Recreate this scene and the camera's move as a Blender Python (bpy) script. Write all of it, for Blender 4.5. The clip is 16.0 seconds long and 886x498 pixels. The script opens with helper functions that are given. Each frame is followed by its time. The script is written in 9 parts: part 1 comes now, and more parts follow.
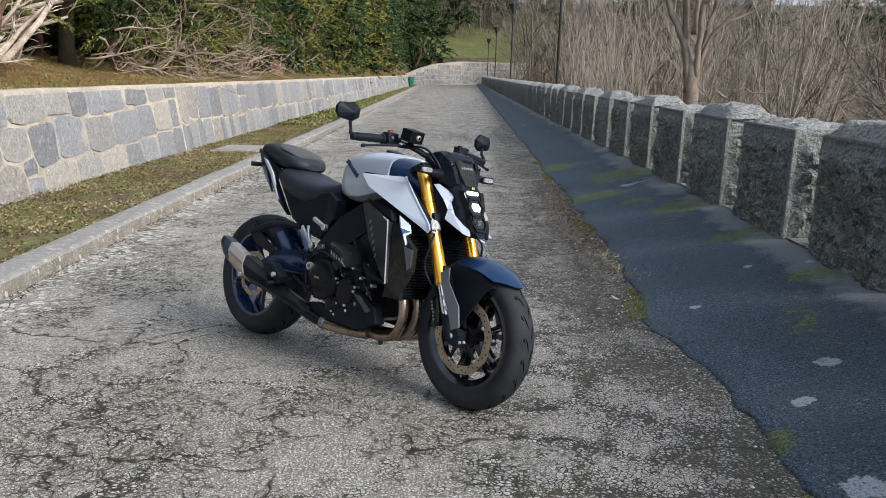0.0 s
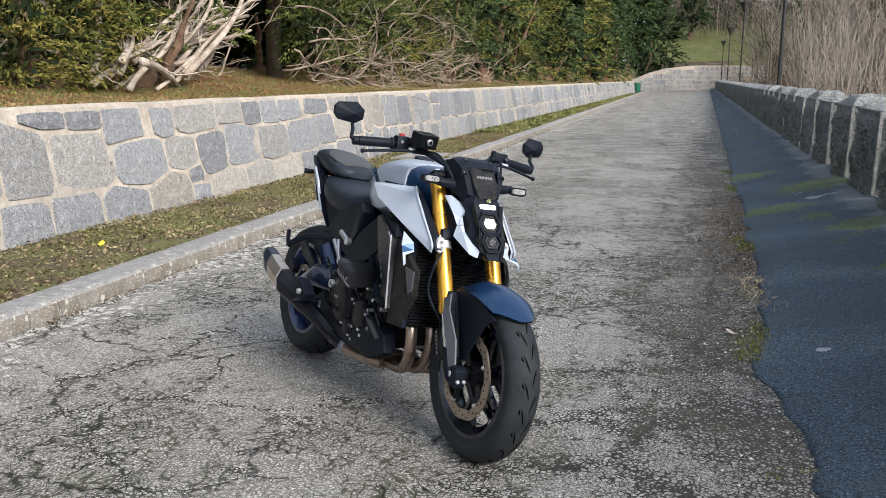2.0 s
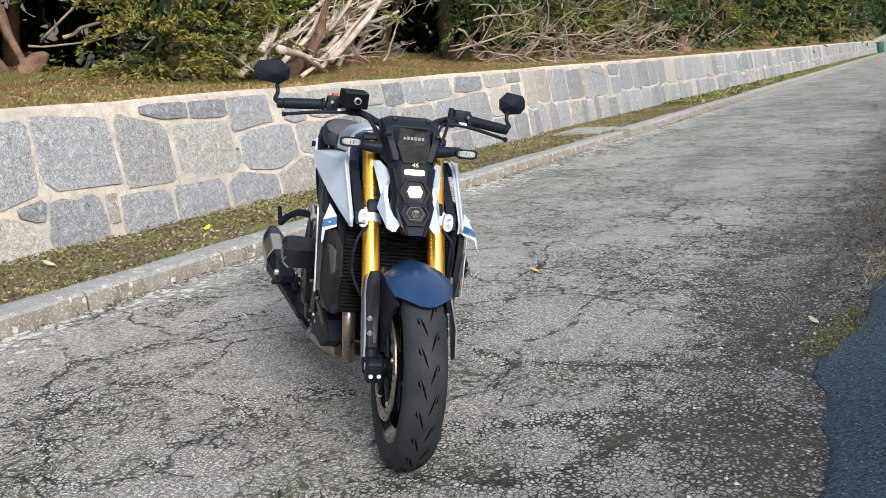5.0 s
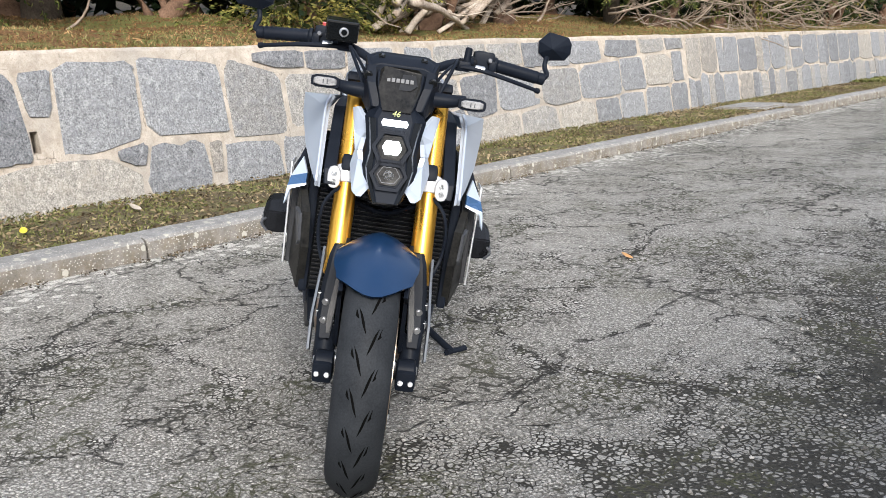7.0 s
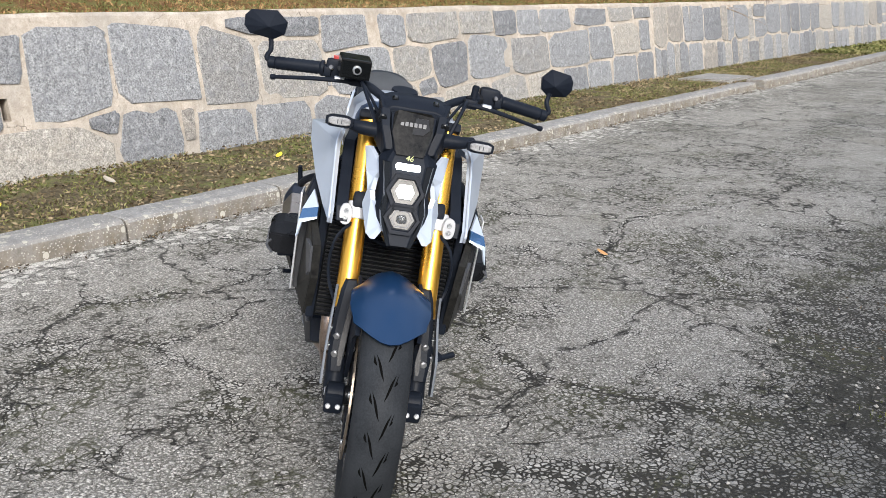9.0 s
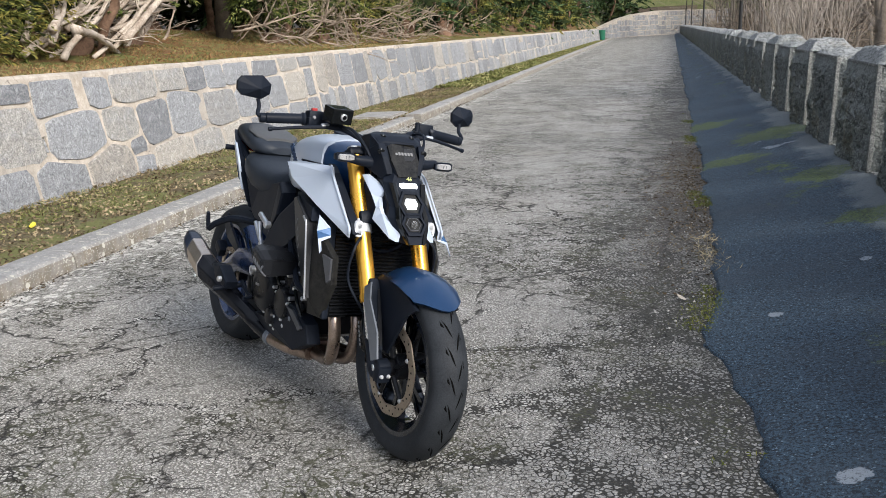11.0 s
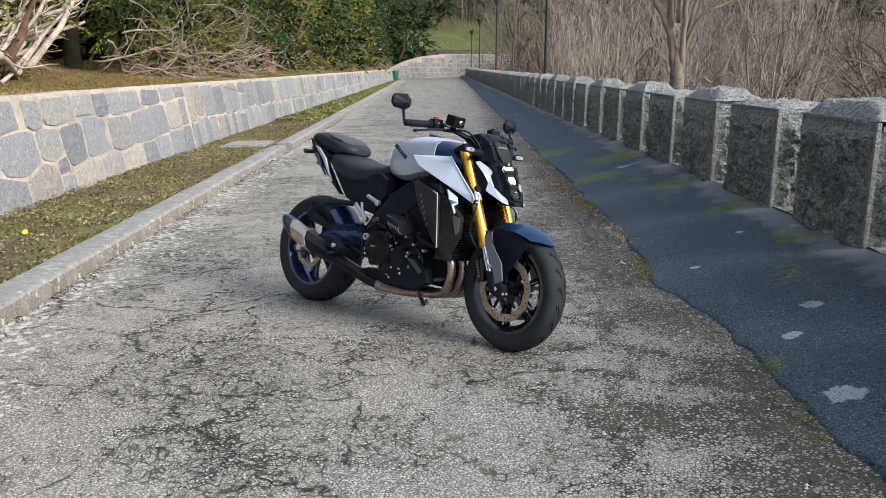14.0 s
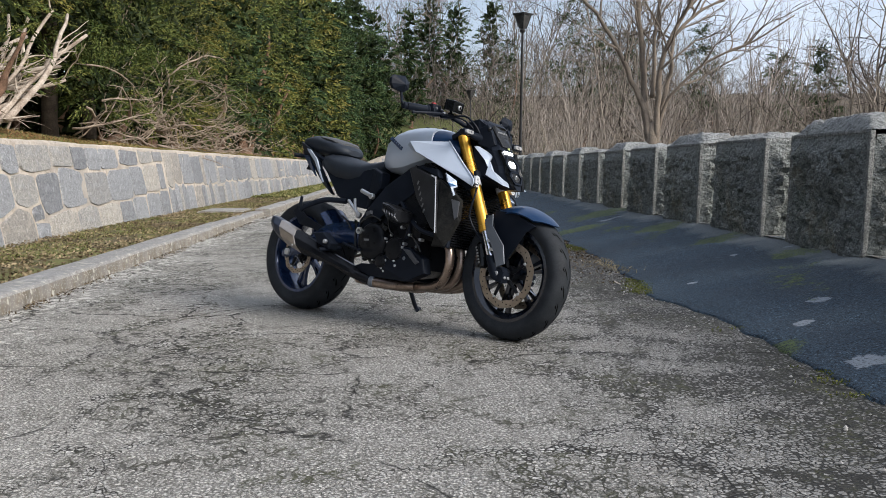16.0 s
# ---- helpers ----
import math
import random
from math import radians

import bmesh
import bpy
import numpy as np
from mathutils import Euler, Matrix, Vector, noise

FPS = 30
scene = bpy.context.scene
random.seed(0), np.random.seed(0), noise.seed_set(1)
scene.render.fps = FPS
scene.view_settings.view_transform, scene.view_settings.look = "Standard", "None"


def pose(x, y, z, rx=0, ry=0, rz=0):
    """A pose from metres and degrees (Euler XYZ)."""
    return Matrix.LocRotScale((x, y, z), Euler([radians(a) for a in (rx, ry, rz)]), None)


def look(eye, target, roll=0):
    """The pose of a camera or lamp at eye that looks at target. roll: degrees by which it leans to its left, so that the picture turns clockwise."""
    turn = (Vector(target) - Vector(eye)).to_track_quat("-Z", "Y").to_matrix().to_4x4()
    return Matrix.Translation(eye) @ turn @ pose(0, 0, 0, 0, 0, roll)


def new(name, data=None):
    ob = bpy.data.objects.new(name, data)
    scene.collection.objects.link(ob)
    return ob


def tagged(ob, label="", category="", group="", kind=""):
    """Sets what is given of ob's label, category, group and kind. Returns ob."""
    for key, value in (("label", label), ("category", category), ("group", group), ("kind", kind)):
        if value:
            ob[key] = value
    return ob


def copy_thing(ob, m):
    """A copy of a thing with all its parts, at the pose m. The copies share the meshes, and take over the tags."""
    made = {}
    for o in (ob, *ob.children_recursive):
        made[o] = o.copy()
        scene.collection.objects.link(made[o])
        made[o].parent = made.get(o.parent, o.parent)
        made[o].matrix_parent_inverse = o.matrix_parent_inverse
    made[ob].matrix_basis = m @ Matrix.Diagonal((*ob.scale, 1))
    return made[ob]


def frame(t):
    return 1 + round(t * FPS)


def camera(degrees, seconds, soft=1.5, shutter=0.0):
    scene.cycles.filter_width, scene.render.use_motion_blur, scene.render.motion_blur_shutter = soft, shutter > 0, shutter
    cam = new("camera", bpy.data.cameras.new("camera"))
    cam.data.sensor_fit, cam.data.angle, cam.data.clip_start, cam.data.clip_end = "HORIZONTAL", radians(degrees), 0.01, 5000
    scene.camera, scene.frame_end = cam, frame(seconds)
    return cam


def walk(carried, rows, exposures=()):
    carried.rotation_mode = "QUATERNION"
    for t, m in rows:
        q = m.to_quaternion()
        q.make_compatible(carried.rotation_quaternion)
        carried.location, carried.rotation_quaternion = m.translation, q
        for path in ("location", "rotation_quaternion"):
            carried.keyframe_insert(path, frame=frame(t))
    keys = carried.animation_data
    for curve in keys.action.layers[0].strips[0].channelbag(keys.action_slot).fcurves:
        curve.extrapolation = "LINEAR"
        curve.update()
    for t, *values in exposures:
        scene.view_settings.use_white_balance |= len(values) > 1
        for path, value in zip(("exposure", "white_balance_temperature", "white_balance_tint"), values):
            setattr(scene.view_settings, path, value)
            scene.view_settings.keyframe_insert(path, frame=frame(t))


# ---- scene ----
cam = camera(54.2, 16.0, soft=0.7)
METRES, EYE, TILT, LEAN, TURN = 7.1, 1.335, -11.45, -0.6, 2.5
ROWS = [
    (0.0, 0.0, 0.0, 0.0, 0.0, 0.0, 0.0),
    (0.5, 0.0223, 0.0233, 0.0031, 3.63, 0.96, -0.39),
    (1.0, 0.0524, 0.041, 0.0048, 8.12, 0.83, -0.47),
    (1.5, 0.082, 0.058, 0.0063, 11.95, 0.31, -0.94),
    (2.0, 0.1067, 0.0837, 0.0086, 15.01, 0.29, -1.7),
    (2.5, 0.1398, 0.105, 0.0124, 18.45, 0.15, -3.2),
    (3.0, 0.1637, 0.1236, 0.0122, 20.66, -0.25, -3.62),
    (3.5, 0.1751, 0.1448, 0.0101, 22.4, -0.53, -2.93),
    (4.0, 0.1886, 0.1599, 0.0085, 25.21, -0.47, -2.13),
    (4.5, 0.2009, 0.1705, 0.0053, 27.08, -0.49, -1.3),
    (5.0, 0.2083, 0.1902, 0.0074, 29.73, -1.16, -0.76),
    (7.5, 0.2206, 0.3007, 0.0107, 42.2, -4.04, -5.65),
    (8.0, 0.2177, 0.2957, 0.0264, 42.71, -4.12, -6.05),
    (8.5, 0.2155, 0.2902, 0.0371, 43.2, -4.8, -7.06),
    (9.0, 0.2101, 0.2713, 0.0422, 38.05, -7.08, -6.63),
    (9.5, 0.2015, 0.2327, 0.0404, 31.98, -7.91, -4.74),
    (10.0, 0.1767, 0.1974, 0.038, 25.08, -5.73, -2.24),
    (12.5, 0.0449, 0.0032, -0.0036, 3.46, -2.05, 0.93),
    (13.0, 0.0172, -0.0267, -0.0073, 2.49, -1.8, 1.26),
    (13.5, -0.0154, -0.0546, -0.0102, 0.87, -1.29, 1.7),
    (14.0, -0.0378, -0.0883, -0.0163, -0.87, -0.48, 1.71),
    (14.5, -0.0594, -0.0959, -0.0218, -1.8, 0.56, 1.82),
    (15.0, -0.0613, -0.0885, -0.0367, -2.59, 2.61, 1.91),
    (15.5, -0.059, -0.077, -0.063, -2.63, 4.33, 1.68),
    (16.0, -0.0569, -0.0623, -0.0898, -2.74, 6.0, 1.69),
]
walk(cam, [(t, pose(0, 0, EYE, TILT, LEAN, TURN) @ pose(METRES * x, METRES * y, METRES * z, 90 + pitch, roll, yaw)) for t, x, y, z, yaw, pitch, roll in ROWS],
     exposures=[(0.0, 0.60), (3.5, 0.78), (5.0, 0.80), (7.5, 0.76), (9.0, 0.70), (10.0, 0.68), (12.5, 0.78), (14.5, 0.66), (16.0, 0.46)])

# ---- light ----
world = bpy.data.worlds.new("sky")
scene.world = world
world.use_nodes = True
SUN_ELEV, SUN_FROM = 30.0, 126.0  # degrees; azimuth clockwise from +y


def make_sky():
    nt = world.node_tree
    nt.nodes.clear()
    out = nt.nodes.new("ShaderNodeOutputWorld")
    bg = nt.nodes.new("ShaderNodeBackground")
    sky = nt.nodes.new("ShaderNodeTexSky")
    sky.sky_type, sky.sun_disc = "NISHITA", False
    sky.sun_elevation, sky.sun_rotation = radians(SUN_ELEV), radians(SUN_FROM)
    sky.air_density, sky.dust_density = 1.0, 2.5
    # thin broken cloud all over the sky
    geo = nt.nodes.new("ShaderNodeTexCoord")
    cloud = nt.nodes.new("ShaderNodeTexNoise")
    cloud.inputs["Scale"].default_value, cloud.inputs["Detail"].default_value = 2.2, 6.0
    nt.links.new(geo.outputs["Generated"], cloud.inputs["Vector"])
    ramp = nt.nodes.new("ShaderNodeValToRGB")
    ramp.color_ramp.elements[0].position, ramp.color_ramp.elements[0].color = 0.30, (0.12, 0.12, 0.12, 1)
    ramp.color_ramp.elements[1].position, ramp.color_ramp.elements[1].color = 0.62, (0.85, 0.85, 0.85, 1)
    nt.links.new(cloud.outputs["Fac"], ramp.inputs["Fac"])
    mix = nt.nodes.new("ShaderNodeMix")
    mix.data_type = "RGBA"
    nt.links.new(ramp.outputs["Color"], mix.inputs["Factor"])
    nt.links.new(sky.outputs["Color"], mix.inputs[6])
    mix.inputs[7].default_value = (7.2, 8.0, 9.7, 1)
    nt.links.new(mix.outputs[2], bg.inputs["Color"])
    bg.inputs["Strength"].default_value = 0.100
    nt.links.new(bg.outputs["Background"], out.inputs["Surface"])


make_sky()
sun = new("sun", bpy.data.lights.new("sun", "SUN"))
sun.data.energy, sun.data.angle, sun.data.color = 3.4, radians(26), (1.0, 0.955, 0.895)
sun.matrix_world = look((0, 0, 0), (-math.sin(radians(SUN_FROM)) * math.cos(radians(SUN_ELEV)), -math.cos(radians(SUN_FROM)) * math.cos(radians(SUN_ELEV)), -math.sin(radians(SUN_ELEV))))

# ---- materials ----
class Nodes:
    """A short way to write a node tree."""

    def __init__(self, name):
        self.m = bpy.data.materials.new(name)
        self.m.use_nodes = True
        self.nt = self.m.node_tree
        self.nt.nodes.clear()
        self.out = self.nt.nodes.new("ShaderNodeOutputMaterial")
        self.bsdf = self.nt.nodes.new("ShaderNodeBsdfPrincipled")
        self.nt.links.new(self.bsdf.outputs[0], self.out.inputs[0])
        tc = self.nt.nodes.new("ShaderNodeTexCoord")
        self.co = tc.outputs["Object"]

    def put(self, value, socket):
        if isinstance(value, bpy.types.NodeSocket):
            self.nt.links.new(value, socket)
        else:
            if socket.type == "RGBA" and len(value) == 3:
                value = (*value, 1)
            socket.default_value = value

    def noise(self, scale, detail=4.0, rough=0.55, co=None, distort=0.0, dims="3D"):
        n = self.nt.nodes.new("ShaderNodeTexNoise")
        n.noise_dimensions = dims
        n.inputs["Scale"].default_value, n.inputs["Detail"].default_value = scale, detail
        n.inputs["Roughness"].default_value, n.inputs["Distortion"].default_value = rough, distort
        self.nt.links.new(co or self.co, n.inputs["Vector"])
        return n.outputs["Fac"]

    def noise_color(self, scale, co=None):
        n = self.nt.nodes.new("ShaderNodeTexNoise")
        n.inputs["Scale"].default_value, n.inputs["Detail"].default_value = scale, 3.0
        self.nt.links.new(co or self.co, n.inputs["Vector"])
        return n.outputs["Color"]

    def voronoi(self, scale, feature="F1", co=None, out="Distance", rand=1.0):
        n = self.nt.nodes.new("ShaderNodeTexVoronoi")
        n.feature = feature
        n.inputs["Scale"].default_value, n.inputs["Randomness"].default_value = scale, rand
        self.nt.links.new(co or self.co, n.inputs["Vector"])
        return n.outputs[out]

    def ramp(self, fac, lo, hi, a=(0, 0, 0), b=(1, 1, 1)):
        n = self.nt.nodes.new("ShaderNodeValToRGB")
        e = n.color_ramp.elements
        e[0].position, e[0].color, e[1].position, e[1].color = lo, (*a, 1), hi, (*b, 1)
        self.put(fac, n.inputs["Fac"])
        return n.outputs["Color"]

    def mix(self, fac, a, b, blend="MIX"):
        n = self.nt.nodes.new("ShaderNodeMix")
        n.data_type, n.blend_type = "RGBA", blend
        self.put(fac, n.inputs[0])
        self.put(a, n.inputs[6])
        self.put(b, n.inputs[7])
        return n.outputs[2]

    def math(self, op, a, b=0.0, clamp=False):
        n = self.nt.nodes.new("ShaderNodeMath")
        n.operation, n.use_clamp = op, clamp
        self.put(a, n.inputs[0])
        self.put(b, n.inputs[1])
        return n.outputs[0]

    def warp(self, scale, amount, co=None):
        n = self.nt.nodes.new("ShaderNodeVectorMath")
        n.operation = "MULTIPLY_ADD"
        self.put(self.noise_color(scale, co), n.inputs[0])
        n.inputs[1].default_value = (amount,) * 3
        self.put(co or self.co, n.inputs[2])
        return n.outputs[0]

    def axis(self, i):
        n = self.nt.nodes.new("ShaderNodeSeparateXYZ")
        self.nt.links.new(self.co, n.inputs[0])
        return n.outputs[i]

    def span(self, value, lo, hi):
        """0 at lo, 1 at hi, for values of any size."""
        return self.math("MULTIPLY", self.math("SUBTRACT", value, lo), 1.0 / (hi - lo), clamp=True)

    def near(self, x, y, radius, ragged):
        """1 within a ragged blot round a place on the ground."""
        n = self.nt.nodes.new("ShaderNodeVectorMath")
        n.operation = "DISTANCE"
        flat = self.nt.nodes.new("ShaderNodeVectorMath")
        flat.operation = "MULTIPLY"
        self.nt.links.new(self.co, flat.inputs[0])
        flat.inputs[1].default_value = (1, 1, 0)
        self.nt.links.new(flat.outputs[0], n.inputs[0])
        n.inputs[1].default_value = (x, y, 0)
        edge = self.math("ADD", n.outputs["Value"], self.math("MULTIPLY", self.math("SUBTRACT", ragged, 0.5), radius * 3.2))
        return self.span(edge, radius, radius * 0.82)

    def piece(self):
        return self.nt.nodes.new("ShaderNodeObjectInfo").outputs["Random"]

    def island(self):
        return self.nt.nodes.new("ShaderNodeNewGeometry").outputs["Random Per Island"]

    def bump(self, height, strength=0.3, distance=0.01):
        n = self.nt.nodes.new("ShaderNodeBump")
        n.inputs["Strength"].default_value, n.inputs["Distance"].default_value = strength, distance
        self.put(height, n.inputs["Height"])
        self.nt.links.new(n.outputs[0], self.bsdf.inputs["Normal"])

    def done(self, color, rough=0.6, metal=0.0, coat=0.0, spec=0.5):
        self.put(color, self.bsdf.inputs["Base Color"])
        self.put(rough, self.bsdf.inputs["Roughness"])
        self.put(metal, self.bsdf.inputs["Metallic"])
        self.put(coat, self.bsdf.inputs["Coat Weight"])
        self.put(spec, self.bsdf.inputs["Specular IOR Level"])
        if coat:
            self.bsdf.inputs["Coat Roughness"].default_value = 0.08
        return self.m


def surface(name, a, b, rough=0.5, metal=0.0, coarse=6.0, fine=90.0, bump=0.1, depth=0.002, coat=0.0, vary="", spec=0.5, rough_vary=0.12):
    """A plain material with patches, grain, fine relief and uneven gloss. vary: 'piece' or 'island' shifts the colour."""
    n = Nodes(name)
    patches, grain = n.noise(coarse, 4.0), n.noise(fine, 3.0, 0.6)
    both = n.math("ADD", n.math("MULTIPLY", patches, 0.6), n.math("MULTIPLY", grain, 0.4))
    if vary:
        both = n.math("ADD", both, n.math("MULTIPLY", n.math("SUBTRACT", n.piece() if vary == "piece" else n.island(), 0.5), 0.55))
    color = n.mix(n.ramp(both, 0.32, 0.68), a, b)
    r = n.math("ADD", n.math("MULTIPLY", n.math("SUBTRACT", patches, 0.5), rough_vary * 2), rough, clamp=True)
    if bump:
        n.bump(grain, bump, depth)
    return n.done(color, r, metal, coat, spec)


def road_material():
    n = Nodes("worn_concrete")
    co0 = n.warp(30.0, 0.014)
    pebble, tone = n.voronoi(88.0, "F1", co0), n.voronoi(88.0, "F1", co0, out="Color")
    small, tone2 = n.voronoi(170.0, "F1", co0), n.voronoi(170.0, "F1", co0, out="Color")
    big, mid, fine = n.noise(0.5, 5.0, 0.6), n.noise(3.4, 9.0, 0.78), n.noise(24.0, 6.0, 0.78)
    grit, pits = n.noise(260.0, 2.0, 0.7), n.noise(120.0, 4.0, 0.8)
    # pale worn pebbles standing in grey cement, black in the hollows between them
    stone = n.mix(n.ramp(tone, 0.1, 0.9), (0.27, 0.26, 0.24), (0.60, 0.585, 0.55))
    stone = n.mix(n.math("MULTIPLY", n.ramp(grit, 0.3, 0.7), 0.5), stone, (0.42, 0.405, 0.375))
    chips = n.mix(n.ramp(tone2, 0.2, 0.8), (0.17, 0.163, 0.148), (0.48, 0.465, 0.435))
    cement = n.mix(n.ramp(small, 0.30, 0.46), chips, (0.10, 0.096, 0.085))
    worn = n.mix(n.ramp(pebble, 0.36, 0.46), stone, cement)
    skin = n.mix(n.ramp(fine, 0.35, 0.7), (0.25, 0.24, 0.222), (0.47, 0.455, 0.425))
    worn = n.mix(n.math("MULTIPLY", n.ramp(n.math("ADD", n.math("MULTIPLY", mid, 0.6), n.math("MULTIPLY", big, 0.4)), 0.36, 0.56), 0.40), worn, skin)
    worn = n.mix(n.math("MULTIPLY", n.ramp(n.math("ADD", pits, n.math("MULTIPLY", n.math("SUBTRACT", fine, 0.5), 0.5)), 0.34, 0.44), 1.0), (0.085, 0.080, 0.070), worn)
    # cracks that widen and break off
    co = n.warp(2.1, 0.40)
    co = n.warp(11.0, 0.07, co)
    co = n.warp(45.0, 0.016, co)
    swell = n.math("ADD", n.math("MULTIPLY", n.ramp(n.noise(14.0, 4.0, 0.7), 0.40, 0.66), 2.6), 0.5)
    def crack(scale, lo, hi):
        return n.ramp(n.math("DIVIDE", n.voronoi(scale, "DISTANCE_TO_EDGE", co), swell), lo, hi)
    # the skin has gone along the cracks, in patches, and along the asphalt edge: stones stand apart there
    side = n.span(n.math("ADD", n.axis(0), n.math("MULTIPLY", n.math("SUBTRACT", mid, 0.5), 1.5)), -0.05, 0.75)
    lost = n.math("ADD", n.math("MULTIPLY", n.noise(1.1, 6.0, 0.72), 0.7), n.math("MULTIPLY", n.noise(7.0, 5.0, 0.75), 0.3))
    along = n.math("MULTIPLY", n.ramp(n.voronoi(1.5, "DISTANCE_TO_EDGE", co), 0.0, 0.11, (1, 1, 1), (0, 0, 0)), 0.115)
    lost = n.math("ADD", n.math("ADD", lost, along), n.math("MULTIPLY", side, 0.17))
    lost = n.span(lost, 0.535, 0.74)
    lump = n.warp(60.0, 0.010)
    edge, own = n.voronoi(52.0, "DISTANCE_TO_EDGE", lump), n.voronoi(52.0, "F1", lump, out="Color")
    gap = n.math("MULTIPLY", n.math("MULTIPLY", lost, 0.30), n.math("ADD", n.ramp(n.noise(21.0, 4.0, 0.75), 0.36, 0.64), 0.25))
    gap = n.span(n.math("SUBTRACT", edge, gap), -0.03, 0.05)
    bare = n.mix(n.ramp(own, 0.1, 0.9), (0.23, 0.224, 0.208), (0.58, 0.57, 0.54))
    bare = n.mix(n.math("MULTIPLY", side, 0.65), bare, n.mix(n.ramp(own, 0.15, 0.95), (0.075, 0.072, 0.066), (0.34, 0.328, 0.305)))
    color = n.mix(n.math("MULTIPLY", n.span(lost, 0.1, 0.5), 0.75), worn, bare)
    color = n.mix(n.math("MULTIPLY", side, 0.42), color, n.mix(fine, (0.06, 0.058, 0.052), (0.22, 0.212, 0.196)))
    color = n.mix(gap, n.mix(fine, (0.012, 0.0115, 0.010), (0.046, 0.043, 0.036)), color)
    # paler towards the kerb
    kerb_side = n.math("MULTIPLY", n.math("ADD", n.axis(0), n.math("MULTIPLY", n.math("SUBTRACT", mid, 0.5), 1.6)), -1.0)
    color = n.mix(1.0, color, n.ramp(n.math("MULTIPLY", kerb_side, 0.4), 0.10, 0.85, (1.0, 1.0, 1.0), (1.14, 1.125, 1.10)), "MULTIPLY")
    # brown dust and moss
    color = n.mix(n.math("MULTIPLY", n.ramp(n.noise(0.9, 6.0, 0.7), 0.54, 0.68), 0.16), color, (0.20, 0.175, 0.14))
    color = n.mix(n.math("MULTIPLY", n.ramp(n.math("ADD", n.noise(1.3, 3.0), n.math("MULTIPLY", n.math("SUBTRACT", fine, 0.5), 0.5)), 0.62, 0.70), 0.22), color, (0.10, 0.10, 0.05))
    c1 = n.mix(n.ramp(n.noise(2.6, 4.0), 0.40, 0.46), (1, 1, 1), crack(0.55, 0.0012, 0.0030))
    c2 = n.mix(n.ramp(n.noise(0.9, 5.0, 0.65), 0.49, 0.55), (1, 1, 1), crack(1.5, 0.0024, 0.0062))
    c3 = n.mix(n.ramp(n.noise(1.2, 5.0, 0.65), 0.52, 0.59), (1, 1, 1), crack(5.0, 0.005, 0.014))
    cracks = n.mix(1.0, n.mix(1.0, c1, c2, "MULTIPLY"), c3, "MULTIPLY")
    # crazed patches, dark and a little mossy in the joints
    patch = n.ramp(n.math("ADD", n.math("MULTIPLY", n.noise(1.15, 5.0, 0.7), 0.75), n.math("MULTIPLY", n.noise(9.0, 4.0, 0.7), 0.25)), 0.475, 0.53)
    net = n.mix(patch, (1, 1, 1), crack(22.0, 0.030, 0.060))
    color = n.mix(n.math("ADD", n.math("MULTIPLY", net, 0.86), 0.14), n.mix(n.ramp(n.noise(2.2, 3.0), 0.45, 0.6), (0.020, 0.019, 0.015), (0.040, 0.042, 0.018)), color)
    color = n.mix(n.math("MULTIPLY", patch, 0.10), color, (0.10, 0.096, 0.075))
    # pale lichen blots by the kerb
    verge = n.span(n.math("ADD", n.math("ADD", n.axis(0), n.math("MULTIPLY", n.axis(1), 0.043)), n.math("MULTIPLY", n.math("SUBTRACT", n.noise(0.8, 4.0, 0.7), 0.5), 1.6)), -1.85, -2.5)
    blot = n.math("SUBTRACT", n.voronoi(15.0, "F1", n.warp(26.0, 0.07)), n.math("MULTIPLY", verge, 0.42))
    color = n.mix(n.math("MULTIPLY", n.span(blot, 0.06, 0.0), n.ramp(grit, 0.3, 0.6)), color, (0.62, 0.60, 0.55))
    # a bed of dark soil that has washed against the asphalt
    soil = n.math("MULTIPLY", n.span(n.math("ADD", n.axis(0), n.math("MULTIPLY", n.math("SUBTRACT", mid, 0.5), 1.1)), 0.45, 0.85), n.span(n.math("ABSOLUTE", n.math("SUBTRACT", n.math("ADD", n.axis(1), n.math("MULTIPLY", big, 2.0)), 9.6)), 3.2, 1.4))
    color = n.mix(n.math("MULTIPLY", n.math("MULTIPLY", soil, n.ramp(n.noise(30.0, 5.0, 0.75), 0.40, 0.56)), 0.8), color, n.mix(n.ramp(fine, 0.4, 0.6), (0.028, 0.022, 0.016), (0.095, 0.075, 0.055)))
    color = n.mix(cracks, (0.014, 0.013, 0.011), color)
    color = n.mix(1.0, color, n.ramp(n.noise(150.0, 3.0, 0.8), 0.38, 0.62, (0.72, 0.72, 0.72), (1.46, 1.455, 1.445)), "MULTIPLY")
    height = n.math("ADD", n.math("MULTIPLY", fine, 0.7), n.math("MULTIPLY", n.math("SUBTRACT", 0.6, pebble), 0.9))
    height = n.math("ADD", n.math("ADD", height, n.math("MULTIPLY", gap, 0.7)), n.math("MULTIPLY", cracks, 0.9))
    n.bump(height, 0.75, 0.008)
    return n.done(color, n.math("ADD", n.math("MULTIPLY", fine, 0.25), 0.62), spec=0.3)


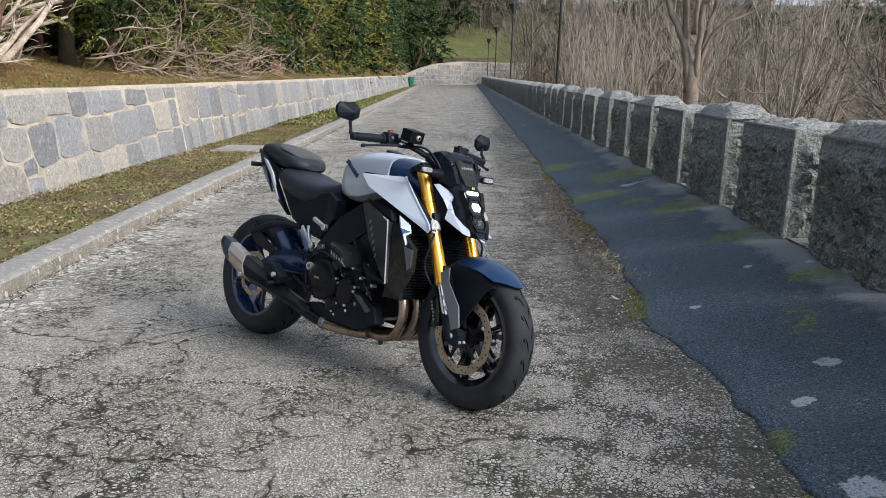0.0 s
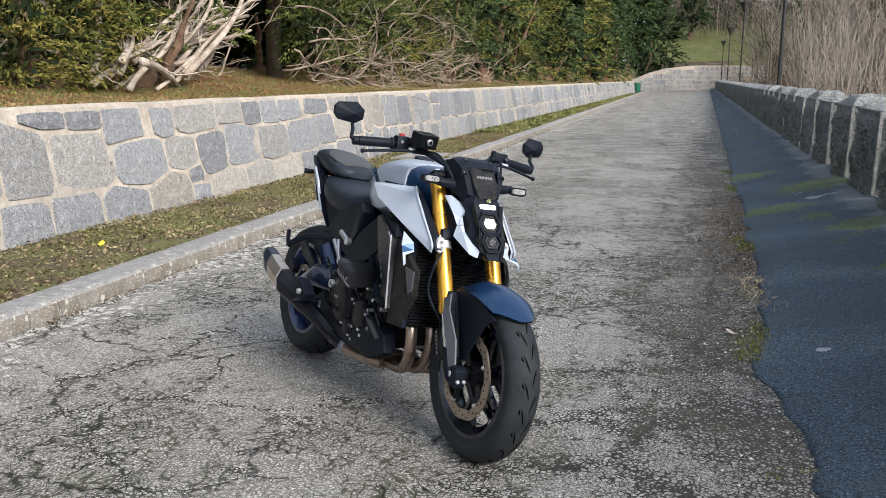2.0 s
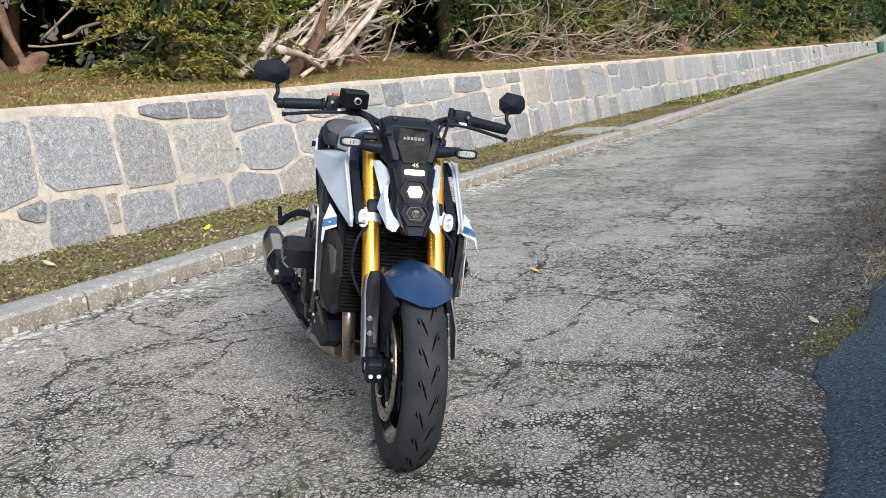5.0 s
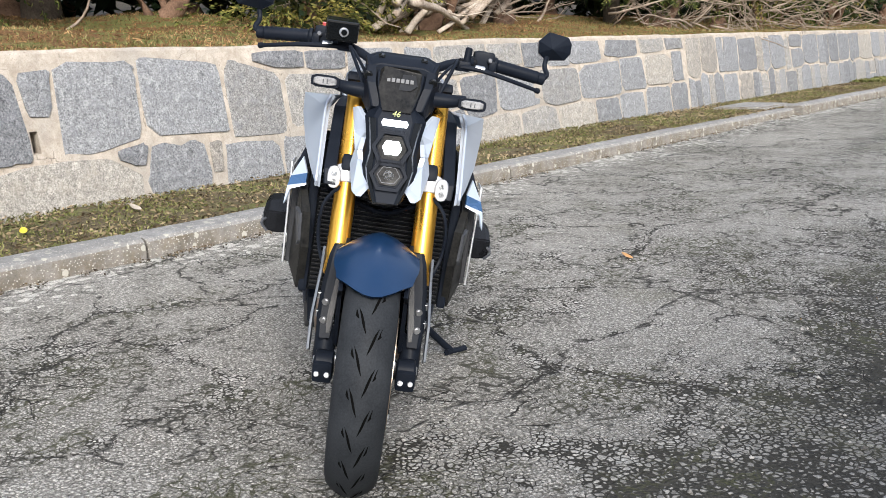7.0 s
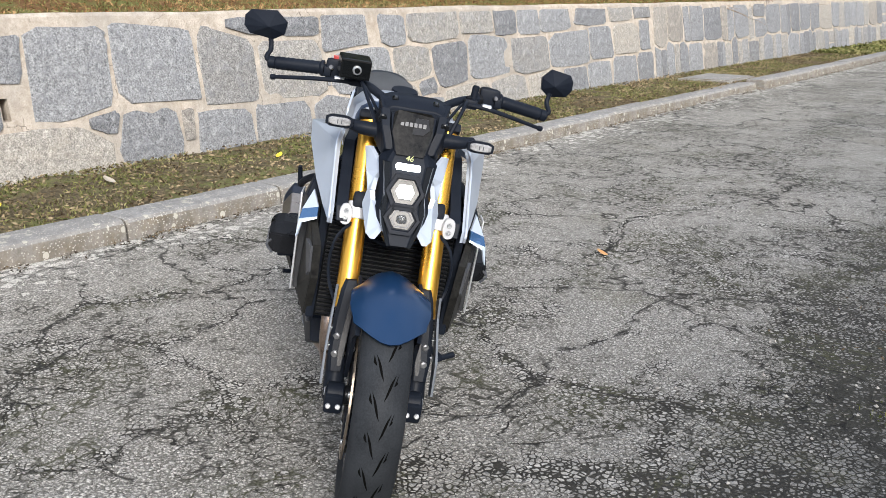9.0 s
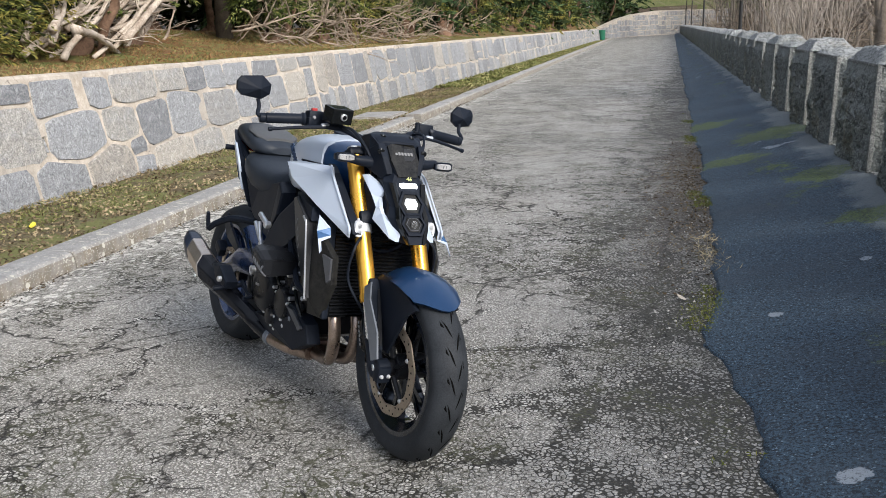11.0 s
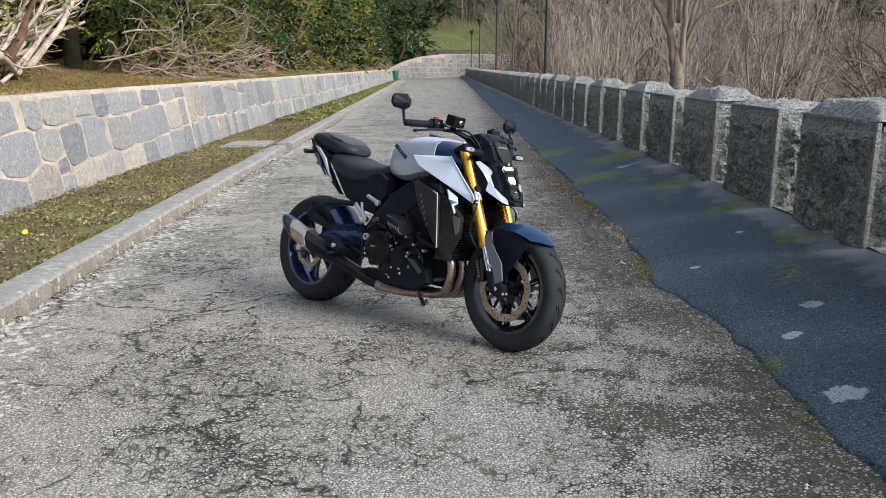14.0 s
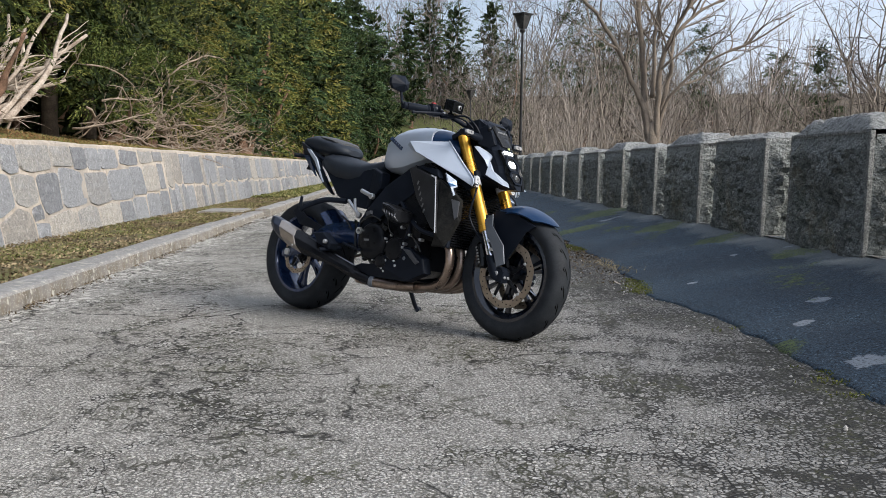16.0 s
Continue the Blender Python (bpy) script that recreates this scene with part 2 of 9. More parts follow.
def asphalt_material():
    n = Nodes("shade_blue_asphalt")
    pebble, big, mid = n.noise(85.0, 3.0, 0.8), n.noise(0.8, 4.0, 0.6), n.noise(5.0, 5.0, 0.65)
    chip, tone = n.voronoi(95.0, "F1"), n.voronoi(95.0, "F1", out="Color")
    # blue of the skylit shade is put into these asphalt colours
    color = n.mix(n.ramp(pebble, 0.43, 0.57), (0.0045, 0.0095, 0.016), (0.052, 0.090, 0.128))
    color = n.mix(n.math("MULTIPLY", n.ramp(n.math("SUBTRACT", tone, chip), 0.44, 0.60), 0.9), color, (0.18, 0.25, 0.30))
    color = n.mix(n.math("MULTIPLY", n.ramp(mid, 0.45, 0.7), 0.15), color, (0.045, 0.055, 0.068))
    color = n.mix(n.math("MULTIPLY", n.ramp(big, 0.50, 0.62), 0.35), color, (0.020, 0.025, 0.030))
    color = n.mix(n.math("MULTIPLY", n.ramp(n.noise(1.6, 7.0, 0.75), 0.50, 0.66), 0.30), color, (0.050, 0.070, 0.095))
    # cement smears by the stones and pale scabs
    x = n.math("ADD", n.axis(0), n.math("MULTIPLY", n.axis(1), 0.02))
    up = n.span(n.math("ADD", x, n.math("MULTIPLY", n.math("SUBTRACT", n.noise(1.3, 5.0, 0.7), 0.5), 0.9)), 1.98, 2.10)
    color = n.mix(n.math("MULTIPLY", up, 0.75), color, n.mix(pebble, (0.085, 0.10, 0.105), (0.24, 0.26, 0.265)))
    rag = n.noise(9.0, 5.0, 0.7)
    scab = n.ramp(n.math("ADD", n.noise(1.5, 2.0), n.math("MULTIPLY", n.math("SUBTRACT", mid, 0.5), 0.45)), 0.71, 0.73)
    for px, py, r in ((1.54, 3.68, 0.054), (1.31, 3.32, 0.040), (1.23, 4.80, 0.030), (1.27, 2.62, 0.075), (1.70, 5.40, 0.03)):
        scab = n.math("MAXIMUM", scab, n.near(px, py, r, rag))
    color = n.mix(n.math("MULTIPLY", scab, n.ramp(pebble, 0.30, 0.5)), color, (0.27, 0.30, 0.33))
    # moss
    moss = n.math("ADD", n.math("MULTIPLY", n.noise(1.7, 3.0), 0.62), n.math("MULTIPLY", n.noise(16.0, 5.0, 0.7), 0.38))
    moss = n.ramp(n.math("SUBTRACT", moss, n.math("MULTIPLY", n.math("ABSOLUTE", n.math("SUBTRACT", x, 1.75)), 0.20)), 0.56, 0.62)
    for px, py, r in ((1.88, 6.30, 0.20), (1.80, 7.75, 0.25), (1.74, 10.40, 0.45), (1.00, 12.30, 0.40), (1.95, 5.00, 0.16), (1.05, 3.05, 0.12), (1.25, 9.2, 0.30)):
        moss = n.math("MAXIMUM", moss, n.math("MULTIPLY", n.near(px, py, r, n.noise(6.0, 6.0, 0.8)), 0.9))
    color = n.mix(n.math("MULTIPLY", moss, n.ramp(pebble, 0.36, 0.56)), color, n.mix(n.ramp(n.noise(40.0, 4.0, 0.7), 0.35, 0.65), (0.026, 0.042, 0.008), (0.15, 0.195, 0.032)))
    n.bump(n.math("ADD", n.math("MULTIPLY", pebble, 1.3), n.math("MULTIPLY", mid, 0.6)), 1.0, 0.009)
    return n.done(color, 0.72, spec=0.35)


def ground_material(name, a, b, c, green):
    n = Nodes(name)
    mid, fine, big = n.noise(4.0, 5.0, 0.7), n.noise(45.0, 4.0, 0.75), n.noise(0.5, 4.0)
    color = n.mix(n.ramp(fine, 0.35, 0.65), a, b)
    color = n.mix(n.ramp(n.math("ADD", mid, n.math("MULTIPLY", n.math("SUBTRACT", big, 0.5), 0.8)), 0.44, 0.60), color, n.mix(fine, green, c))
    n.bump(n.math("ADD", fine, mid), 0.7, 0.03)
    return n.done(color, 0.9, spec=0.2)


def granite_material(name, tones, grain=60.0, piece=True, moss=False):
    """Split granite: speckle, veins, a tone of its own for each stone."""
    n = Nodes(name)
    speck, mid, big = n.noise(grain * 2.2, 4.0, 0.8), n.noise(9.0, 6.0, 0.7), n.noise(1.7, 4.0, 0.6)
    r = n.piece() if piece else n.island()
    base = n.mix(n.ramp(r, 0.15, 0.85), tones[0], tones[1])
    base = n.mix(n.ramp(n.math("FRACT", n.math("MULTIPLY", r, 7.3)), 0.80, 0.86), base, tones[2])
    color = n.mix(n.ramp(speck, 0.36, 0.66), n.mix(0.72, base, (0.03, 0.032, 0.038)), n.mix(0.30, base, (0.66, 0.66, 0.65)))
    vein = n.ramp(n.noise(3.0, 5.0, 0.7, n.warp(4.0, 0.5), 1.5), 0.60, 0.70)
    color = n.mix(n.math("MULTIPLY", vein, 0.4), color, tones[1])
    color = n.mix(1.0, color, n.ramp(n.noise(26.0, 5.0, 0.75), 0.32, 0.68, (0.62, 0.62, 0.62), (1.30, 1.30, 1.30)), "MULTIPLY")
    color = n.mix(n.math("MULTIPLY", n.ramp(mid, 0.48, 0.68), 0.55), color, tones[0])
    color = n.mix(n.math("MULTIPLY", n.ramp(n.noise(22.0, 5.0, 0.75), 0.56, 0.70), 0.5), color, n.mix(0.5, tones[1], (0.75, 0.74, 0.72)))
    height = n.math("ADD", n.math("MULTIPLY", speck, 0.5), mid)
    if moss:
        m = n.math("ADD", n.math("MULTIPLY", big, 0.6), n.math("MULTIPLY", mid, 0.4))
        color = n.mix(n.math("MULTIPLY", n.ramp(m, 0.48, 0.62), 0.6), color, n.mix(n.ramp(speck, 0.35, 0.65), (0.010, 0.016, 0.008), (0.085, 0.10, 0.055)))
        pit = n.ramp(n.noise(30.0, 6.0, 0.8), 0.32, 0.50)
        color = n.mix(n.math("ADD", n.math("MULTIPLY", pit, 0.75), 0.25), (0.010, 0.012, 0.010), color)
        crust = n.ramp(n.math("ADD", n.noise(14.0, 4.0, 0.7), n.math("MULTIPLY", n.math("SUBTRACT", big, 0.5), 0.4)), 0.62, 0.66)
        color = n.mix(n.math("MULTIPLY", crust, 0.35), color, (0.22, 0.23, 0.19))
        height = n.math("ADD", height, n.math("MULTIPLY", pit, 0.7))
    n.bump(height, 1.0, 0.035 if moss else 0.018)
    return n.done(color, 0.82, spec=0.25)


def block_material(name, a, b):
    """Quarry-faced granite gone grey-green: fine crystals, thin moss in the hollows, lichen crusts, tan water stains."""
    n = Nodes(name)
    r = n.piece()
    speck, pits, mid, big = n.noise(95.0, 3.0, 0.8), n.noise(34.0, 6.0, 0.8), n.noise(7.0, 6.0, 0.7), n.noise(1.9, 4.0, 0.6)
    chipped = n.warp(16.0, 0.05)
    chip, flake = n.voronoi(36.0, "F1", chipped), n.voronoi(75.0, "F1", n.warp(40.0, 0.02))
    color = n.mix(n.ramp(n.math("ADD", mid, n.math("MULTIPLY", n.math("SUBTRACT", r, 0.5), 0.35)), 0.30, 0.70), a, b)
    color = n.mix(n.math("MULTIPLY", n.ramp(speck, 0.38, 0.62), 0.85), n.mix(0.50, color, (0.045, 0.052, 0.052)), n.mix(0.35, color, (0.58, 0.58, 0.56)))
    # green-grey film, and darker pits between the chips
    green = n.math("ADD", n.math("MULTIPLY", big, 0.7), n.math("MULTIPLY", pits, 0.3))
    color = n.mix(n.math("MULTIPLY", n.ramp(green, 0.48, 0.64), 0.45), color, n.mix(n.ramp(speck, 0.4, 0.6), (0.050, 0.070, 0.045), (0.17, 0.20, 0.145)))
    color = n.mix(n.math("MULTIPLY", n.ramp(n.math("ADD", chip, n.math("MULTIPLY", n.math("SUBTRACT", pits, 0.5), -0.9)), 0.52, 0.78), 0.55), color, (0.040, 0.046, 0.044))
    color = n.mix(n.math("MULTIPLY", n.ramp(n.noise(2.6, 5.0, 0.7), 0.56, 0.66), 0.40), color, (0.29, 0.25, 0.175))
    crust = n.ramp(n.math("ADD", n.noise(16.0, 4.0, 0.7), n.math("MULTIPLY", n.math("SUBTRACT", big, 0.5), 0.5)), 0.63, 0.67)
    color = n.mix(n.math("MULTIPLY", crust, 0.6), color, (0.46, 0.46, 0.43))
    relief = n.math("ADD", n.math("MULTIPLY", n.math("SUBTRACT", 0.7, chip), 0.65), n.math("MULTIPLY", n.math("SUBTRACT", 0.7, flake), 0.35))
    n.bump(n.math("ADD", relief, n.math("ADD", n.math("MULTIPLY", pits, 0.9), n.math("MULTIPLY", speck, 0.25))), 1.0, 0.030)
    return n.done(color, 0.85, spec=0.2)


def mortar_material():
    n = Nodes("pale_lime_mortar")
    big, mid, fine, sand = n.noise(1.4, 4.0, 0.6), n.noise(9.0, 6.0, 0.75), n.noise(40.0, 5.0, 0.75), n.noise(300.0, 2.0, 0.7)
    color = n.mix(n.ramp(mid, 0.34, 0.66), (0.37, 0.315, 0.255), (0.61, 0.545, 0.47))
    color = n.mix(n.math("MULTIPLY", n.ramp(big, 0.46, 0.62), 0.5), color, (0.30, 0.285, 0.26))
    color = n.mix(n.math("MULTIPLY", n.ramp(sand, 0.46, 0.66), 0.45), color, (0.20, 0.175, 0.145))
    color = n.mix(n.math("MULTIPLY", n.ramp(fine, 0.60, 0.70), 0.7), color, (0.16, 0.14, 0.115))
    hair = n.ramp(n.voronoi(3.5, "DISTANCE_TO_EDGE", n.warp(7.0, 0.16)), 0.003, 0.012)
    hair = n.mix(n.ramp(n.noise(2.0, 3.0), 0.52, 0.58), (1, 1, 1), hair)
    color = n.mix(n.math("ADD", n.math("MULTIPLY", hair, 0.7), 0.3), (0.10, 0.085, 0.07), color)
    n.bump(n.math("ADD", n.math("MULTIPLY", fine, 0.8), mid), 0.8, 0.016)
    return n.done(color, 0.9, spec=0.2)


def kerb_material():
    n = Nodes("weathered_concrete_kerb")
    r = n.piece()
    big, mid, fine = n.noise(1.6, 4.0, 0.6), n.noise(11.0, 7.0, 0.78), n.noise(150.0, 3.0, 0.75)
    color = n.mix(n.ramp(mid, 0.34, 0.66), (0.20, 0.197, 0.192), (0.37, 0.364, 0.355))
    color = n.mix(n.math("MULTIPLY", n.ramp(n.math("ADD", big, n.math("MULTIPLY", n.math("SUBTRACT", r, 0.5), 0.5)), 0.40, 0.62), 0.35), color, (0.24, 0.230, 0.215))
    # browner and darker where the surface stands upright
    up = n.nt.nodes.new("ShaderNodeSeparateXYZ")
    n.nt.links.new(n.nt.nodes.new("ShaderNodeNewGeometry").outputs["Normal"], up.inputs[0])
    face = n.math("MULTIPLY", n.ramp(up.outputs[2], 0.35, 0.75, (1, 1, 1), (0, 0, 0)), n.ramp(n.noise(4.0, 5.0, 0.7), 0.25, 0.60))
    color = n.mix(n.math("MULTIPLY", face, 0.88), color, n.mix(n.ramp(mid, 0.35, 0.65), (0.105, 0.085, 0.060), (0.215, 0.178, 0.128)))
    color = n.mix(n.math("MULTIPLY", n.ramp(fine, 0.50, 0.68), 0.45), color, (0.09, 0.082, 0.070))
    spot = n.math("SUBTRACT", n.voronoi(13.0, "F1", n.warp(40.0, 0.022)), n.math("MULTIPLY", n.math("SUBTRACT", n.noise(2.6, 3.0, 0.7), 0.30), 0.85))
    color = n.mix(n.ramp(spot, -0.02, 0.03), (0.44, 0.42, 0.36), color)
    pepper = n.math("SUBTRACT", n.voronoi(70.0, "F1", n.warp(60.0, 0.010)), n.math("MULTIPLY", n.noise(5.0, 4.0, 0.7), 0.45))
    color = n.mix(n.ramp(pepper, 0.0, 0.05), (0.46, 0.44, 0.39), color)
    n.bump(n.math("ADD", mid, n.math("MULTIPLY", fine, 0.5)), 0.8, 0.010)
    return n.done(color, 0.85, spec=0.25)


M_ROAD = road_material()
M_ASPHALT = asphalt_material()
M_VERGE = ground_material("leaf_litter", (0.04, 0.032, 0.018), (0.19, 0.15, 0.09), (0.20, 0.20, 0.08), (0.085, 0.09, 0.03))
M_TERRACE = ground_material("needle_litter_and_grass", (0.07, 0.036, 0.014), (0.27, 0.15, 0.07), (0.20, 0.20, 0.075), (0.10, 0.11, 0.03))
M_SLOPE = ground_material("winter_slope", (0.04, 0.032, 0.024), (0.12, 0.092, 0.068), (0.14, 0.115, 0.08), (0.07, 0.06, 0.036))
M_GRASS = ground_material("rough_grass", (0.055, 0.070, 0.022), (0.14, 0.15, 0.055), (0.20, 0.185, 0.085), (0.070, 0.095, 0.026))
M_MORTAR = mortar_material()
M_CONCRETE = kerb_material()
M_RUBBLE = granite_material("rubble_granite", ((0.19, 0.198, 0.215), (0.37, 0.38, 0.395), (0.46, 0.43, 0.38)), 34.0)
M_BUFFSTONE = granite_material("buff_granite", ((0.36, 0.32, 0.27), (0.58, 0.53, 0.45), (0.60, 0.52, 0.42)), 40.0)
M_RUBBLE_FAR = granite_material("rubble_granite_far", ((0.20, 0.21, 0.23), (0.40, 0.405, 0.415), (0.50, 0.45, 0.38)), 24.0, piece=False)
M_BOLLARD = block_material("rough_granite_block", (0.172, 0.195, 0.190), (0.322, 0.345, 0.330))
# tops paler than the sides: light from the sky put into the colour
M_BLOCKTOP = block_material("lit_block_top_and_footing", (0.32, 0.335, 0.33), (0.54, 0.55, 0.54))
M_MARGIN = granite_material("dressed_granite_margin", ((0.15, 0.158, 0.146), (0.26, 0.265, 0.245), (0.235, 0.235, 0.205)), 40.0)
M_BARK = surface("grey_bark", (0.10, 0.085, 0.068), (0.27, 0.235, 0.195), 0.9, coarse=5, fine=50, bump=0.8, depth=0.02, spec=0.2)
M_TWIG = surface("bare_twigs", (0.045, 0.039, 0.033), (0.265, 0.224, 0.188), 0.9, coarse=1.0, fine=30, bump=0, vary="island", spec=0.15)
M_BRUSH = surface("tan_brushwood", (0.032, 0.026, 0.020), (0.285, 0.225, 0.165), 0.9, coarse=0.6, fine=20, bump=0, vary="island", spec=0.15)
M_DEADWOOD = surface("silvered_dead_wood", (0.13, 0.085, 0.055), (0.60, 0.53, 0.45), 0.85, coarse=5, fine=45, bump=0.5, depth=0.01, spec=0.2)
M_DARKTWIG = surface("brown_dead_twigs", (0.09, 0.066, 0.048), (0.44, 0.36, 0.285), 0.85, coarse=5, fine=60, bump=0.3, depth=0.01, spec=0.2)
M_PALEBARK = surface("smooth_grey_bark", (0.10, 0.082, 0.066), (0.27, 0.225, 0.18), 0.85, coarse=4, fine=40, bump=0.6, depth=0.02, spec=0.2)
M_PALESTEM = surface("pale_grey_stems", (0.17, 0.145, 0.12), (0.42, 0.37, 0.32), 0.85, coarse=3, fine=40, bump=0.3, depth=0.01, spec=0.2)
M_REDBARK = surface("reddish_flaking_bark", (0.07, 0.042, 0.028), (0.25, 0.155, 0.105), 0.9, coarse=7, fine=50, bump=0.8, depth=0.02, spec=0.2)


def leaf_material(name, a, b, c):
    n = Nodes(name)
    r, big = n.island(), n.noise(0.9, 3.0)
    color = n.mix(n.ramp(r, 0.1, 0.9), a, b)
    color = n.mix(n.math("MULTIPLY", n.ramp(n.math("ADD", big, n.math("MULTIPLY", n.math("SUBTRACT", r, 0.5), 0.3)), 0.50, 0.66), 0.8), color, c)
    return n.done(color, 0.65, spec=0.12)


M_YEW = leaf_material("yew_needles", (0.030, 0.050, 0.013), (0.120, 0.155, 0.042), (0.205, 0.205, 0.058))
# needles coloured darker to stand for the shade inside the crowns
M_SHADE_NEEDLES = leaf_material("shade_dark_inner_needles", (0.010, 0.018, 0.008), (0.035, 0.052, 0.018), (0.045, 0.052, 0.018))
M_OLIVE = leaf_material("olive_yew_needles", (0.045, 0.055, 0.012), (0.15, 0.160, 0.040), (0.27, 0.22, 0.06))
M_DARKBARK = surface("dark_conifer_bark", (0.035, 0.028, 0.022), (0.11, 0.088, 0.068), 0.9, coarse=6, fine=40, bump=0.9, depth=0.03, spec=0.15)
M_DARKYEW = leaf_material("dark_conifer_needles", (0.016, 0.036, 0.016), (0.060, 0.105, 0.042), (0.10, 0.125, 0.040))
M_LITTER = leaf_material("fallen_leaves", (0.05, 0.036, 0.02), (0.22, 0.17, 0.10), (0.38, 0.30, 0.185))
M_NEEDLE = leaf_material("needle_litter", (0.09, 0.045, 0.018), (0.30, 0.165, 0.075), (0.40, 0.26, 0.13))
M_BLADES = leaf_material("moss_and_grass_blades", (0.06, 0.07, 0.02), (0.21, 0.215, 0.075), (0.28, 0.255, 0.12))

# ---- building helpers ----
def mesh_of(name, verts, faces, material, smooth=False):
    me = bpy.data.meshes.new(name)
    me.from_pydata([tuple(v) for v in verts] if not isinstance(verts, np.ndarray) else verts.tolist(), [], faces if not isinstance(faces, np.ndarray) else faces.tolist())
    me.materials.append(material)
    if smooth:
        me.shade_smooth()
    me.update()
    return me


def raw(name, verts, faces, material, parent=None, label="", smooth=False, kind=""):
    ob = new(name, mesh_of(name, verts, faces, material, smooth))
    ob.parent = parent
    return tagged(ob, label=label, kind=kind)


def part(name, bm, material, parent=None, label="", smooth=False, kind=""):
    """Link a bmesh as one mesh object under a thing or a part."""
    me = bpy.data.meshes.new(name)
    bm.to_mesh(me)
    bm.free()
    me.materials.append(material)
    if smooth:
        me.shade_smooth()
        me.set_sharp_from_angle(angle=radians(38))
    ob = new(name, me)
    ob.parent = parent
    return tagged(ob, label=label, kind=kind)


def thing(name, label, category, m=None, group="", kind=""):
    ob = new(name)
    ob.matrix_world = m or Matrix()
    return tagged(ob, label, category, group, kind)


def strands(paths, sides=4):
    """Vertices and faces of tapered tubes; a path is a list of (point, radius)."""
    verts, faces = [], []
    for path in paths:
        base = len(verts)
        for i, (p, r) in enumerate(path):
            a, b = path[max(i - 1, 0)][0], path[min(i + 1, len(path) - 1)][0]
            d = (Vector(b) - Vector(a)).normalized()
            u = d.cross(Vector((0.31, 0.17, 0.93)))
            u = (u if u.length > 0.05 else d.cross(Vector((1, 0, 0)))).normalized()
            w = d.cross(u)
            for k in range(sides):
                q = 2 * math.pi * k / sides
                verts.append(Vector(p) + r * (math.cos(q) * u + math.sin(q) * w))
        for i in range(len(path) - 1):
            for k in range(sides):
                j = (k + 1) % sides
                faces.append((base + i * sides + k, base + i * sides + j, base + (i + 1) * sides + j, base + (i + 1) * sides + k))
        faces.append(tuple(base + (len(path) - 1) * sides + k for k in range(sides)))
        faces.append(tuple(base + k for k in reversed(range(sides))))
    return verts, faces


def leaves(centres, along, length, width, rng):
    """Small pointed leaves: a kite of four corners at each centre, pointing roughly along."""
    n = len(centres)
    d = along + rng.normal(0, 0.45, (n, 3))
    d /= np.linalg.norm(d, axis=1, keepdims=True)
    s = np.cross(d, rng.normal(0, 1, (n, 3)))
    s /= np.linalg.norm(s, axis=1, keepdims=True) + 1e-9
    ln = (length * rng.uniform(0.6, 1.4, n))[:, None]
    wd = (width * rng.uniform(0.6, 1.4, n))[:, None]
    v = np.empty((n, 4, 3))
    v[:, 0], v[:, 1], v[:, 2], v[:, 3] = centres - d * ln * 0.5, centres + s * wd * 0.5, centres + d * ln * 0.5, centres - s * wd * 0.5
    return v.reshape(-1, 3), np.arange(n * 4).reshape(n, 4)


def box_bm(x0, x1, y0, y1, z0, z1, bevel=0.0, bm=None):
    bm = bm or bmesh.new()
    r = bmesh.ops.create_cube(bm, size=1.0, matrix=Matrix.LocRotScale(((x0 + x1) / 2, (y0 + y1) / 2, (z0 + z1) / 2), None, (x1 - x0, y1 - y0, z1 - z0)))
    if bevel:
        edges = list({e for v in r["verts"] for e in v.link_edges})
        bmesh.ops.bevel(bm, geom=edges, offset=bevel, segments=2, affect="EDGES", profile=0.6)
    return bm


# ---- the lie of the land ----
def kerb_x(y):
    return -2.59 - 0.043 * y


def wall_x(y):
    return -4.36 - 0.033 * y


def edge_x(y):
    return 1.12 - 0.016 * y


def block_x(y):
    return 2.20 - 0.020 * y


WALL_TOP = 1.13


def smooth(a, b, x):
    t = min(1.0, max(0.0, (x - a) / (b - a)))
    return t * t * (3 - 2 * t)


def hill(d, y):
    """The wooded slope past the parapet: it drops away, then climbs with distance."""
    low = 0.22 - 0.33 * min(d, 7.0) + 0.05 * max(0.0, min(d, 26) - 7) + 0.09 * max(0.0, min(d, 90) - 26)
    return low + 0.11 * min(max(0.0, y - 55), 80) * smooth(1, 14, d)


def land(x, y):
    """Height of the open ground."""
    xw, xb = wall_x(y), block_x(y) + 0.25
    if y > 96 and x > xw - 1:
        behind = smooth(118, 122, y + 0.05 * x)
        road = min(-0.06 + behind * (2.9 + 0.30 * max(0, y - 120)), 16.0)
        if x > xb:
            road = max(road, hill(x - xb, y)) if y > 112 else hill(x - xb, y)
        return road
    if x < xw - 0.15:
        d = xw - x
        far = smooth(60, 105, y)
        return 1.07 + 0.115 * min(d, 4.0) + 0.03 * max(0.0, d - 4.0) + far * (1.6 * smooth(0, 3, d) + 0.16 * min(d, 30)) + 0.12 * noise.noise((x * 0.6, y * 0.6, 0)) * smooth(0.2, 1.5, d) + 0.10 * max(0, d - 12)
    if x > xb:
        d = x - xb
        return hill(d, y) + 0.25 * noise.noise((x * 0.3, y * 0.3, 3)) * smooth(0, 3, d)
    return -0.08


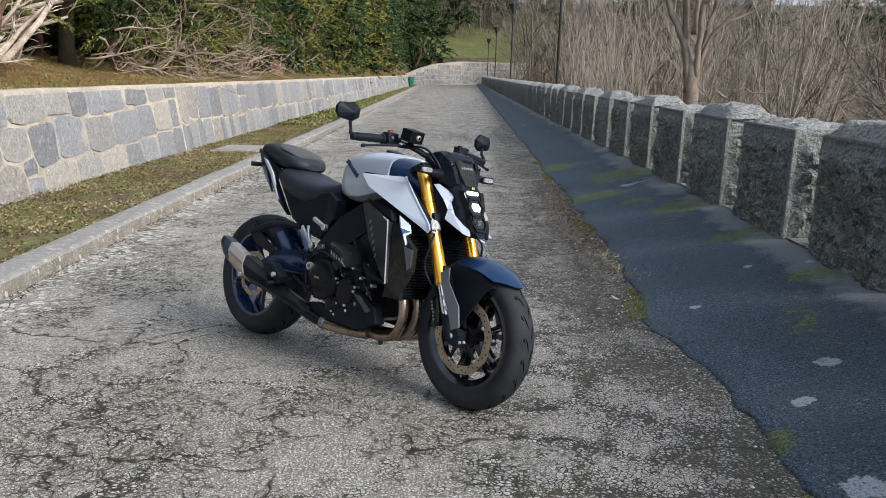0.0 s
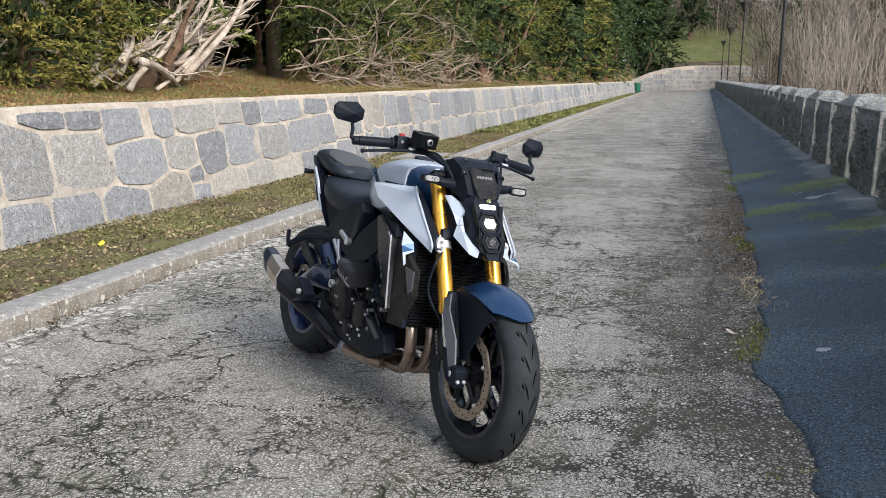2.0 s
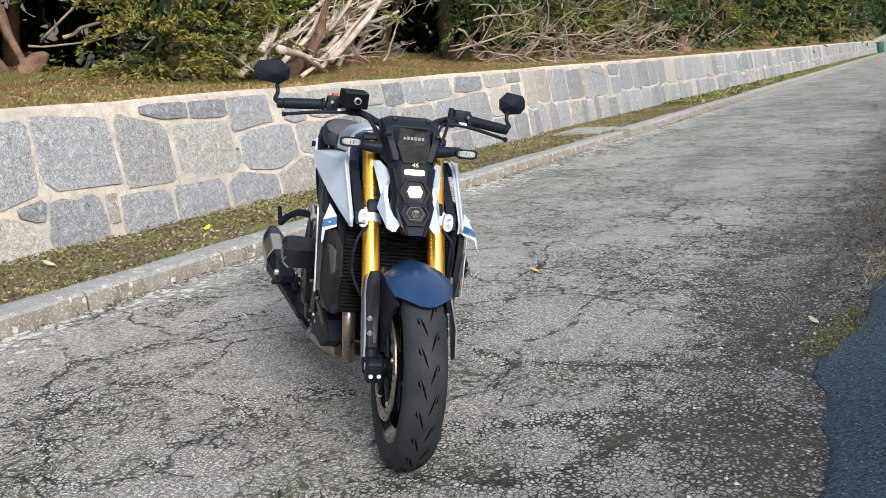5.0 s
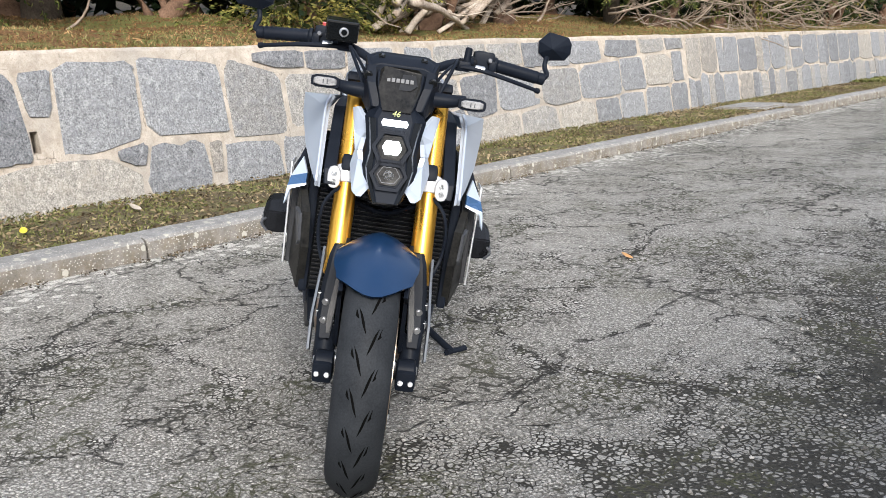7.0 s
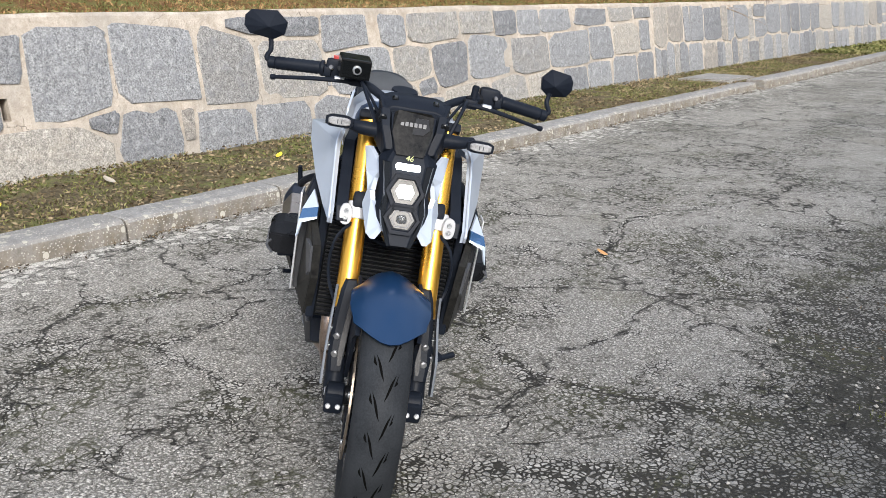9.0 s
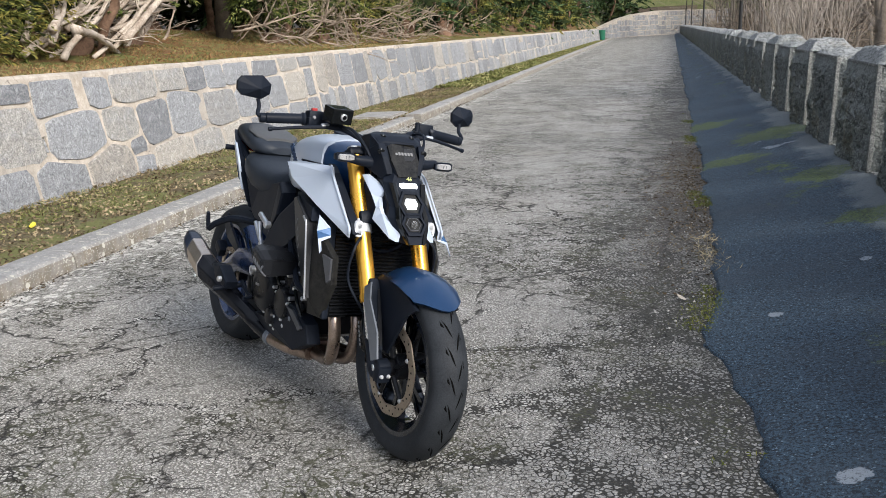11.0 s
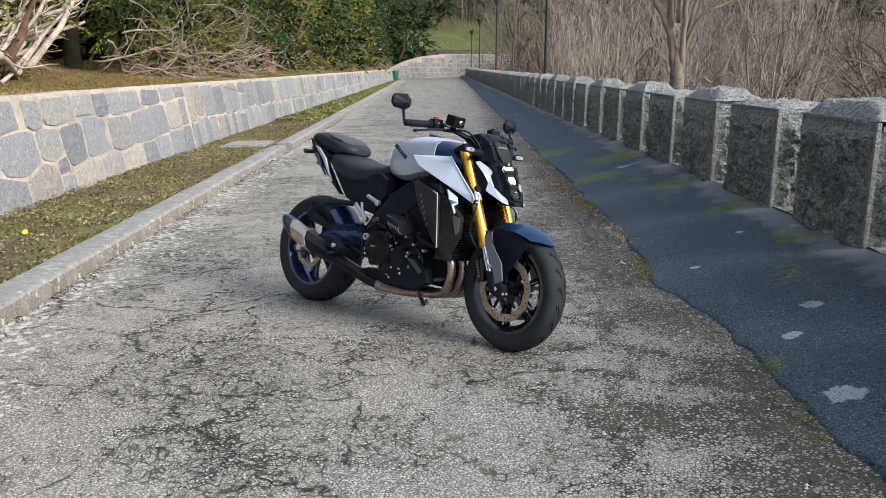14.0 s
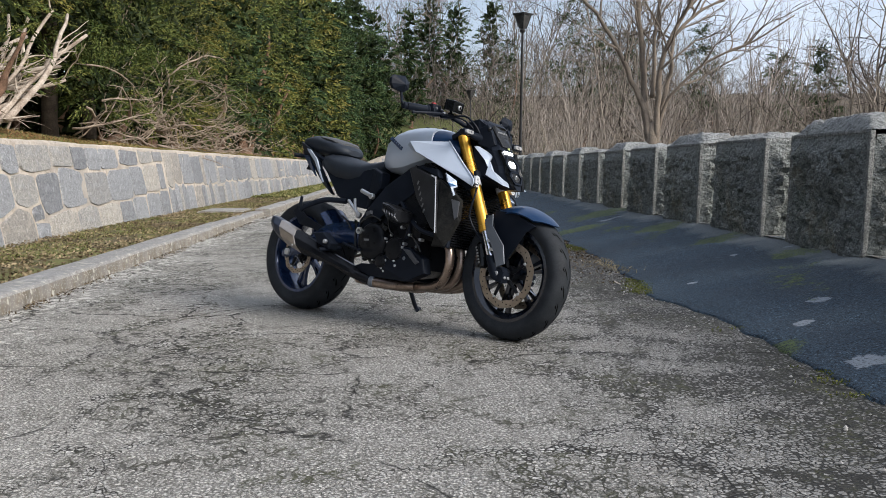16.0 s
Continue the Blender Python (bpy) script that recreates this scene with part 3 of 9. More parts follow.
def make_ground():
    left = [400, 250, 160, 110, 80, 60, 45, 36, 30, 25, 21, 18, 15, 12.5, 10.5, 8.8, 7.2, 6, 5, 4, 3.2, 2.5, 1.8, 1.2, 0.7, 0.35]
    right = [0.3, 0.8, 1.5, 2.3, 3.2, 4.2, 5.4, 6.8, 8.2, 9.5, 11, 13, 15.5, 18.5, 22, 26, 31, 36, 42, 50, 60, 75, 100, 140, 200, 300, 400]
    ys = [round(v, 3) for v in np.concatenate([np.linspace(-400, -30, 10), np.linspace(-25, -2, 8), np.arange(0, 40, 1.0), np.arange(42, 140, 2.0), np.linspace(150, 900, 20)])]
    verts, faces = [], []
    for y in ys:
        q = min(max(y, -30), 125)
        xw, xb = wall_x(q), block_x(q) + 0.25
        xs = [xw - d for d in left] + [xw - 0.1, xw + (xb - xw) * 0.33, xw + (xb - xw) * 0.66, xb - 0.05] + [xb + d for d in right]
        verts += [(x, y, land(x, q if y < 96 else y)) for x in xs]
    nx = len(xs)
    for j in range(len(ys) - 1):
        for i in range(nx - 1):
            faces.append((j * nx + i, j * nx + i + 1, (j + 1) * nx + i + 1, (j + 1) * nx + i))
    ob = raw("ground", verts, faces, M_SLOPE, smooth=True)
    tagged(ob, "brown winter hillside under bare woods", "ground", kind="structure")


def make_strip(name, x0, x1, z, ys, across, material, label, category, rough=0.0, seed=0):
    """A long sheet between two edges; x0, x1 and z are functions; across: the number of strips, or the shares at which they end."""
    verts, faces = [], []
    shares = [i / across for i in range(across + 1)] if isinstance(across, int) else across
    for y in ys:
        a, b = x0(y), x1(y)
        for u in shares:
            x = a + (b - a) * u
            verts.append((x, y, z(x, y, u) + rough * noise.noise((x * 2.3, y * 2.3, seed))))
    w = len(shares)
    for j in range(len(ys) - 1):
        for i in range(w - 1):
            faces.append((j * w + i, j * w + i + 1, (j + 1) * w + i + 1, (j + 1) * w + i))
    return tagged(raw(name, verts, faces, material, smooth=True), label, category, kind="structure")


NEAR = list(np.arange(-8, 1, 0.25)) + list(np.arange(1, 12, 0.05)) + list(np.arange(12, 14, 0.1)) + list(np.arange(14, 40, 0.4)) + list(np.arange(40, 121, 1.5))
MID = list(np.arange(-8, 30, 0.5)) + list(np.arange(30, 121, 1.5))


def ragged(y):
    bite = 0.13 * math.exp(-((y - 4.55) / 0.45) ** 2)
    return edge_x(y) - bite + 0.07 * noise.noise((y * 0.45, 2.0, 0)) + 0.05 * noise.noise((y * 2.2, 5.0, 0)) + 0.034 * noise.noise((y * 6.0, 8.0, 0)) + 0.020 * noise.noise((y * 15.0, 3.0, 0))


def bank(x, y, u):
    """Height of the asphalt: a broken edge two centimetres thick, then a slope up to the stones."""
    lip = 0.020 + 0.008 * noise.noise((y * 3.0, 1.0, 0))
    wavy = 0.012 * noise.noise((x * 2.5, y * 1.1, 6.0)) + 0.004 * noise.noise((x * 14, y * 14, 2.0))
    return (-0.012 if u == 0 else lip * min(1.0, 0.4 + u * 14)) + (wavy if u > 0.02 else 0) + 0.225 * max(0.0, min(x, block_x(y)) - edge_x(y) - 0.02)


make_ground()
make_strip("road", lambda y: kerb_x(y) - 0.05, lambda y: block_x(y) - 0.3, lambda x, y, u: 0.0, MID, 14, M_ROAD, "worn cracked concrete road with exposed aggregate", "road", 0.006)
make_strip("pavement", ragged, lambda y: block_x(y) + 0.7, bank, NEAR, [0, 0.006, 0.02, 0.05] + [0.09 + 0.91 * k / 20 for k in range(21)], M_ASPHALT,
           "dark asphalt bank with moss patches, blue shade tint painted in", "asphalt", 0.002, 4)
make_strip("verge", lambda y: wall_x(y) - 0.05, lambda y: kerb_x(y) - 0.12, lambda x, y, u: 0.05 + 0.02 * math.sin(3.1 * u) + 0.012 * noise.noise((x * 7, y * 7, 4)), NEAR, 14, M_VERGE, "strip of moss and fallen leaves under the wall", "verge", 0.035, 7)
make_strip("terrace", lambda y: wall_x(y) - 7.0, lambda y: wall_x(y) - 0.16, lambda x, y, u: max(land(x, y), 1.0) + 0.025 - 0.07 * smooth(0.965, 1.0, u), [y for y in MID if y < 97], 40, M_TERRACE, "terrace of needle litter and thin grass", "ground", 0.03, 9)


# ---- retaining wall ----
def batter(z):
    """How far the wall's face leans back at a height."""
    return -0.16 * (z - 0.5)


WEEPS = ((4.403, 4.457), (7.315, 7.365))


def make_wall():
    ys = sorted(set([y for y in MID if y < 2 or 16 < y <= 92] + [round(2 + 0.1 * k, 3) for k in range(141)] + [v for w in WEEPS for v in w]))
    zs = [-0.15, 0.0, 0.10, 0.20, 0.30, 0.38, 0.452, 0.60, 0.68, 0.76, 0.84, 0.92, 0.99, 1.05, WALL_TOP - 0.025]
    verts, faces = [], []
    for y in ys:
        for k, z in enumerate(zs):
            swell = 0.007 * noise.noise((y * 5.0, z * 5.0, 1.0)) + 0.010 * noise.noise((y * 1.3, z * 1.3, 3.0))
            verts.append((wall_x(y) + batter(z) + swell, y, z + (0.010 * noise.noise((y * 1.1, 4.0, 0)) if k == len(zs) - 1 else 0)))
        rise = 0.012 * noise.noise((y * 0.9, 7.0, 0)) + 0.006 * noise.noise((y * 4.0, 2.0, 0))
        verts += [(wall_x(y) + batter(1.1) - 0.03, y, WALL_TOP + rise), (wall_x(y) + batter(1.1) - 0.36, y, WALL_TOP - 0.006 + rise), (wall_x(y) - 0.46, y, -0.15)]
    w = len(zs) + 3
    hole = zs.index(0.452)
    for j in range(len(ys) - 1):
        for k in range(w - 1):
            q = (j * w + k, (j + 1) * w + k, (j + 1) * w + k + 1, j * w + k + 1)
            if k == hole and any(abs(ys[j] - a) < 0.001 for a, _ in WEEPS):
                # a weep hole between two stones
                o = len(verts)
                verts += [(verts[i][0] - 0.16, verts[i][1], verts[i][2]) for i in q]
                faces += [(q[i], q[(i + 1) % 4], o + (i + 1) % 4, o + i) for i in range(4)] + [(o, o + 1, o + 2, o + 3)]
                continue
            faces.append(q)
    faces.append(tuple(range(w)))
    faces.append(tuple(reversed([(len(ys) - 1) * w + k for k in range(w)])))
    return tagged(raw("wall_west", verts, faces, M_MORTAR, smooth=False), "low retaining wall of rubble granite in pale mortar", "wall", kind="structure")


WALL = make_wall()


def make_far_wall():
    """The taller wall that closes the bend."""
    line = [(-7.25, 88, 1.25), (-7.4, 92, 1.32), (-7.2, 97, 1.60), (-6.6, 101, 2.00), (-5.2, 106, 2.50), (-2.5, 111, 2.85), (1.0, 115, 2.85), (6.0, 118, 2.8), (12.0, 119.5, 2.7), (20.0, 120.5, 2.6)]
    verts, faces = [], []
    for i, (x, y, h) in enumerate(line):
        a, b = line[max(i - 1, 0)], line[min(i + 1, len(line) - 1)]
        d = Vector((b[0] - a[0], b[1] - a[1], 0)).normalized()
        s = Vector((-d.y, d.x, 0)) * 0.45
        verts += [(x, y, -0.2), (x, y, h), (x + s.x, y + s.y, h), (x + s.x, y + s.y, -0.2)]
    for i in range(len(line) - 1):
        for k in range(3):
            faces.append((i * 4 + k, i * 4 + k + 1, i * 4 + 4 + k + 1, i * 4 + 4 + k))
    faces.append((3, 2, 1, 0))
    e = len(verts) - 4
    faces.append((e, e + 1, e + 2, e + 3))
    ob = raw("wall_north", verts, faces, M_MORTAR)
    tagged(ob, "tall curved rubble stone wall closing the bend", "wall", kind="structure")
    return ob, line


FAR_WALL, FAR_LINE = make_far_wall()


# ---- granite parapet blocks ----
def block_bm(seed, length, depth, height, hip, fine=True):
    """A rough-faced block with dressed corner margins and a hipped or flat top; near end at y = 0, road face at x = 0."""
    rng = random.Random(seed)
    bm = bmesh.new()
    nx, ny, nz = (16, 36, 32) if fine else (3, 7, 6)
    def put(x, y, z):
        m = 0.036
        rough = 0.0
        ex, ey = min(x, depth - x), min(y, length - y)
        inside = (ex < 0.002 and ey > m) or (ey < 0.002 and ex > m)
        n = (0, 0)
        if inside and 0.02 < z < height - 0.05:
            edge = min(ex + ey - m, z - 0.02, height - 0.05 - z)
            rough = (0.030 + 0.038 * noise.noise((y * 3.5 + seed * 7, z * 3.5, x * 4)) + 0.030 * abs(noise.noise((y * 8 + seed * 3, z * 8, x * 8))) + 0.030 * noise.noise((y * 15, z * 15, x * 15 + seed)) + 0.034 * noise.noise((y * 31, z * 31, x * 31 + seed))) * smooth(-0.02, 0.09, edge)
        dx = (-rough if x < 0.002 else rough if depth - x < 0.002 else 0)
        dy = (-rough if y < 0.002 else rough if length - y < 0.002 else 0)
        lean = 0.035 * z
        return (x + dx + (lean if x < depth / 2 else -lean), y + dy, z)
    def sheet(pts, nu, nv):
        vs = [[bm.verts.new(p) for p in row] for row in pts]
        for i in range(nu):
            for j in range(nv):
                bm.faces.new((vs[i][j], vs[i + 1][j], vs[i + 1][j + 1], vs[i][j + 1]))
    def cuts(total, n):
        m = 0.036
        return [0.0, m] + [m + (total - 2 * m) * k / n for k in range(1, n)] + [total - m, total]
    cy, cx = cuts(length, ny), cuts(depth, nx)
    cz = [height * k / nz for k in range(nz + 1)]
    sheet([[put(0, y, z) for z in cz] for y in cy], len(cy) - 1, nz)
    sheet([[put(depth, y, z) for z in reversed(cz)] for y in cy], len(cy) - 1, nz)
    sheet([[put(x, 0, z) for z in reversed(cz)] for x in cx], len(cx) - 1, nz)
    sheet([[put(x, length, z) for z in cz] for x in cx], len(cx) - 1, nz)
    def top(x, y):
        e = min(x / depth, (depth - x) / depth, 0.5) * 2
        f = min(y, length - y) / 0.20
        s = max(0.0, min(1.0, min(e * 2.4, f)))
        k = 0.035 * height
        z = height + hip * s + (0.030 * noise.noise((x * 8, y * 8, seed)) + 0.012 * noise.noise((x * 23, y * 23, seed)) if 0 < s else 0)
        return (x + (k if x < depth / 2 else -k) * (1 - e), y, z)
    body = bm
    bmesh.ops.remove_doubles(body, verts=body.verts, dist=0.012)
    bmesh.ops.recalc_face_normals(body, faces=body.faces)
    bm = bmesh.new()
    sheet([[top(x, y) for x in cx] for y in cy], len(cy) - 1, len(cx) - 1)
    low = [[Vector(top(x, y)) - Vector((0, 0, 0.06)) for x in cx] for y in cy]
    rim = [p for p in low[0]] + [row[-1] for row in low[1:]] + [p for p in reversed(low[-1][:-1])] + [row[0] for row in reversed(low[1:-1])]
    edge = [Vector(top(x, cy[0])) for x in cx] + [Vector(top(cx[-1], y)) for y in cy[1:]] + [Vector(top(x, cy[-1])) for x in reversed(cx[:-1])] + [Vector(top(cx[0], y)) for y in reversed(cy[1:-1])]
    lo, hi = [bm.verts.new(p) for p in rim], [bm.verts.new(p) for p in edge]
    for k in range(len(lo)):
        j = (k + 1) % len(lo)
        bm.faces.new((lo[k], lo[j], hi[j], hi[k]))
    bmesh.ops.remove_doubles(bm, verts=bm.verts, dist=0.004)
    bmesh.ops.recalc_face_normals(bm, faces=bm.faces)
    return body, bm


def make_blocks():
    first = None
    kinds = {}
    for k in range(-3, 69):
        y = 4.43 + 1.512 * k
        tall = k % 2 == 0
        variant = (k % 8) if k < 14 else 8 + (k % 4)
        m = pose(block_x(y), y, 0.10 + 0.0 * k, 0, 0, math.degrees(0.02) + random.uniform(-0.8, 0.8))
        if variant not in kinds:
            ob = thing("granite_block", "hip-topped rough granite parapet block, mossy" if tall else "flat-topped rough granite parapet block, mossy", "stone block", group="parapet blocks along the road")
            body, cap = block_bm(variant, 1.08, 0.50, 0.89, 0.10 if tall else 0.035, variant < 8)
            part("stone", body, M_BOLLARD, ob, smooth=True)
            part("block_top", cap, M_BLOCKTOP, ob, "weathered top with lichen, skylight painted in as paler stone", smooth=True)
            for cy in (0.0, 1.08 - 0.027):
                for cx in (0.0, 0.50 - 0.027):
                    bm = bmesh.new()
                    s = -1 if cx == 0 else 1
                    q = -1 if cy == 0 else 1
                    box_bm(cx - 0.004 if s < 0 else cx, cx + 0.027 + (0.004 if s > 0 else 0), cy - (0.004 if q < 0 else 0), cy + 0.027 + (0.004 if q > 0 else 0), 0.02, 0.885, 0.008, bm)
                    for v in bm.verts:
                        v.co.x += -s * 0.035 * v.co.z
                    part("corner_margin", bm, M_MARGIN, ob, "pale dressed corner strip")
            bm = box_bm(-0.003, 0.028, 0.034, 1.08 - 0.034, 0.868, 0.893, 0.006)
            for v in bm.verts:
                v.co.x += 0.035 * v.co.z
            part("top_margin", bm, M_MARGIN, ob, "pale dressed top strip")
            kinds[variant] = ob
            ob.matrix_world = m
        else:
            copy_thing(kinds[variant], m)


make_blocks()
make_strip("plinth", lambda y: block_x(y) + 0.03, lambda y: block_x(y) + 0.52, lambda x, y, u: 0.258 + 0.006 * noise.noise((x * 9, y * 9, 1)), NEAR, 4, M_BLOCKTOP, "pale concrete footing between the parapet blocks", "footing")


# ---- lamp posts and bin ----
M_IRON = surface("black_painted_iron", (0.010, 0.010, 0.011), (0.03, 0.03, 0.03), 0.5, metal=0.2, coarse=8, fine=90, bump=0.2)
M_LAMPGLASS = surface("milky_lamp_glass", (0.03, 0.03, 0.03), (0.08, 0.08, 0.078), 0.25, bump=0)
M_BINGREEN = surface("green_painted_steel", (0.008, 0.10, 0.055), (0.02, 0.17, 0.10), 0.5, coarse=8, fine=80)


def turned(profile, sides=16, bm=None, m=None):
    """A turned shape about z from (radius, height) pairs, closed at both ends."""
    bm = bm or bmesh.new()
    rings = []
    for r, z in profile:
        rings.append([bm.verts.new((m or Matrix()) @ Vector((r * math.cos(2 * math.pi * k / sides), r * math.sin(2 * math.pi * k / sides), z))) for k in range(sides)])
    for a, b in zip(rings, rings[1:]):
        for k in range(sides):
            bm.faces.new((a[k], a[(k + 1) % sides], b[(k + 1) % sides], b[k]))
    bm.faces.new(list(reversed(rings[0])))
    bm.faces.new(rings[-1])
    return bm


def make_posts():
    ob = thing("street_lamp", "tall black iron lamp post with lantern behind the parapet", "street lamp", group="lamp posts along the parapet")
    part("pole", turned([(0.085, -1.2), (0.080, 0.3), (0.058, 0.35), (0.045, 0.8), (0.040, 3.0), (0.034, 4.55)], 12), M_IRON, ob, smooth=True)
    part("collar", turned([(0.04, 4.5), (0.09, 4.53), (0.09, 4.58), (0.05, 4.62)], 12), M_IRON, ob, smooth=True)
    part("lantern", turned([(0.10, 4.62), (0.235, 4.98), (0.235, 5.0)], 4), M_LAMPGLASS, ob)
    part("lantern_cap", turned([(0.30, 5.0), (0.31, 5.045), (0.16, 5.065), (0.05, 5.08)], 4), M_IRON, ob)
    for k in range(4):
        a = math.pi / 2 * k
        v, f = strands([[((0.102 * math.cos(a), 0.102 * math.sin(a), 4.61), 0.012), ((0.240 * math.cos(a), 0.240 * math.sin(a), 5.0), 0.014)]])
        raw("lantern_bar", v, f, M_IRON, ob)
    spots = [(25.0, 0.0), (50.0, 0.0), (75.0, 0.0), (99.0, 0.0)]
    for i, (y, _) in enumerate(spots):
        m = pose(1.99 - 0.02 * (y - 25) + 0.12, y, 0.15, 0, 1.2, 0)
        if i == 0:
            ob.matrix_world = m
        else:
            copy_thing(ob, m)


make_posts()


def make_bin():
    ob = thing("litter_bin", "green steel litter bin on the verge", "litter bin", pose(-6.98, 86.9, 0.05))
    part("drum", turned([(0.26, 0.0), (0.29, 0.05), (0.32, 0.86), (0.34, 0.88), (0.34, 0.92), (0.29, 0.92), (0.27, 0.3)], 20), M_BINGREEN, ob, smooth=True)
    part("foot", turned([(0.2, -0.02), (0.2, 0.02)], 12), M_IRON, ob)


make_bin()


def make_drain():
    ob = thing("drain_cover", "flat grey concrete drain cover in the verge", "drain cover", pose(-3.95, 14.2, 0.075, 0, 0, 2.2))
    part("slab", box_bm(-0.33, 0.33, -0.45, 0.45, -0.04, 0.035, 0.012), M_CONCRETE, ob)
    part("frame", box_bm(-0.38, 0.38, -0.50, 0.50, -0.06, 0.02, 0.01), M_CONCRETE, ob)


make_drain()

# ---- plants ----
def bent(rng, start, direction, length, r0, r1, steps, wander, lift=0.0):
    """A wandering limb as a list of (point, radius)."""
    p, d = Vector(start), Vector(direction).normalized()
    path = []
    for i in range(steps + 1):
        u = i / steps
        path.append((p.copy(), r0 + (r1 - r0) * u))
        d = (d + Vector((rng.gauss(0, wander), rng.gauss(0, wander), rng.gauss(0, wander) + lift))).normalized()
        p = p + d * (length / steps)
    return path


def sprout(rng, path, count, length, r, wander, spread, lift=0.0, steps=4, start=0.25):
    """Side branches off a limb."""
    out = []
    for _ in range(count):
        i = rng.uniform(start, 0.98) * (len(path) - 1)
        k = int(i)
        a, b = path[k][0], path[min(k + 1, len(path) - 1)][0]
        p = a.lerp(b, i - k)
        d = (b - a).normalized() if (b - a).length > 0 else Vector((0, 0, 1))
        side = Vector((rng.gauss(0, 1), rng.gauss(0, 1), rng.gauss(0, 1))).normalized()
        d = (d + side * spread).normalized()
        rr = min(r, path[k][1] * 0.75)
        out.append(bent(rng, p, d, length * rng.uniform(0.5, 1.3), rr, rr * 0.25, steps, wander, lift))
    return out


def bare_tree(seed, height, stems, r, label, twigs=(9, 7, 5)):
    rng = random.Random(seed)
    ob = thing("bare_tree", label, "tree")
    trunks = [bent(rng, (rng.gauss(0, 0.06) * stems, rng.gauss(0, 0.06) * stems, -1.2 if stems == 1 else -1.0), (rng.gauss(0, 0.22 if stems > 1 else 0.05), rng.gauss(0, 0.22 if stems > 1 else 0.05), 1), height * rng.uniform(0.75, 1.05), r * rng.uniform(0.7, 1), r * 0.12, 9, 0.07, 0.02) for _ in range(stems)]
    v, f = strands(trunks, 7)
    raw("trunk", v, f, M_BARK, ob, smooth=True)
    limbs, fine, hair = [], [], []
    for t in trunks:
        limbs += sprout(rng, t, twigs[0], height * 0.34, r * 0.42, 0.16, 0.8, 0.05, 6, 0.22)
    for l in limbs:
        fine += sprout(rng, l, twigs[1], height * 0.16, r * 0.12, 0.2, 0.8, 0.05, 4, 0.15)
    for l in fine:
        hair += sprout(rng, l, twigs[2], height * 0.075, r * 0.05, 0.22, 0.8, 0.03, 3, 0.1)
    v, f = strands(limbs, 4)
    v2, f2 = strands(fine + hair, 3)
    o = len(v)
    raw("crown", v + v2, f + [tuple(i + o for i in g) for g in f2], M_TWIG, ob)
    return ob


def crown_points(rng, lobes, clumps, per, spread, shell=0.35):
    """Leaf places in clumps over the outer shell of a few lobes (x, y, z, rx, ry, rz)."""
    lobes = np.array(lobes, float)
    area = lobes[:, 3] * lobes[:, 5]
    pick = rng.choice(len(lobes), clumps, p=area / area.sum())
    d = rng.normal(0, 1, (clumps, 3))
    d /= np.linalg.norm(d, axis=1, keepdims=True)
    c = lobes[pick, :3] + d * lobes[pick, 3:] * (1 - shell * rng.random((clumps, 1)) ** 1.5) * rng.uniform(0.85, 1.15, (clumps, 1))
    out = np.repeat(d, per, axis=0)
    pts = np.repeat(c, per, axis=0) + rng.normal(0, spread, (clumps * per, 3)) + out * rng.uniform(-1.2, 1.6, (clumps * per, 1)) * spread
    return pts, out


def boughs(rng, lobes, count, per, reach, length, width, droop=0.35, up=0.25, flat=0.5, thin=0.0):
    """Layered plumes: flat fans of needles that leave the shell of a few lobes, arch over and hang at the tip, with gaps between them."""
    lobes = np.array(lobes, float)
    area = lobes[:, 3] * lobes[:, 5] * np.exp(-lobes[:, 2] * thin)
    pick = rng.choice(len(lobes), count, p=area / area.sum())
    d = rng.normal(0, 1, (count, 3))
    d /= np.linalg.norm(d, axis=1, keepdims=True)
    base = lobes[pick, :3] + d * lobes[pick, 3:] * rng.uniform(0.62, 1.02, (count, 1))
    axis = d * np.array((1.0, 1.0, 0.55)) + np.array((0.10, 0.0, up)) + rng.normal(0, 0.28, (count, 3))
    axis /= np.linalg.norm(axis, axis=1, keepdims=True)
    side = np.cross(axis, np.array((0.0, 0.0, 1.0)) + rng.normal(0, 0.35, (count, 3)))
    side /= np.linalg.norm(side, axis=1, keepdims=True) + 1e-9
    size = reach * rng.uniform(0.55, 1.35, (count, 1, 1))
    u = rng.random((count, per, 1)) ** 0.8
    s = rng.uniform(-1, 1, (count, per, 1)) * flat * (1.05 - u) ** 0.6
    # needles gather along a few twigs of the fan
    s = np.round(s * 5) / 5 * 0.8 + s * 0.2
    p = base[:, None] + size * (axis[:, None] * u + side[:, None] * s * u ** 0.5 + np.array((0, 0, -1.0)) * droop * u * u) + rng.normal(0, 0.012, (count, per, 3))
    along = axis[:, None] + side[:, None] * s * 1.6 + np.array((0, 0, -1.0)) * droop * 1.4 * u
    return leaves(p.reshape(-1, 3), along.reshape(-1, 3), length, width, rng)


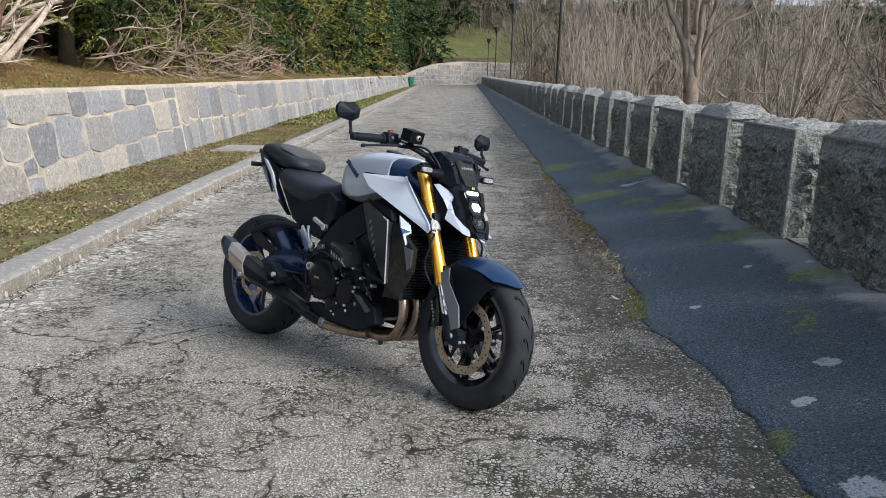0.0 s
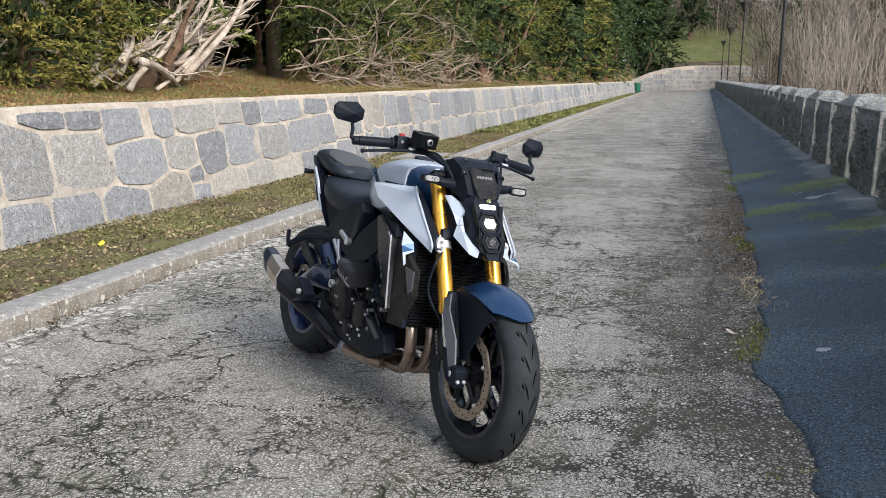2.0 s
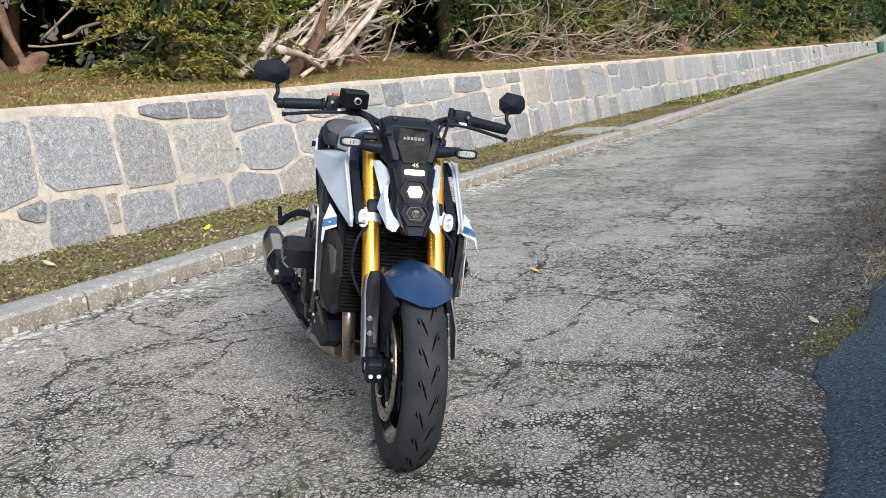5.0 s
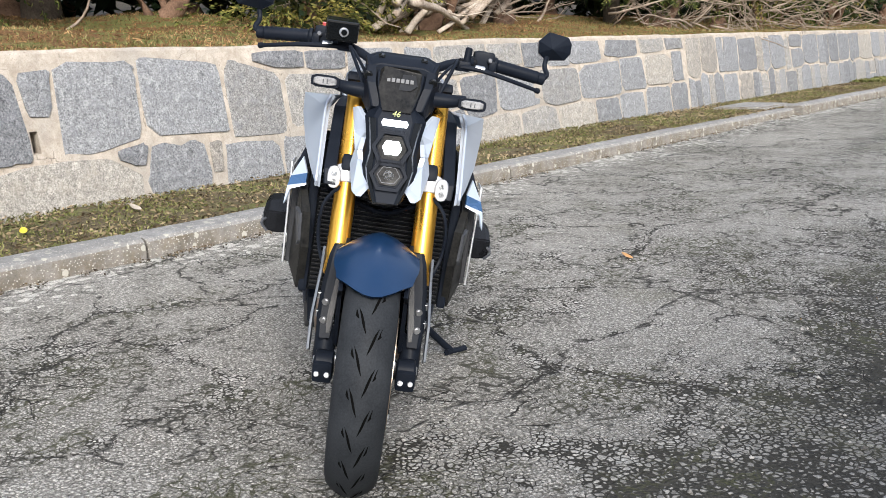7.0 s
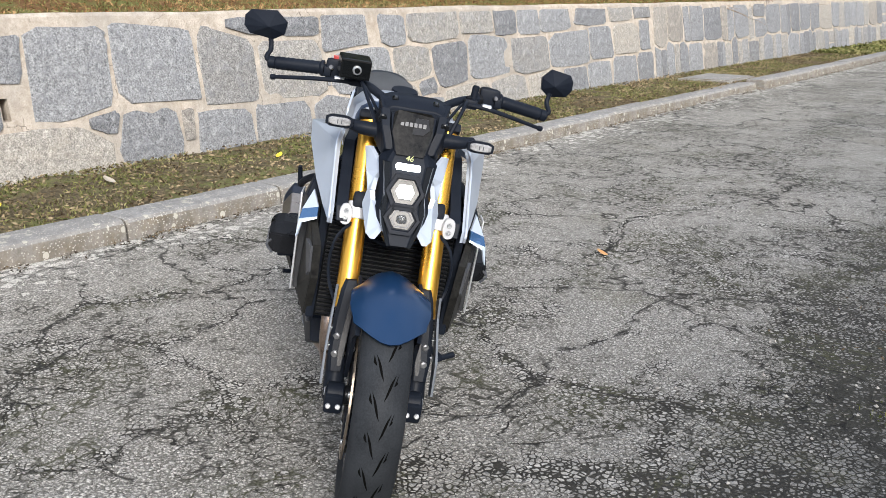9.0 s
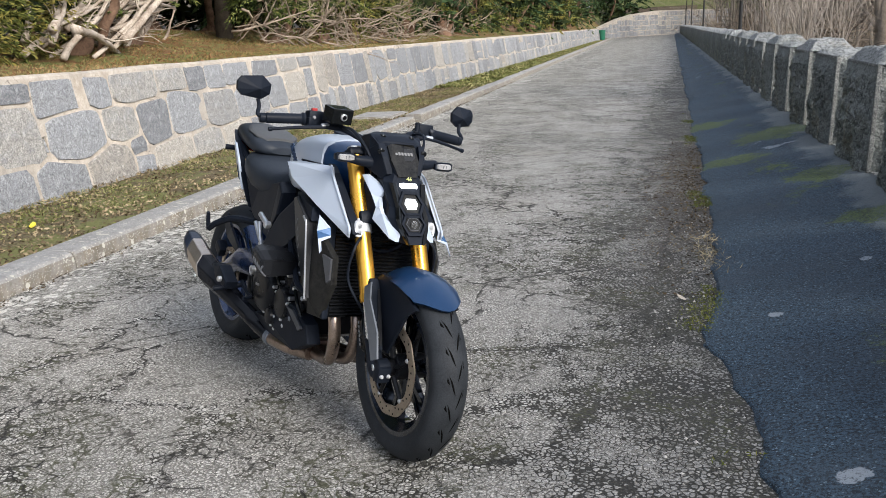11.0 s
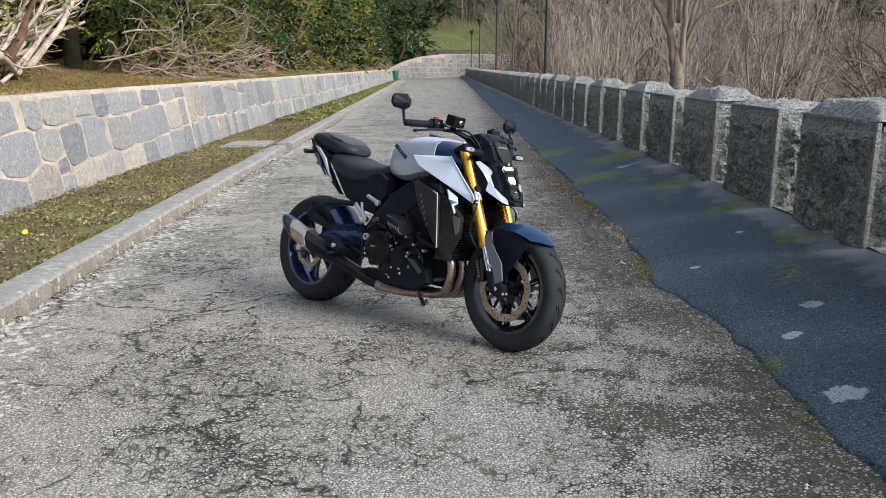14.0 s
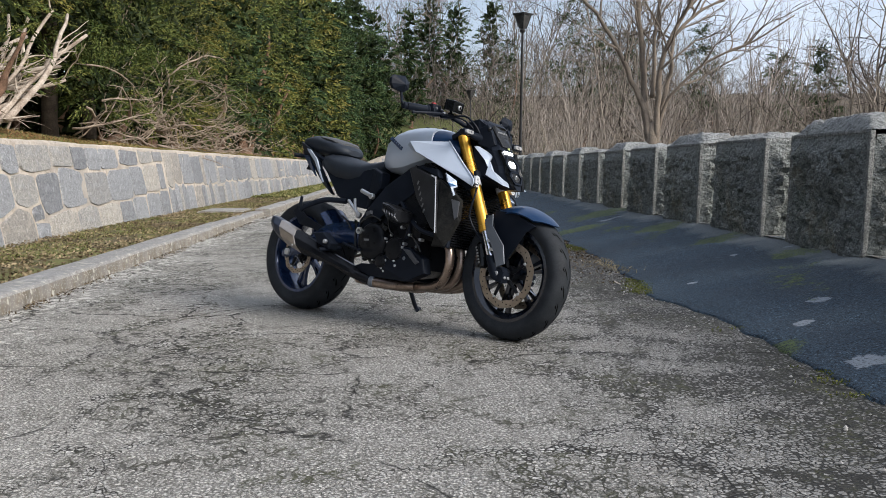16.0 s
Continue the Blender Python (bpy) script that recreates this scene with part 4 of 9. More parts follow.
def yew(name, label, base, lobes, seed, clumps, per, leaf, material, dead=0, trunk_r=0.16, reach=0.5, core=0, style="plain", stems=3, rise=0.6, thin=0.0):
    """An overgrown conifer: stems, bare dead limbs low down, and a crown of needle plumes over an inner crown coloured
    dark for shade.
    """
    rng, nrng = random.Random(seed), np.random.default_rng(seed)
    ob = thing(name, label, "tree", pose(*base))
    trunks = []
    for _ in range(stems):
        tgt = lobes[rng.randrange(len(lobes))]
        d = Vector((tgt[0], tgt[1], tgt[2])) + Vector((rng.gauss(0, 0.2), rng.gauss(0, 0.2), 0.3))
        trunks.append(bent(rng, (rng.gauss(0, 0.12), rng.gauss(0, 0.12), -0.15), d, d.length * rise, trunk_r * rng.uniform(0.7, 1.0), trunk_r * 0.2, 8, 0.12, 0.02))
    stump = [[(Vector((0, 0, -0.2)), trunk_r * 1.9), (Vector((0.03, 0.04, 0.04)), trunk_r * 1.7), (Vector((0.08, 0.13, 0.14)), trunk_r * 1.25), (Vector((0.10, 0.22, 0.20)), trunk_r * 0.6)]]
    v, f = strands(trunks + stump, 11)
    v = [p + Vector((0.04, 0.04, 0.03)) * noise.noise(p * 9.0) + Vector((0.018, 0.018, 0.01)) * noise.noise(p * 26.0) for p in v]
    raw("trunk", v, f, M_REDBARK, ob, smooth=True)
    twigs = []
    for _ in range(dead):
        g = rng.gauss
        if style == "silver":
            start = (g(0.10, 0.22), g(0.0, 0.55), rng.uniform(-0.02, 0.35))
            limb = bent(rng, start, (g(0.10, 0.16), 0.80 + g(0, 0.18), 0.50 + g(0, 0.24)), rng.uniform(0.9, 2.8), rng.uniform(0.026, 0.056), rng.uniform(0.012, 0.026), 12, 0.11, 0.006)
            side, bark, label = sprout(rng, limb, 4, 0.55, 0.014, 0.18, 0.6, 0.02, 6, 0.3), M_DEADWOOD, "bare silvered dead branch, cut short"
        elif style == "tangle":
            start = (g(0.25, 0.30), g(0, 0.75), abs(g(0.0, 0.75)))
            limb = bent(rng, start, (0.45 + g(0, 0.4), g(0.35, 0.7), 0.10 + g(0, 0.28)), rng.uniform(0.6, 1.7), rng.uniform(0.010, 0.026), 0.006, 9, 0.16, 0.0)
            side, bark, label = sprout(rng, limb, 5, 0.40, 0.007, 0.18, 0.7, 0.0, 4, 0.1), M_DARKTWIG, "tangled grey dead branch"
        else:
            start = (g(0.1, 0.16), g(0, 0.5), rng.uniform(-0.02, 0.40))
            limb = bent(rng, start, Vector((0.35, 0.85, 0.50)) + Vector((g(0, 0.25), g(0, 0.5), g(0, 0.22))), rng.uniform(0.9, 2.0), rng.uniform(0.012, 0.030), 0.006, 12, 0.18, 0.015)
            side, bark, label = sprout(rng, limb, 4, 0.45, 0.008, 0.2, 0.6, 0.02, 5, 0.3), M_DARKTWIG, "thin bare brown branch"
        v, f = strands([limb], 6)
        raw("dead_branch", v, f, bark, ob, label, smooth=True)
        twigs += side
    if twigs:
        v, f = strands(twigs, 4)
        raw("dead_twig", v, f, bark, ob, "thin bare side twigs", smooth=True, kind="stuff")
    v, f = boughs(nrng, lobes, clumps, per, reach, leaf, leaf * 0.27, thin=thin)
    raw("crown", v, f, material, ob)
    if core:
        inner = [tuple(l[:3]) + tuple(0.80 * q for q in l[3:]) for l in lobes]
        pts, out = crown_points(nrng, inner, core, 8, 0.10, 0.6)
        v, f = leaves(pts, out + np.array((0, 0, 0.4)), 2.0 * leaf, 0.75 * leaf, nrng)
        raw("inner_crown", v, f, M_SHADE_NEEDLES, ob, "inner foliage with its shade put into the colour")
    return ob


def make_hedge():
    rng = random.Random(11)
    # the shrubs nearest the bike, with stems and dead wood showing
    spots = [(-8.2, 2.6, 3, 0.5), (-7.1, 4.9, 4, 0.45), (-7.4, 7.1, 4, 0.75), (-6.3, 8.4, 3, 0.0), (-5.95, 9.6, 27, 0.35), (-7.9, 11.4, 5, 1.1), (-8.3, 13.6, 6, 1.3), (-6.5, 15.8, 36, 0.55), (-6.4, 17.8, 38, 0.6), (-6.5, 19.8, 38, 0.55), (-6.6, 21.8, 28, 0.2), (-7.6, 9.9, 3, 0.5), (-7.3, 12.6, 3, 0.7)]
    for i, (x, y, dead, low) in enumerate(spots):
        h = rng.uniform(0.9, 1.1)
        lobes = [(0.20, -0.50, 0.55 * h + low, 0.50, 0.60, 0.55), (-0.1, 0.55, 0.75 * h + low, 0.6, 0.65, 0.6), (0.25, 0.0, 1.6 * h + low, 0.85, 1.1, 0.55), (-0.6, -0.3, 2.0 + low, 1.1, 1.2, 0.8), (0.3, 0.3, 2.5 * h + low, 0.9, 1.2, 0.8), (-0.5, 0.4, 3.5 * h, 1.1, 1.3, 1.1), (-1.0, 0, 5.0, 1.3, 1.4, 1.4)]
        if i == 3:
            lobes = [(0.25, -0.75, 0.38, 0.40, 0.45, 0.42), (0.0, 0.35, 0.55, 0.45, 0.40, 0.5)] + lobes
        if i == 4:
            lobes = [(-0.3, 0.5, 0.6, 0.45, 0.7, 0.4), (-0.2, 1.4, 1.0, 0.5, 0.7, 0.45)] + lobes[2:]
        if i in (2, 5, 6, 11, 12):
            lobes = lobes[2:]
        style = "silver" if i == 4 else "tangle" if 7 <= i <= 10 else "plain"
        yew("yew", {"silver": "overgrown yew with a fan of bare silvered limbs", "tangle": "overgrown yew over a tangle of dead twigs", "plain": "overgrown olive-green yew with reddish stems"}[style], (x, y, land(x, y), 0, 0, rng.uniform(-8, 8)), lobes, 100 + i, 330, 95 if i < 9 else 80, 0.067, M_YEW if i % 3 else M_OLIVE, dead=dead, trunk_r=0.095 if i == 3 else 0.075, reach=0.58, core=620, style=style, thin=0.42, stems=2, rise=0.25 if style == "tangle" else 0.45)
    for x, y, r in ((-8.0, 16.8, 0.15), (-8.4, 19.8, 0.15), (-8.9, 6.4, 0.20), (-9.6, 4.2, 0.18), (-7.7, 12.9, 0.13), (-8.6, 14.3, 0.14), (-8.6, 10.6, 0.14)):
        t = thing("old_trunk", "straight dark conifer trunk under the hedge", "tree", pose(x, y, land(x, y) - 0.1))
        v, f = strands([[(Vector((0, 0, -0.1)), r * 1.5), (Vector((0, 0, 0.15)), r * 1.15)] + bent(rng, (0, 0, 0.5), (0.02, 0.02, 1), 5.5, r, r * 0.8, 8, 0.02)], 12)
        raw("trunk", v, f, M_DARKBARK, t, smooth=True)
    y = 24.0
    k = 0
    while y < 97:
        x = wall_x(y) - rng.uniform(1.3, 2.5)
        h = rng.uniform(0.8, 1.25) * (1 + 0.25 * smooth(40, 80, y))
        w = rng.uniform(0.8, 1.15)
        lobes = [(0.2, 0, 0.7, 0.9 * w, 1.2 * w, 0.8), (0.1, 0.4, 2.1 * h, 1.2 * w, 1.3 * w, 0.9 * h), (-0.2, -0.5, 3.6 * h, 1.2 * w, 1.4 * w, 1.0 * h), (0.1, 0.5, 5.0 * h, 1.0 * w, 1.2 * w, 1.0 * h), (-0.5, -0.2, 6.6 * h, 1.1 * w, 1.2 * w, 1.3 * h), (-0.7, 0.2, 8.6 * h, 0.9 * w, 1.0 * w, 1.5 * h)]
        near = y < 45
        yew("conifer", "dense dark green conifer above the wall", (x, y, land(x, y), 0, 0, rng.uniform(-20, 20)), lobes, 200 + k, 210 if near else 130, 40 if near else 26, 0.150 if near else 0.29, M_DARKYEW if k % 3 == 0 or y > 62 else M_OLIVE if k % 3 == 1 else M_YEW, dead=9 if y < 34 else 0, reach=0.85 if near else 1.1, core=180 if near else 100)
        y += 2.4 if y < 50 else 3.4
        k += 1
    # darker rows behind, closing the gaps and roofing the hollow under the hedge
    for row, (dx, step, y1) in enumerate(((5.4, 2.9, 100), (9.0, 3.4, 60))):
        y = -5.0 if row == 0 else -8.0
        k = 0
        while y < y1:
            x = wall_x(y) - dx - rng.uniform(0.0, 1.2)
            h = 1.0 + 0.9 * smooth(15, 75, y)
            foot = [] if y < 22 and row == 0 else [(0.3, 0, 0.9, 1.6, 2.2, 1.1)]
            lobes = foot + [(0, 0, 2.6, 1.7, 2.1, 1.0), (0, 0.6, 3.6 * h, 1.8, 2.1, 1.5 * h), (0, -0.5, 5.6 * h, 1.9, 2.1, 2.0 * h), (0, 0, 8.2 * h, 1.5, 1.7, 2.0 * h)]
            yew("conifer", "tall dark conifer standing behind the hedge", (x, y, land(x, y), 0, 0, rng.uniform(-40, 40)), lobes, 300 + 60 * row + k, 130 if y < 40 else 100, 20, 0.29 if y < 30 else 0.50, M_DARKYEW, trunk_r=0.17, reach=1.0, core=320 if y < 30 else 120, stems=1)
            y += step
            k += 1
    for x, y, top in ((12.0, 76.0, 17.0), (15.5, 82.0, 13.0), (22.5, 74.0, 12.0), (26.0, 66.0, 9.5), (20.0, 90.0, 12.0), (30.0, 68.0, 9.5), (8.0, 96.0, 15.0)):
        h = top / 18.0
        lobes = [(0.6 * h, 0, 7.5 * h, 2.2 * h, 2.2 * h, 1.0 * h), (-0.7 * h, 0.6, 9.6 * h, 2.4 * h, 2.2 * h, 0.9 * h), (0.5 * h, -0.5, 12.0 * h, 2.0 * h, 2.0 * h, 0.9 * h), (-0.3 * h, 0, 14.4 * h, 1.6 * h, 1.7 * h, 1.0 * h), (0, 0, 16.6 * h, 0.9 * h, 0.9 * h, 1.2 * h)]
        yew("pine", "dark pine standing among the bare woods", (x, y, land(x, y), 0, 0, 0), lobes, 500 + int(x), 190, 60, 0.13, M_DARKYEW, trunk_r=0.2, reach=0.9, core=160, stems=1, rise=0.9)
    for x, y in ((-9.4, 100.0), (-10.0, 104.0), (-8.5, 110.0), (-13.0, 112.0), (-7.0, 116.0), (-4.0, 133.0), (3.0, 139.0), (-9.0, 128.0), (-14.0, 122.0), (9.0, 142.0), (-1.0, 146.0)):
        lobes = [(0, 0, 3.5, 2.6, 2.6, 2.6), (0.5, 0.6, 7.5, 2.4, 2.6, 2.6), (-0.4, -0.5, 11.5, 2.0, 2.1, 3.0), (0, 0, 15.5, 1.4, 1.5, 3.0)]
        yew("conifer", "tall conifer on the grass slope past the bend", (x, y, land(x, y), 0, 0, 0), lobes, 400 + int(y), 170, 30, 0.44, M_DARKYEW, trunk_r=0.25, reach=1.6, core=160, stems=1)


make_hedge()


def guided(points, r0, r1, rng, wobble=0.010):
    """A limb through a few bends, drawn as a smooth wandering path."""
    pts = [Vector(p) for p in points]
    path = []
    for i in range(len(pts) - 1):
        p0, p1, p2, p3 = pts[max(i - 1, 0)], pts[i], pts[i + 1], pts[min(i + 2, len(pts) - 1)]
        for k in range(4):
            t = k / 4
            q = 0.5 * ((2 * p1) + (p2 - p0) * t + (2 * p0 - 5 * p1 + 4 * p2 - p3) * t * t + (3 * p1 - p0 - 3 * p2 + p3) * t ** 3)
            path.append(q + Vector((rng.gauss(0, wobble), rng.gauss(0, wobble), 0)) * (0.4 if i == 0 else 1.0))
    path.append(pts[-1])
    n = len(path) - 1
    return [(q, r0 + (r1 - r0) * (k / n) ** 0.8) for k, q in enumerate(path)]


def make_spreading_tree():
    """The tree behind the parapet: a short bole that parts into arching limbs."""
    rng = random.Random(17)
    t = thing("bare_tree", "wide bare tree with smooth grey limbs from a short bole", "tree", pose(3.72, 15.8, 0.30))
    z = 0.95
    limbs = [guided([(-0.06, 0, z - 0.2), (-0.12, 0.05, z + 0.5), (-0.36, 0.2, z + 1.15), (-0.72, 0.3, z + 1.95), (-1.15, 0.4, z + 2.6), (-1.9, 0.5, z + 3.3)], 0.072, 0.024, rng),
             guided([(-0.03, 0.03, z - 0.1), (-0.10, 0.1, z + 0.5), (-0.15, 0.2, z + 1.5), (-0.24, 0.2, z + 2.6), (-0.10, 0.3, z + 4.4)], 0.085, 0.034, rng),
             guided([(0.05, -0.04, z - 0.1), (0.07, -0.1, z + 0.6), (0.10, -0.2, z + 1.45), (0.36, -0.3, z + 2.1), (0.62, -0.4, z + 2.6), (0.95, -0.5, z + 3.8)], 0.062, 0.026, rng),
             guided([(0.08, 0, z - 0.05), (0.16, 0.1, z + 0.55), (0.38, 0.2, z + 1.25), (0.45, 0.3, z + 1.9), (0.85, 0.4, z + 2.35), (1.35, 0.5, z + 2.65), (2.1, 0.6, z + 3.0)], 0.058, 0.018, rng),
             guided([(0.10, 0.05, z), (0.20, 0.0, z + 0.6), (0.50, -0.1, z + 1.05), (1.10, -0.2, z + 1.52), (1.80, -0.2, z + 1.80), (2.5, -0.3, z + 2.25)], 0.042, 0.012, rng),
             guided([(-0.02, 0, z + 0.8), (0.02, 0.0, z + 1.4), (0.06, 0.1, z + 2.1), (0.20, 0.1, z + 3.0), (0.25, 0.2, z + 4.2)], 0.048, 0.02, rng)]
    bole = [(Vector((0.02, 0, -1.6)), 0.20), (Vector((0.01, 0, -0.3)), 0.155), (Vector((0.0, 0, 0.4)), 0.140), (Vector((0, 0, z)), 0.125), (Vector((0.0, 0, z + 0.35)), 0.07)]
    v, f = strands(limbs + [bole], 10)
    v = [p + Vector((0.012, 0.012, 0)) * noise.noise(p * 6.0) for p in v]
    raw("trunk", v, f, M_PALEBARK, t, smooth=True)
    side, fine, hair = [], [], []
    for s in limbs:
        side += sprout(rng, s, 8, 1.5, 0.024, 0.16, 0.75, 0.05, 8, 0.35)
    for s in side:
        fine += sprout(rng, s, 7, 0.75, 0.011, 0.2, 0.8, 0.02, 5, 0.2)
    for s in fine:
        hair += sprout(rng, s, 3, 0.35, 0.005, 0.2, 0.8, 0.02, 3, 0.2)
    v, f = strands(side, 6)
    v2, f2 = strands(fine + hair, 3)
    o = len(v)
    raw("crown", v + v2, f + [tuple(i + o for i in g) for g in f2], M_PALEBARK, t)


def make_shrub(seed, height, stems, r, label, bark):
    """A fan of stems from one root, forking upwards."""
    rng = random.Random(seed)
    ob = thing("shrub", label, "shrub")
    main = []
    for _ in range(stems):
        a, b = rng.uniform(0, 6.28), abs(rng.gauss(0.0, 0.26))
        main.append(bent(rng, (rng.gauss(0, 0.10), rng.gauss(0, 0.10), -0.2), (b * math.cos(a), b * math.sin(a), 1), height * rng.uniform(0.6, 1.1), r * rng.uniform(0.6, 1.0), r * 0.2, 9, 0.09, 0.03))
    fork, fine = [], []
    for m in main:
        fork += sprout(rng, m, 5, height * 0.35, r * 0.5, 0.12, 0.45, 0.08, 6, 0.25)
    for m in fork:
        fine += sprout(rng, m, 4, height * 0.16, r * 0.25, 0.18, 0.6, 0.04, 3, 0.2)
    v, f = strands(main, 5)
    raw("trunk", v, f, bark, ob, smooth=True)
    v, f = strands(fork + fine, 3)
    raw("crown", v, f, bark, ob)
    return ob


def make_crooked_tree(seed, height):
    """A small dark tree with kinked limbs that cross and arch back to the ground."""
    rng = random.Random(seed)
    ob = thing("crooked_tree", "small dark bare tree with crooked tangled limbs", "tree")
    bole = bent(rng, (0, 0, -0.3), (rng.gauss(0, 0.2), rng.gauss(0, 0.2), 1), height * 0.8, 0.055, 0.02, 8, 0.20)
    limbs = sprout(rng, bole, 8, height * 0.62, 0.028, 0.26, 1.1, 0.0, 9, 0.15)
    v, f = strands([bole] + limbs, 6)
    raw("trunk", v, f, M_BARK, ob, smooth=True)
    side, fine = [], []
    for l in limbs:
        side += sprout(rng, l, 7, height * 0.30, 0.016, 0.30, 1.1, -0.02, 6, 0.15)
    for l in side:
        fine += sprout(rng, l, 5, height * 0.13, 0.006, 0.28, 1.0, 0.0, 4, 0.1)
    v, f = strands(side + fine, 3)
    raw("crown", v, f, M_TWIG, ob)
    return ob


def make_bare_woods():
    rng = random.Random(5)
    make_spreading_tree()
    kinds = [bare_tree(20 + i, 9.0 + i, 1 + i % 2, 0.12, "bare grey winter tree on the slope", (9, 6, 1)) for i in range(5)]
    spots = [(8.2, 15.0, 0.62), (9.6, 19.5, 0.80), (11.5, 24.0, 0.95), (13.5, 22.0, 0.85)]
    for _ in range(34):
        y = rng.uniform(22, 60)
        x = block_x(y) + 4 + rng.random() ** 1.1 * 26
        if x < 0.30 * y + 4 or rng.random() < 0.2:
            spots.append((x, y, rng.uniform(0.5, 0.9)))
    for _ in range(80):
        y = rng.uniform(45, 118)
        x = block_x(y) + 4.2 + rng.random() ** 1.3 * 34
        spots.append((x, y, rng.uniform(0.8, 1.4) * (0.7 if x > 0.2 * y + 6 else 1.0)))
    for _ in range(26):
        y = rng.uniform(124, 165)
        spots.append((rng.uniform(9, 40), y, rng.uniform(1.4, 2.0)))
    for _ in range(26):
        y = rng.uniform(142, 168)
        spots.append((rng.uniform(-12, 5), y, rng.uniform(1.5, 2.2)))
    for i, (x, y, size) in enumerate(spots):
        m = pose(x, y, land(x, y), rng.gauss(0, 4), rng.gauss(0, 4), rng.uniform(0, 360)) @ Matrix.Scale(size, 4)
        if i < 5:
            kinds[i].matrix_world = m
        else:
            copy_thing(kinds[i % 5], m).matrix_basis = m
    # pale many-stemmed shrubs close behind the parapet
    kinds = [make_shrub(40 + i, 4.2 + 0.4 * i, 11, 0.030, "pale many-stemmed bare shrub behind the parapet", M_PALESTEM) for i in range(3)]
    spots = [(3.6, 24.5), (4.6, 27.0), (3.2, 31.0), (5.6, 22.0), (6.4, 18.5), (7.6, 21.0), (4.4, 36.0), (7.0, 30.0), (8.8, 26.0), (5.8, 42.0)]
    for i, (x, y) in enumerate(spots):
        m = pose(x, y, land(x, y), 0, 0, rng.uniform(0, 360)) @ Matrix.Scale(rng.uniform(0.8, 1.2), 4)
        if i < 3:
            kinds[i].matrix_world = m
        else:
            copy_thing(kinds[i % 3], m).matrix_basis = m
    # crooked dark trees tangled over one another beside the parapet
    kinds = [make_crooked_tree(60 + i, 3.6 + 0.5 * i) for i in range(3)]
    spots = [(6.4, 12.4, 0.95), (7.4, 15.2, 1.05), (6.4, 16.4, 0.80), (9.0, 17.5, 1.25), (7.2, 20.5, 1.0), (10.5, 21.0, 1.3), (5.9, 10.6, 0.80)]
    for i, (x, y, size) in enumerate(spots):
        m = pose(x, y, land(x, y), 0, 0, rng.uniform(0, 360)) @ Matrix.Scale(size, 4)
        if i < 3:
            kinds[i].matrix_world = m
        else:
            copy_thing(kinds[i % 3], m).matrix_basis = m
    # one fallen bough over the stones
    v, f = strands([guided([(3.30, 13.3, 0.75), (3.48, 13.2, 1.10), (3.66, 13.3, 1.02), (3.86, 13.2, 1.17), (4.06, 13.3, 1.10), (4.42, 13.3, 1.12)], 0.028, 0.007, rng, 0.022)], 7)
    tagged(raw("fallen_bough", v, f, M_BARK, smooth=True), "grey bare bough lying behind the parapet", "branch")
    # tan brushwood, a thicket of thin arching shoots
    paths = []
    for _ in range(2000):
        y = 8 + 100 * rng.random() ** 1.3
        x = block_x(y) + (2.0 if y < 30 else 1.4) + (rng.random() ** 1.4 * (7 + 0.14 * y) if rng.random() < 0.62 else rng.uniform(3, 9 + 0.34 * y))
        z = land(x, y)
        r = rng.uniform(0.003, 0.007) * (1 + y / 26)
        paths.append(bent(rng, (x, y, z - 0.05), (rng.gauss(0, 0.9), rng.gauss(0, 0.9), 1), rng.uniform(0.8, 3.0) * (1 + y / 80), r, 0.3 * r, 7, 0.42, -0.10))
        paths += sprout(rng, paths[-1], 5, 1.2, 0.6 * r, 0.34, 1.3, -0.02, 3, 0.1)
    v, f = strands(paths, 3)
    tagged(raw("brushwood", v, f, M_BRUSH), "dense tan thicket of bare shoots on the slope", "brushwood", kind="stuff")
    # the wood beyond, stem by stem too thin to count
    paths = []
    for _ in range(2300):
        y = rng.uniform(40, 175)
        x = block_x(y) + rng.uniform(6.5 if y < 85 else 3.4, 70) if y < 138 else rng.uniform(-12, 70)
        if x > 0.24 * y + 5 and rng.random() < 0.35:
            continue
        z = land(x, y)
        h = rng.uniform(5, 12) * (0.72 if x > 0.24 * y + 5 else 1.0)
        r = rng.uniform(0.02, 0.05)
        paths.append(bent(rng, (x, y, z - 0.3), (rng.gauss(0, 0.35), rng.gauss(0, 0.35), 1), h, r, 0.3 * r, 6, 0.30))
        paths += sprout(rng, paths[-1], 7, h * 0.36, 0.5 * r, 0.34, 1.2, 0.0, 4, 0.15)
    for _ in range(600):
        x, y = rng.uniform(-13, 7), rng.uniform(134, 160)
        z = land(x, y)
        h, r = rng.uniform(4, 9), rng.uniform(0.03, 0.06)
        paths.append(bent(rng, (x, y, z - 0.3), (rng.gauss(0, 0.14), rng.gauss(0, 0.14), 1), h, r, 0.3 * r, 5, 0.12))
        paths += sprout(rng, paths[-1], 6, h * 0.25, 0.5 * r, 0.18, 0.7, 0.08, 3, 0.15)
    v, f = strands(paths, 3)
    tagged(raw("far_woods", v, f, M_TWIG), "far brown-grey leafless woods", "woods", kind="stuff")


make_bare_woods()


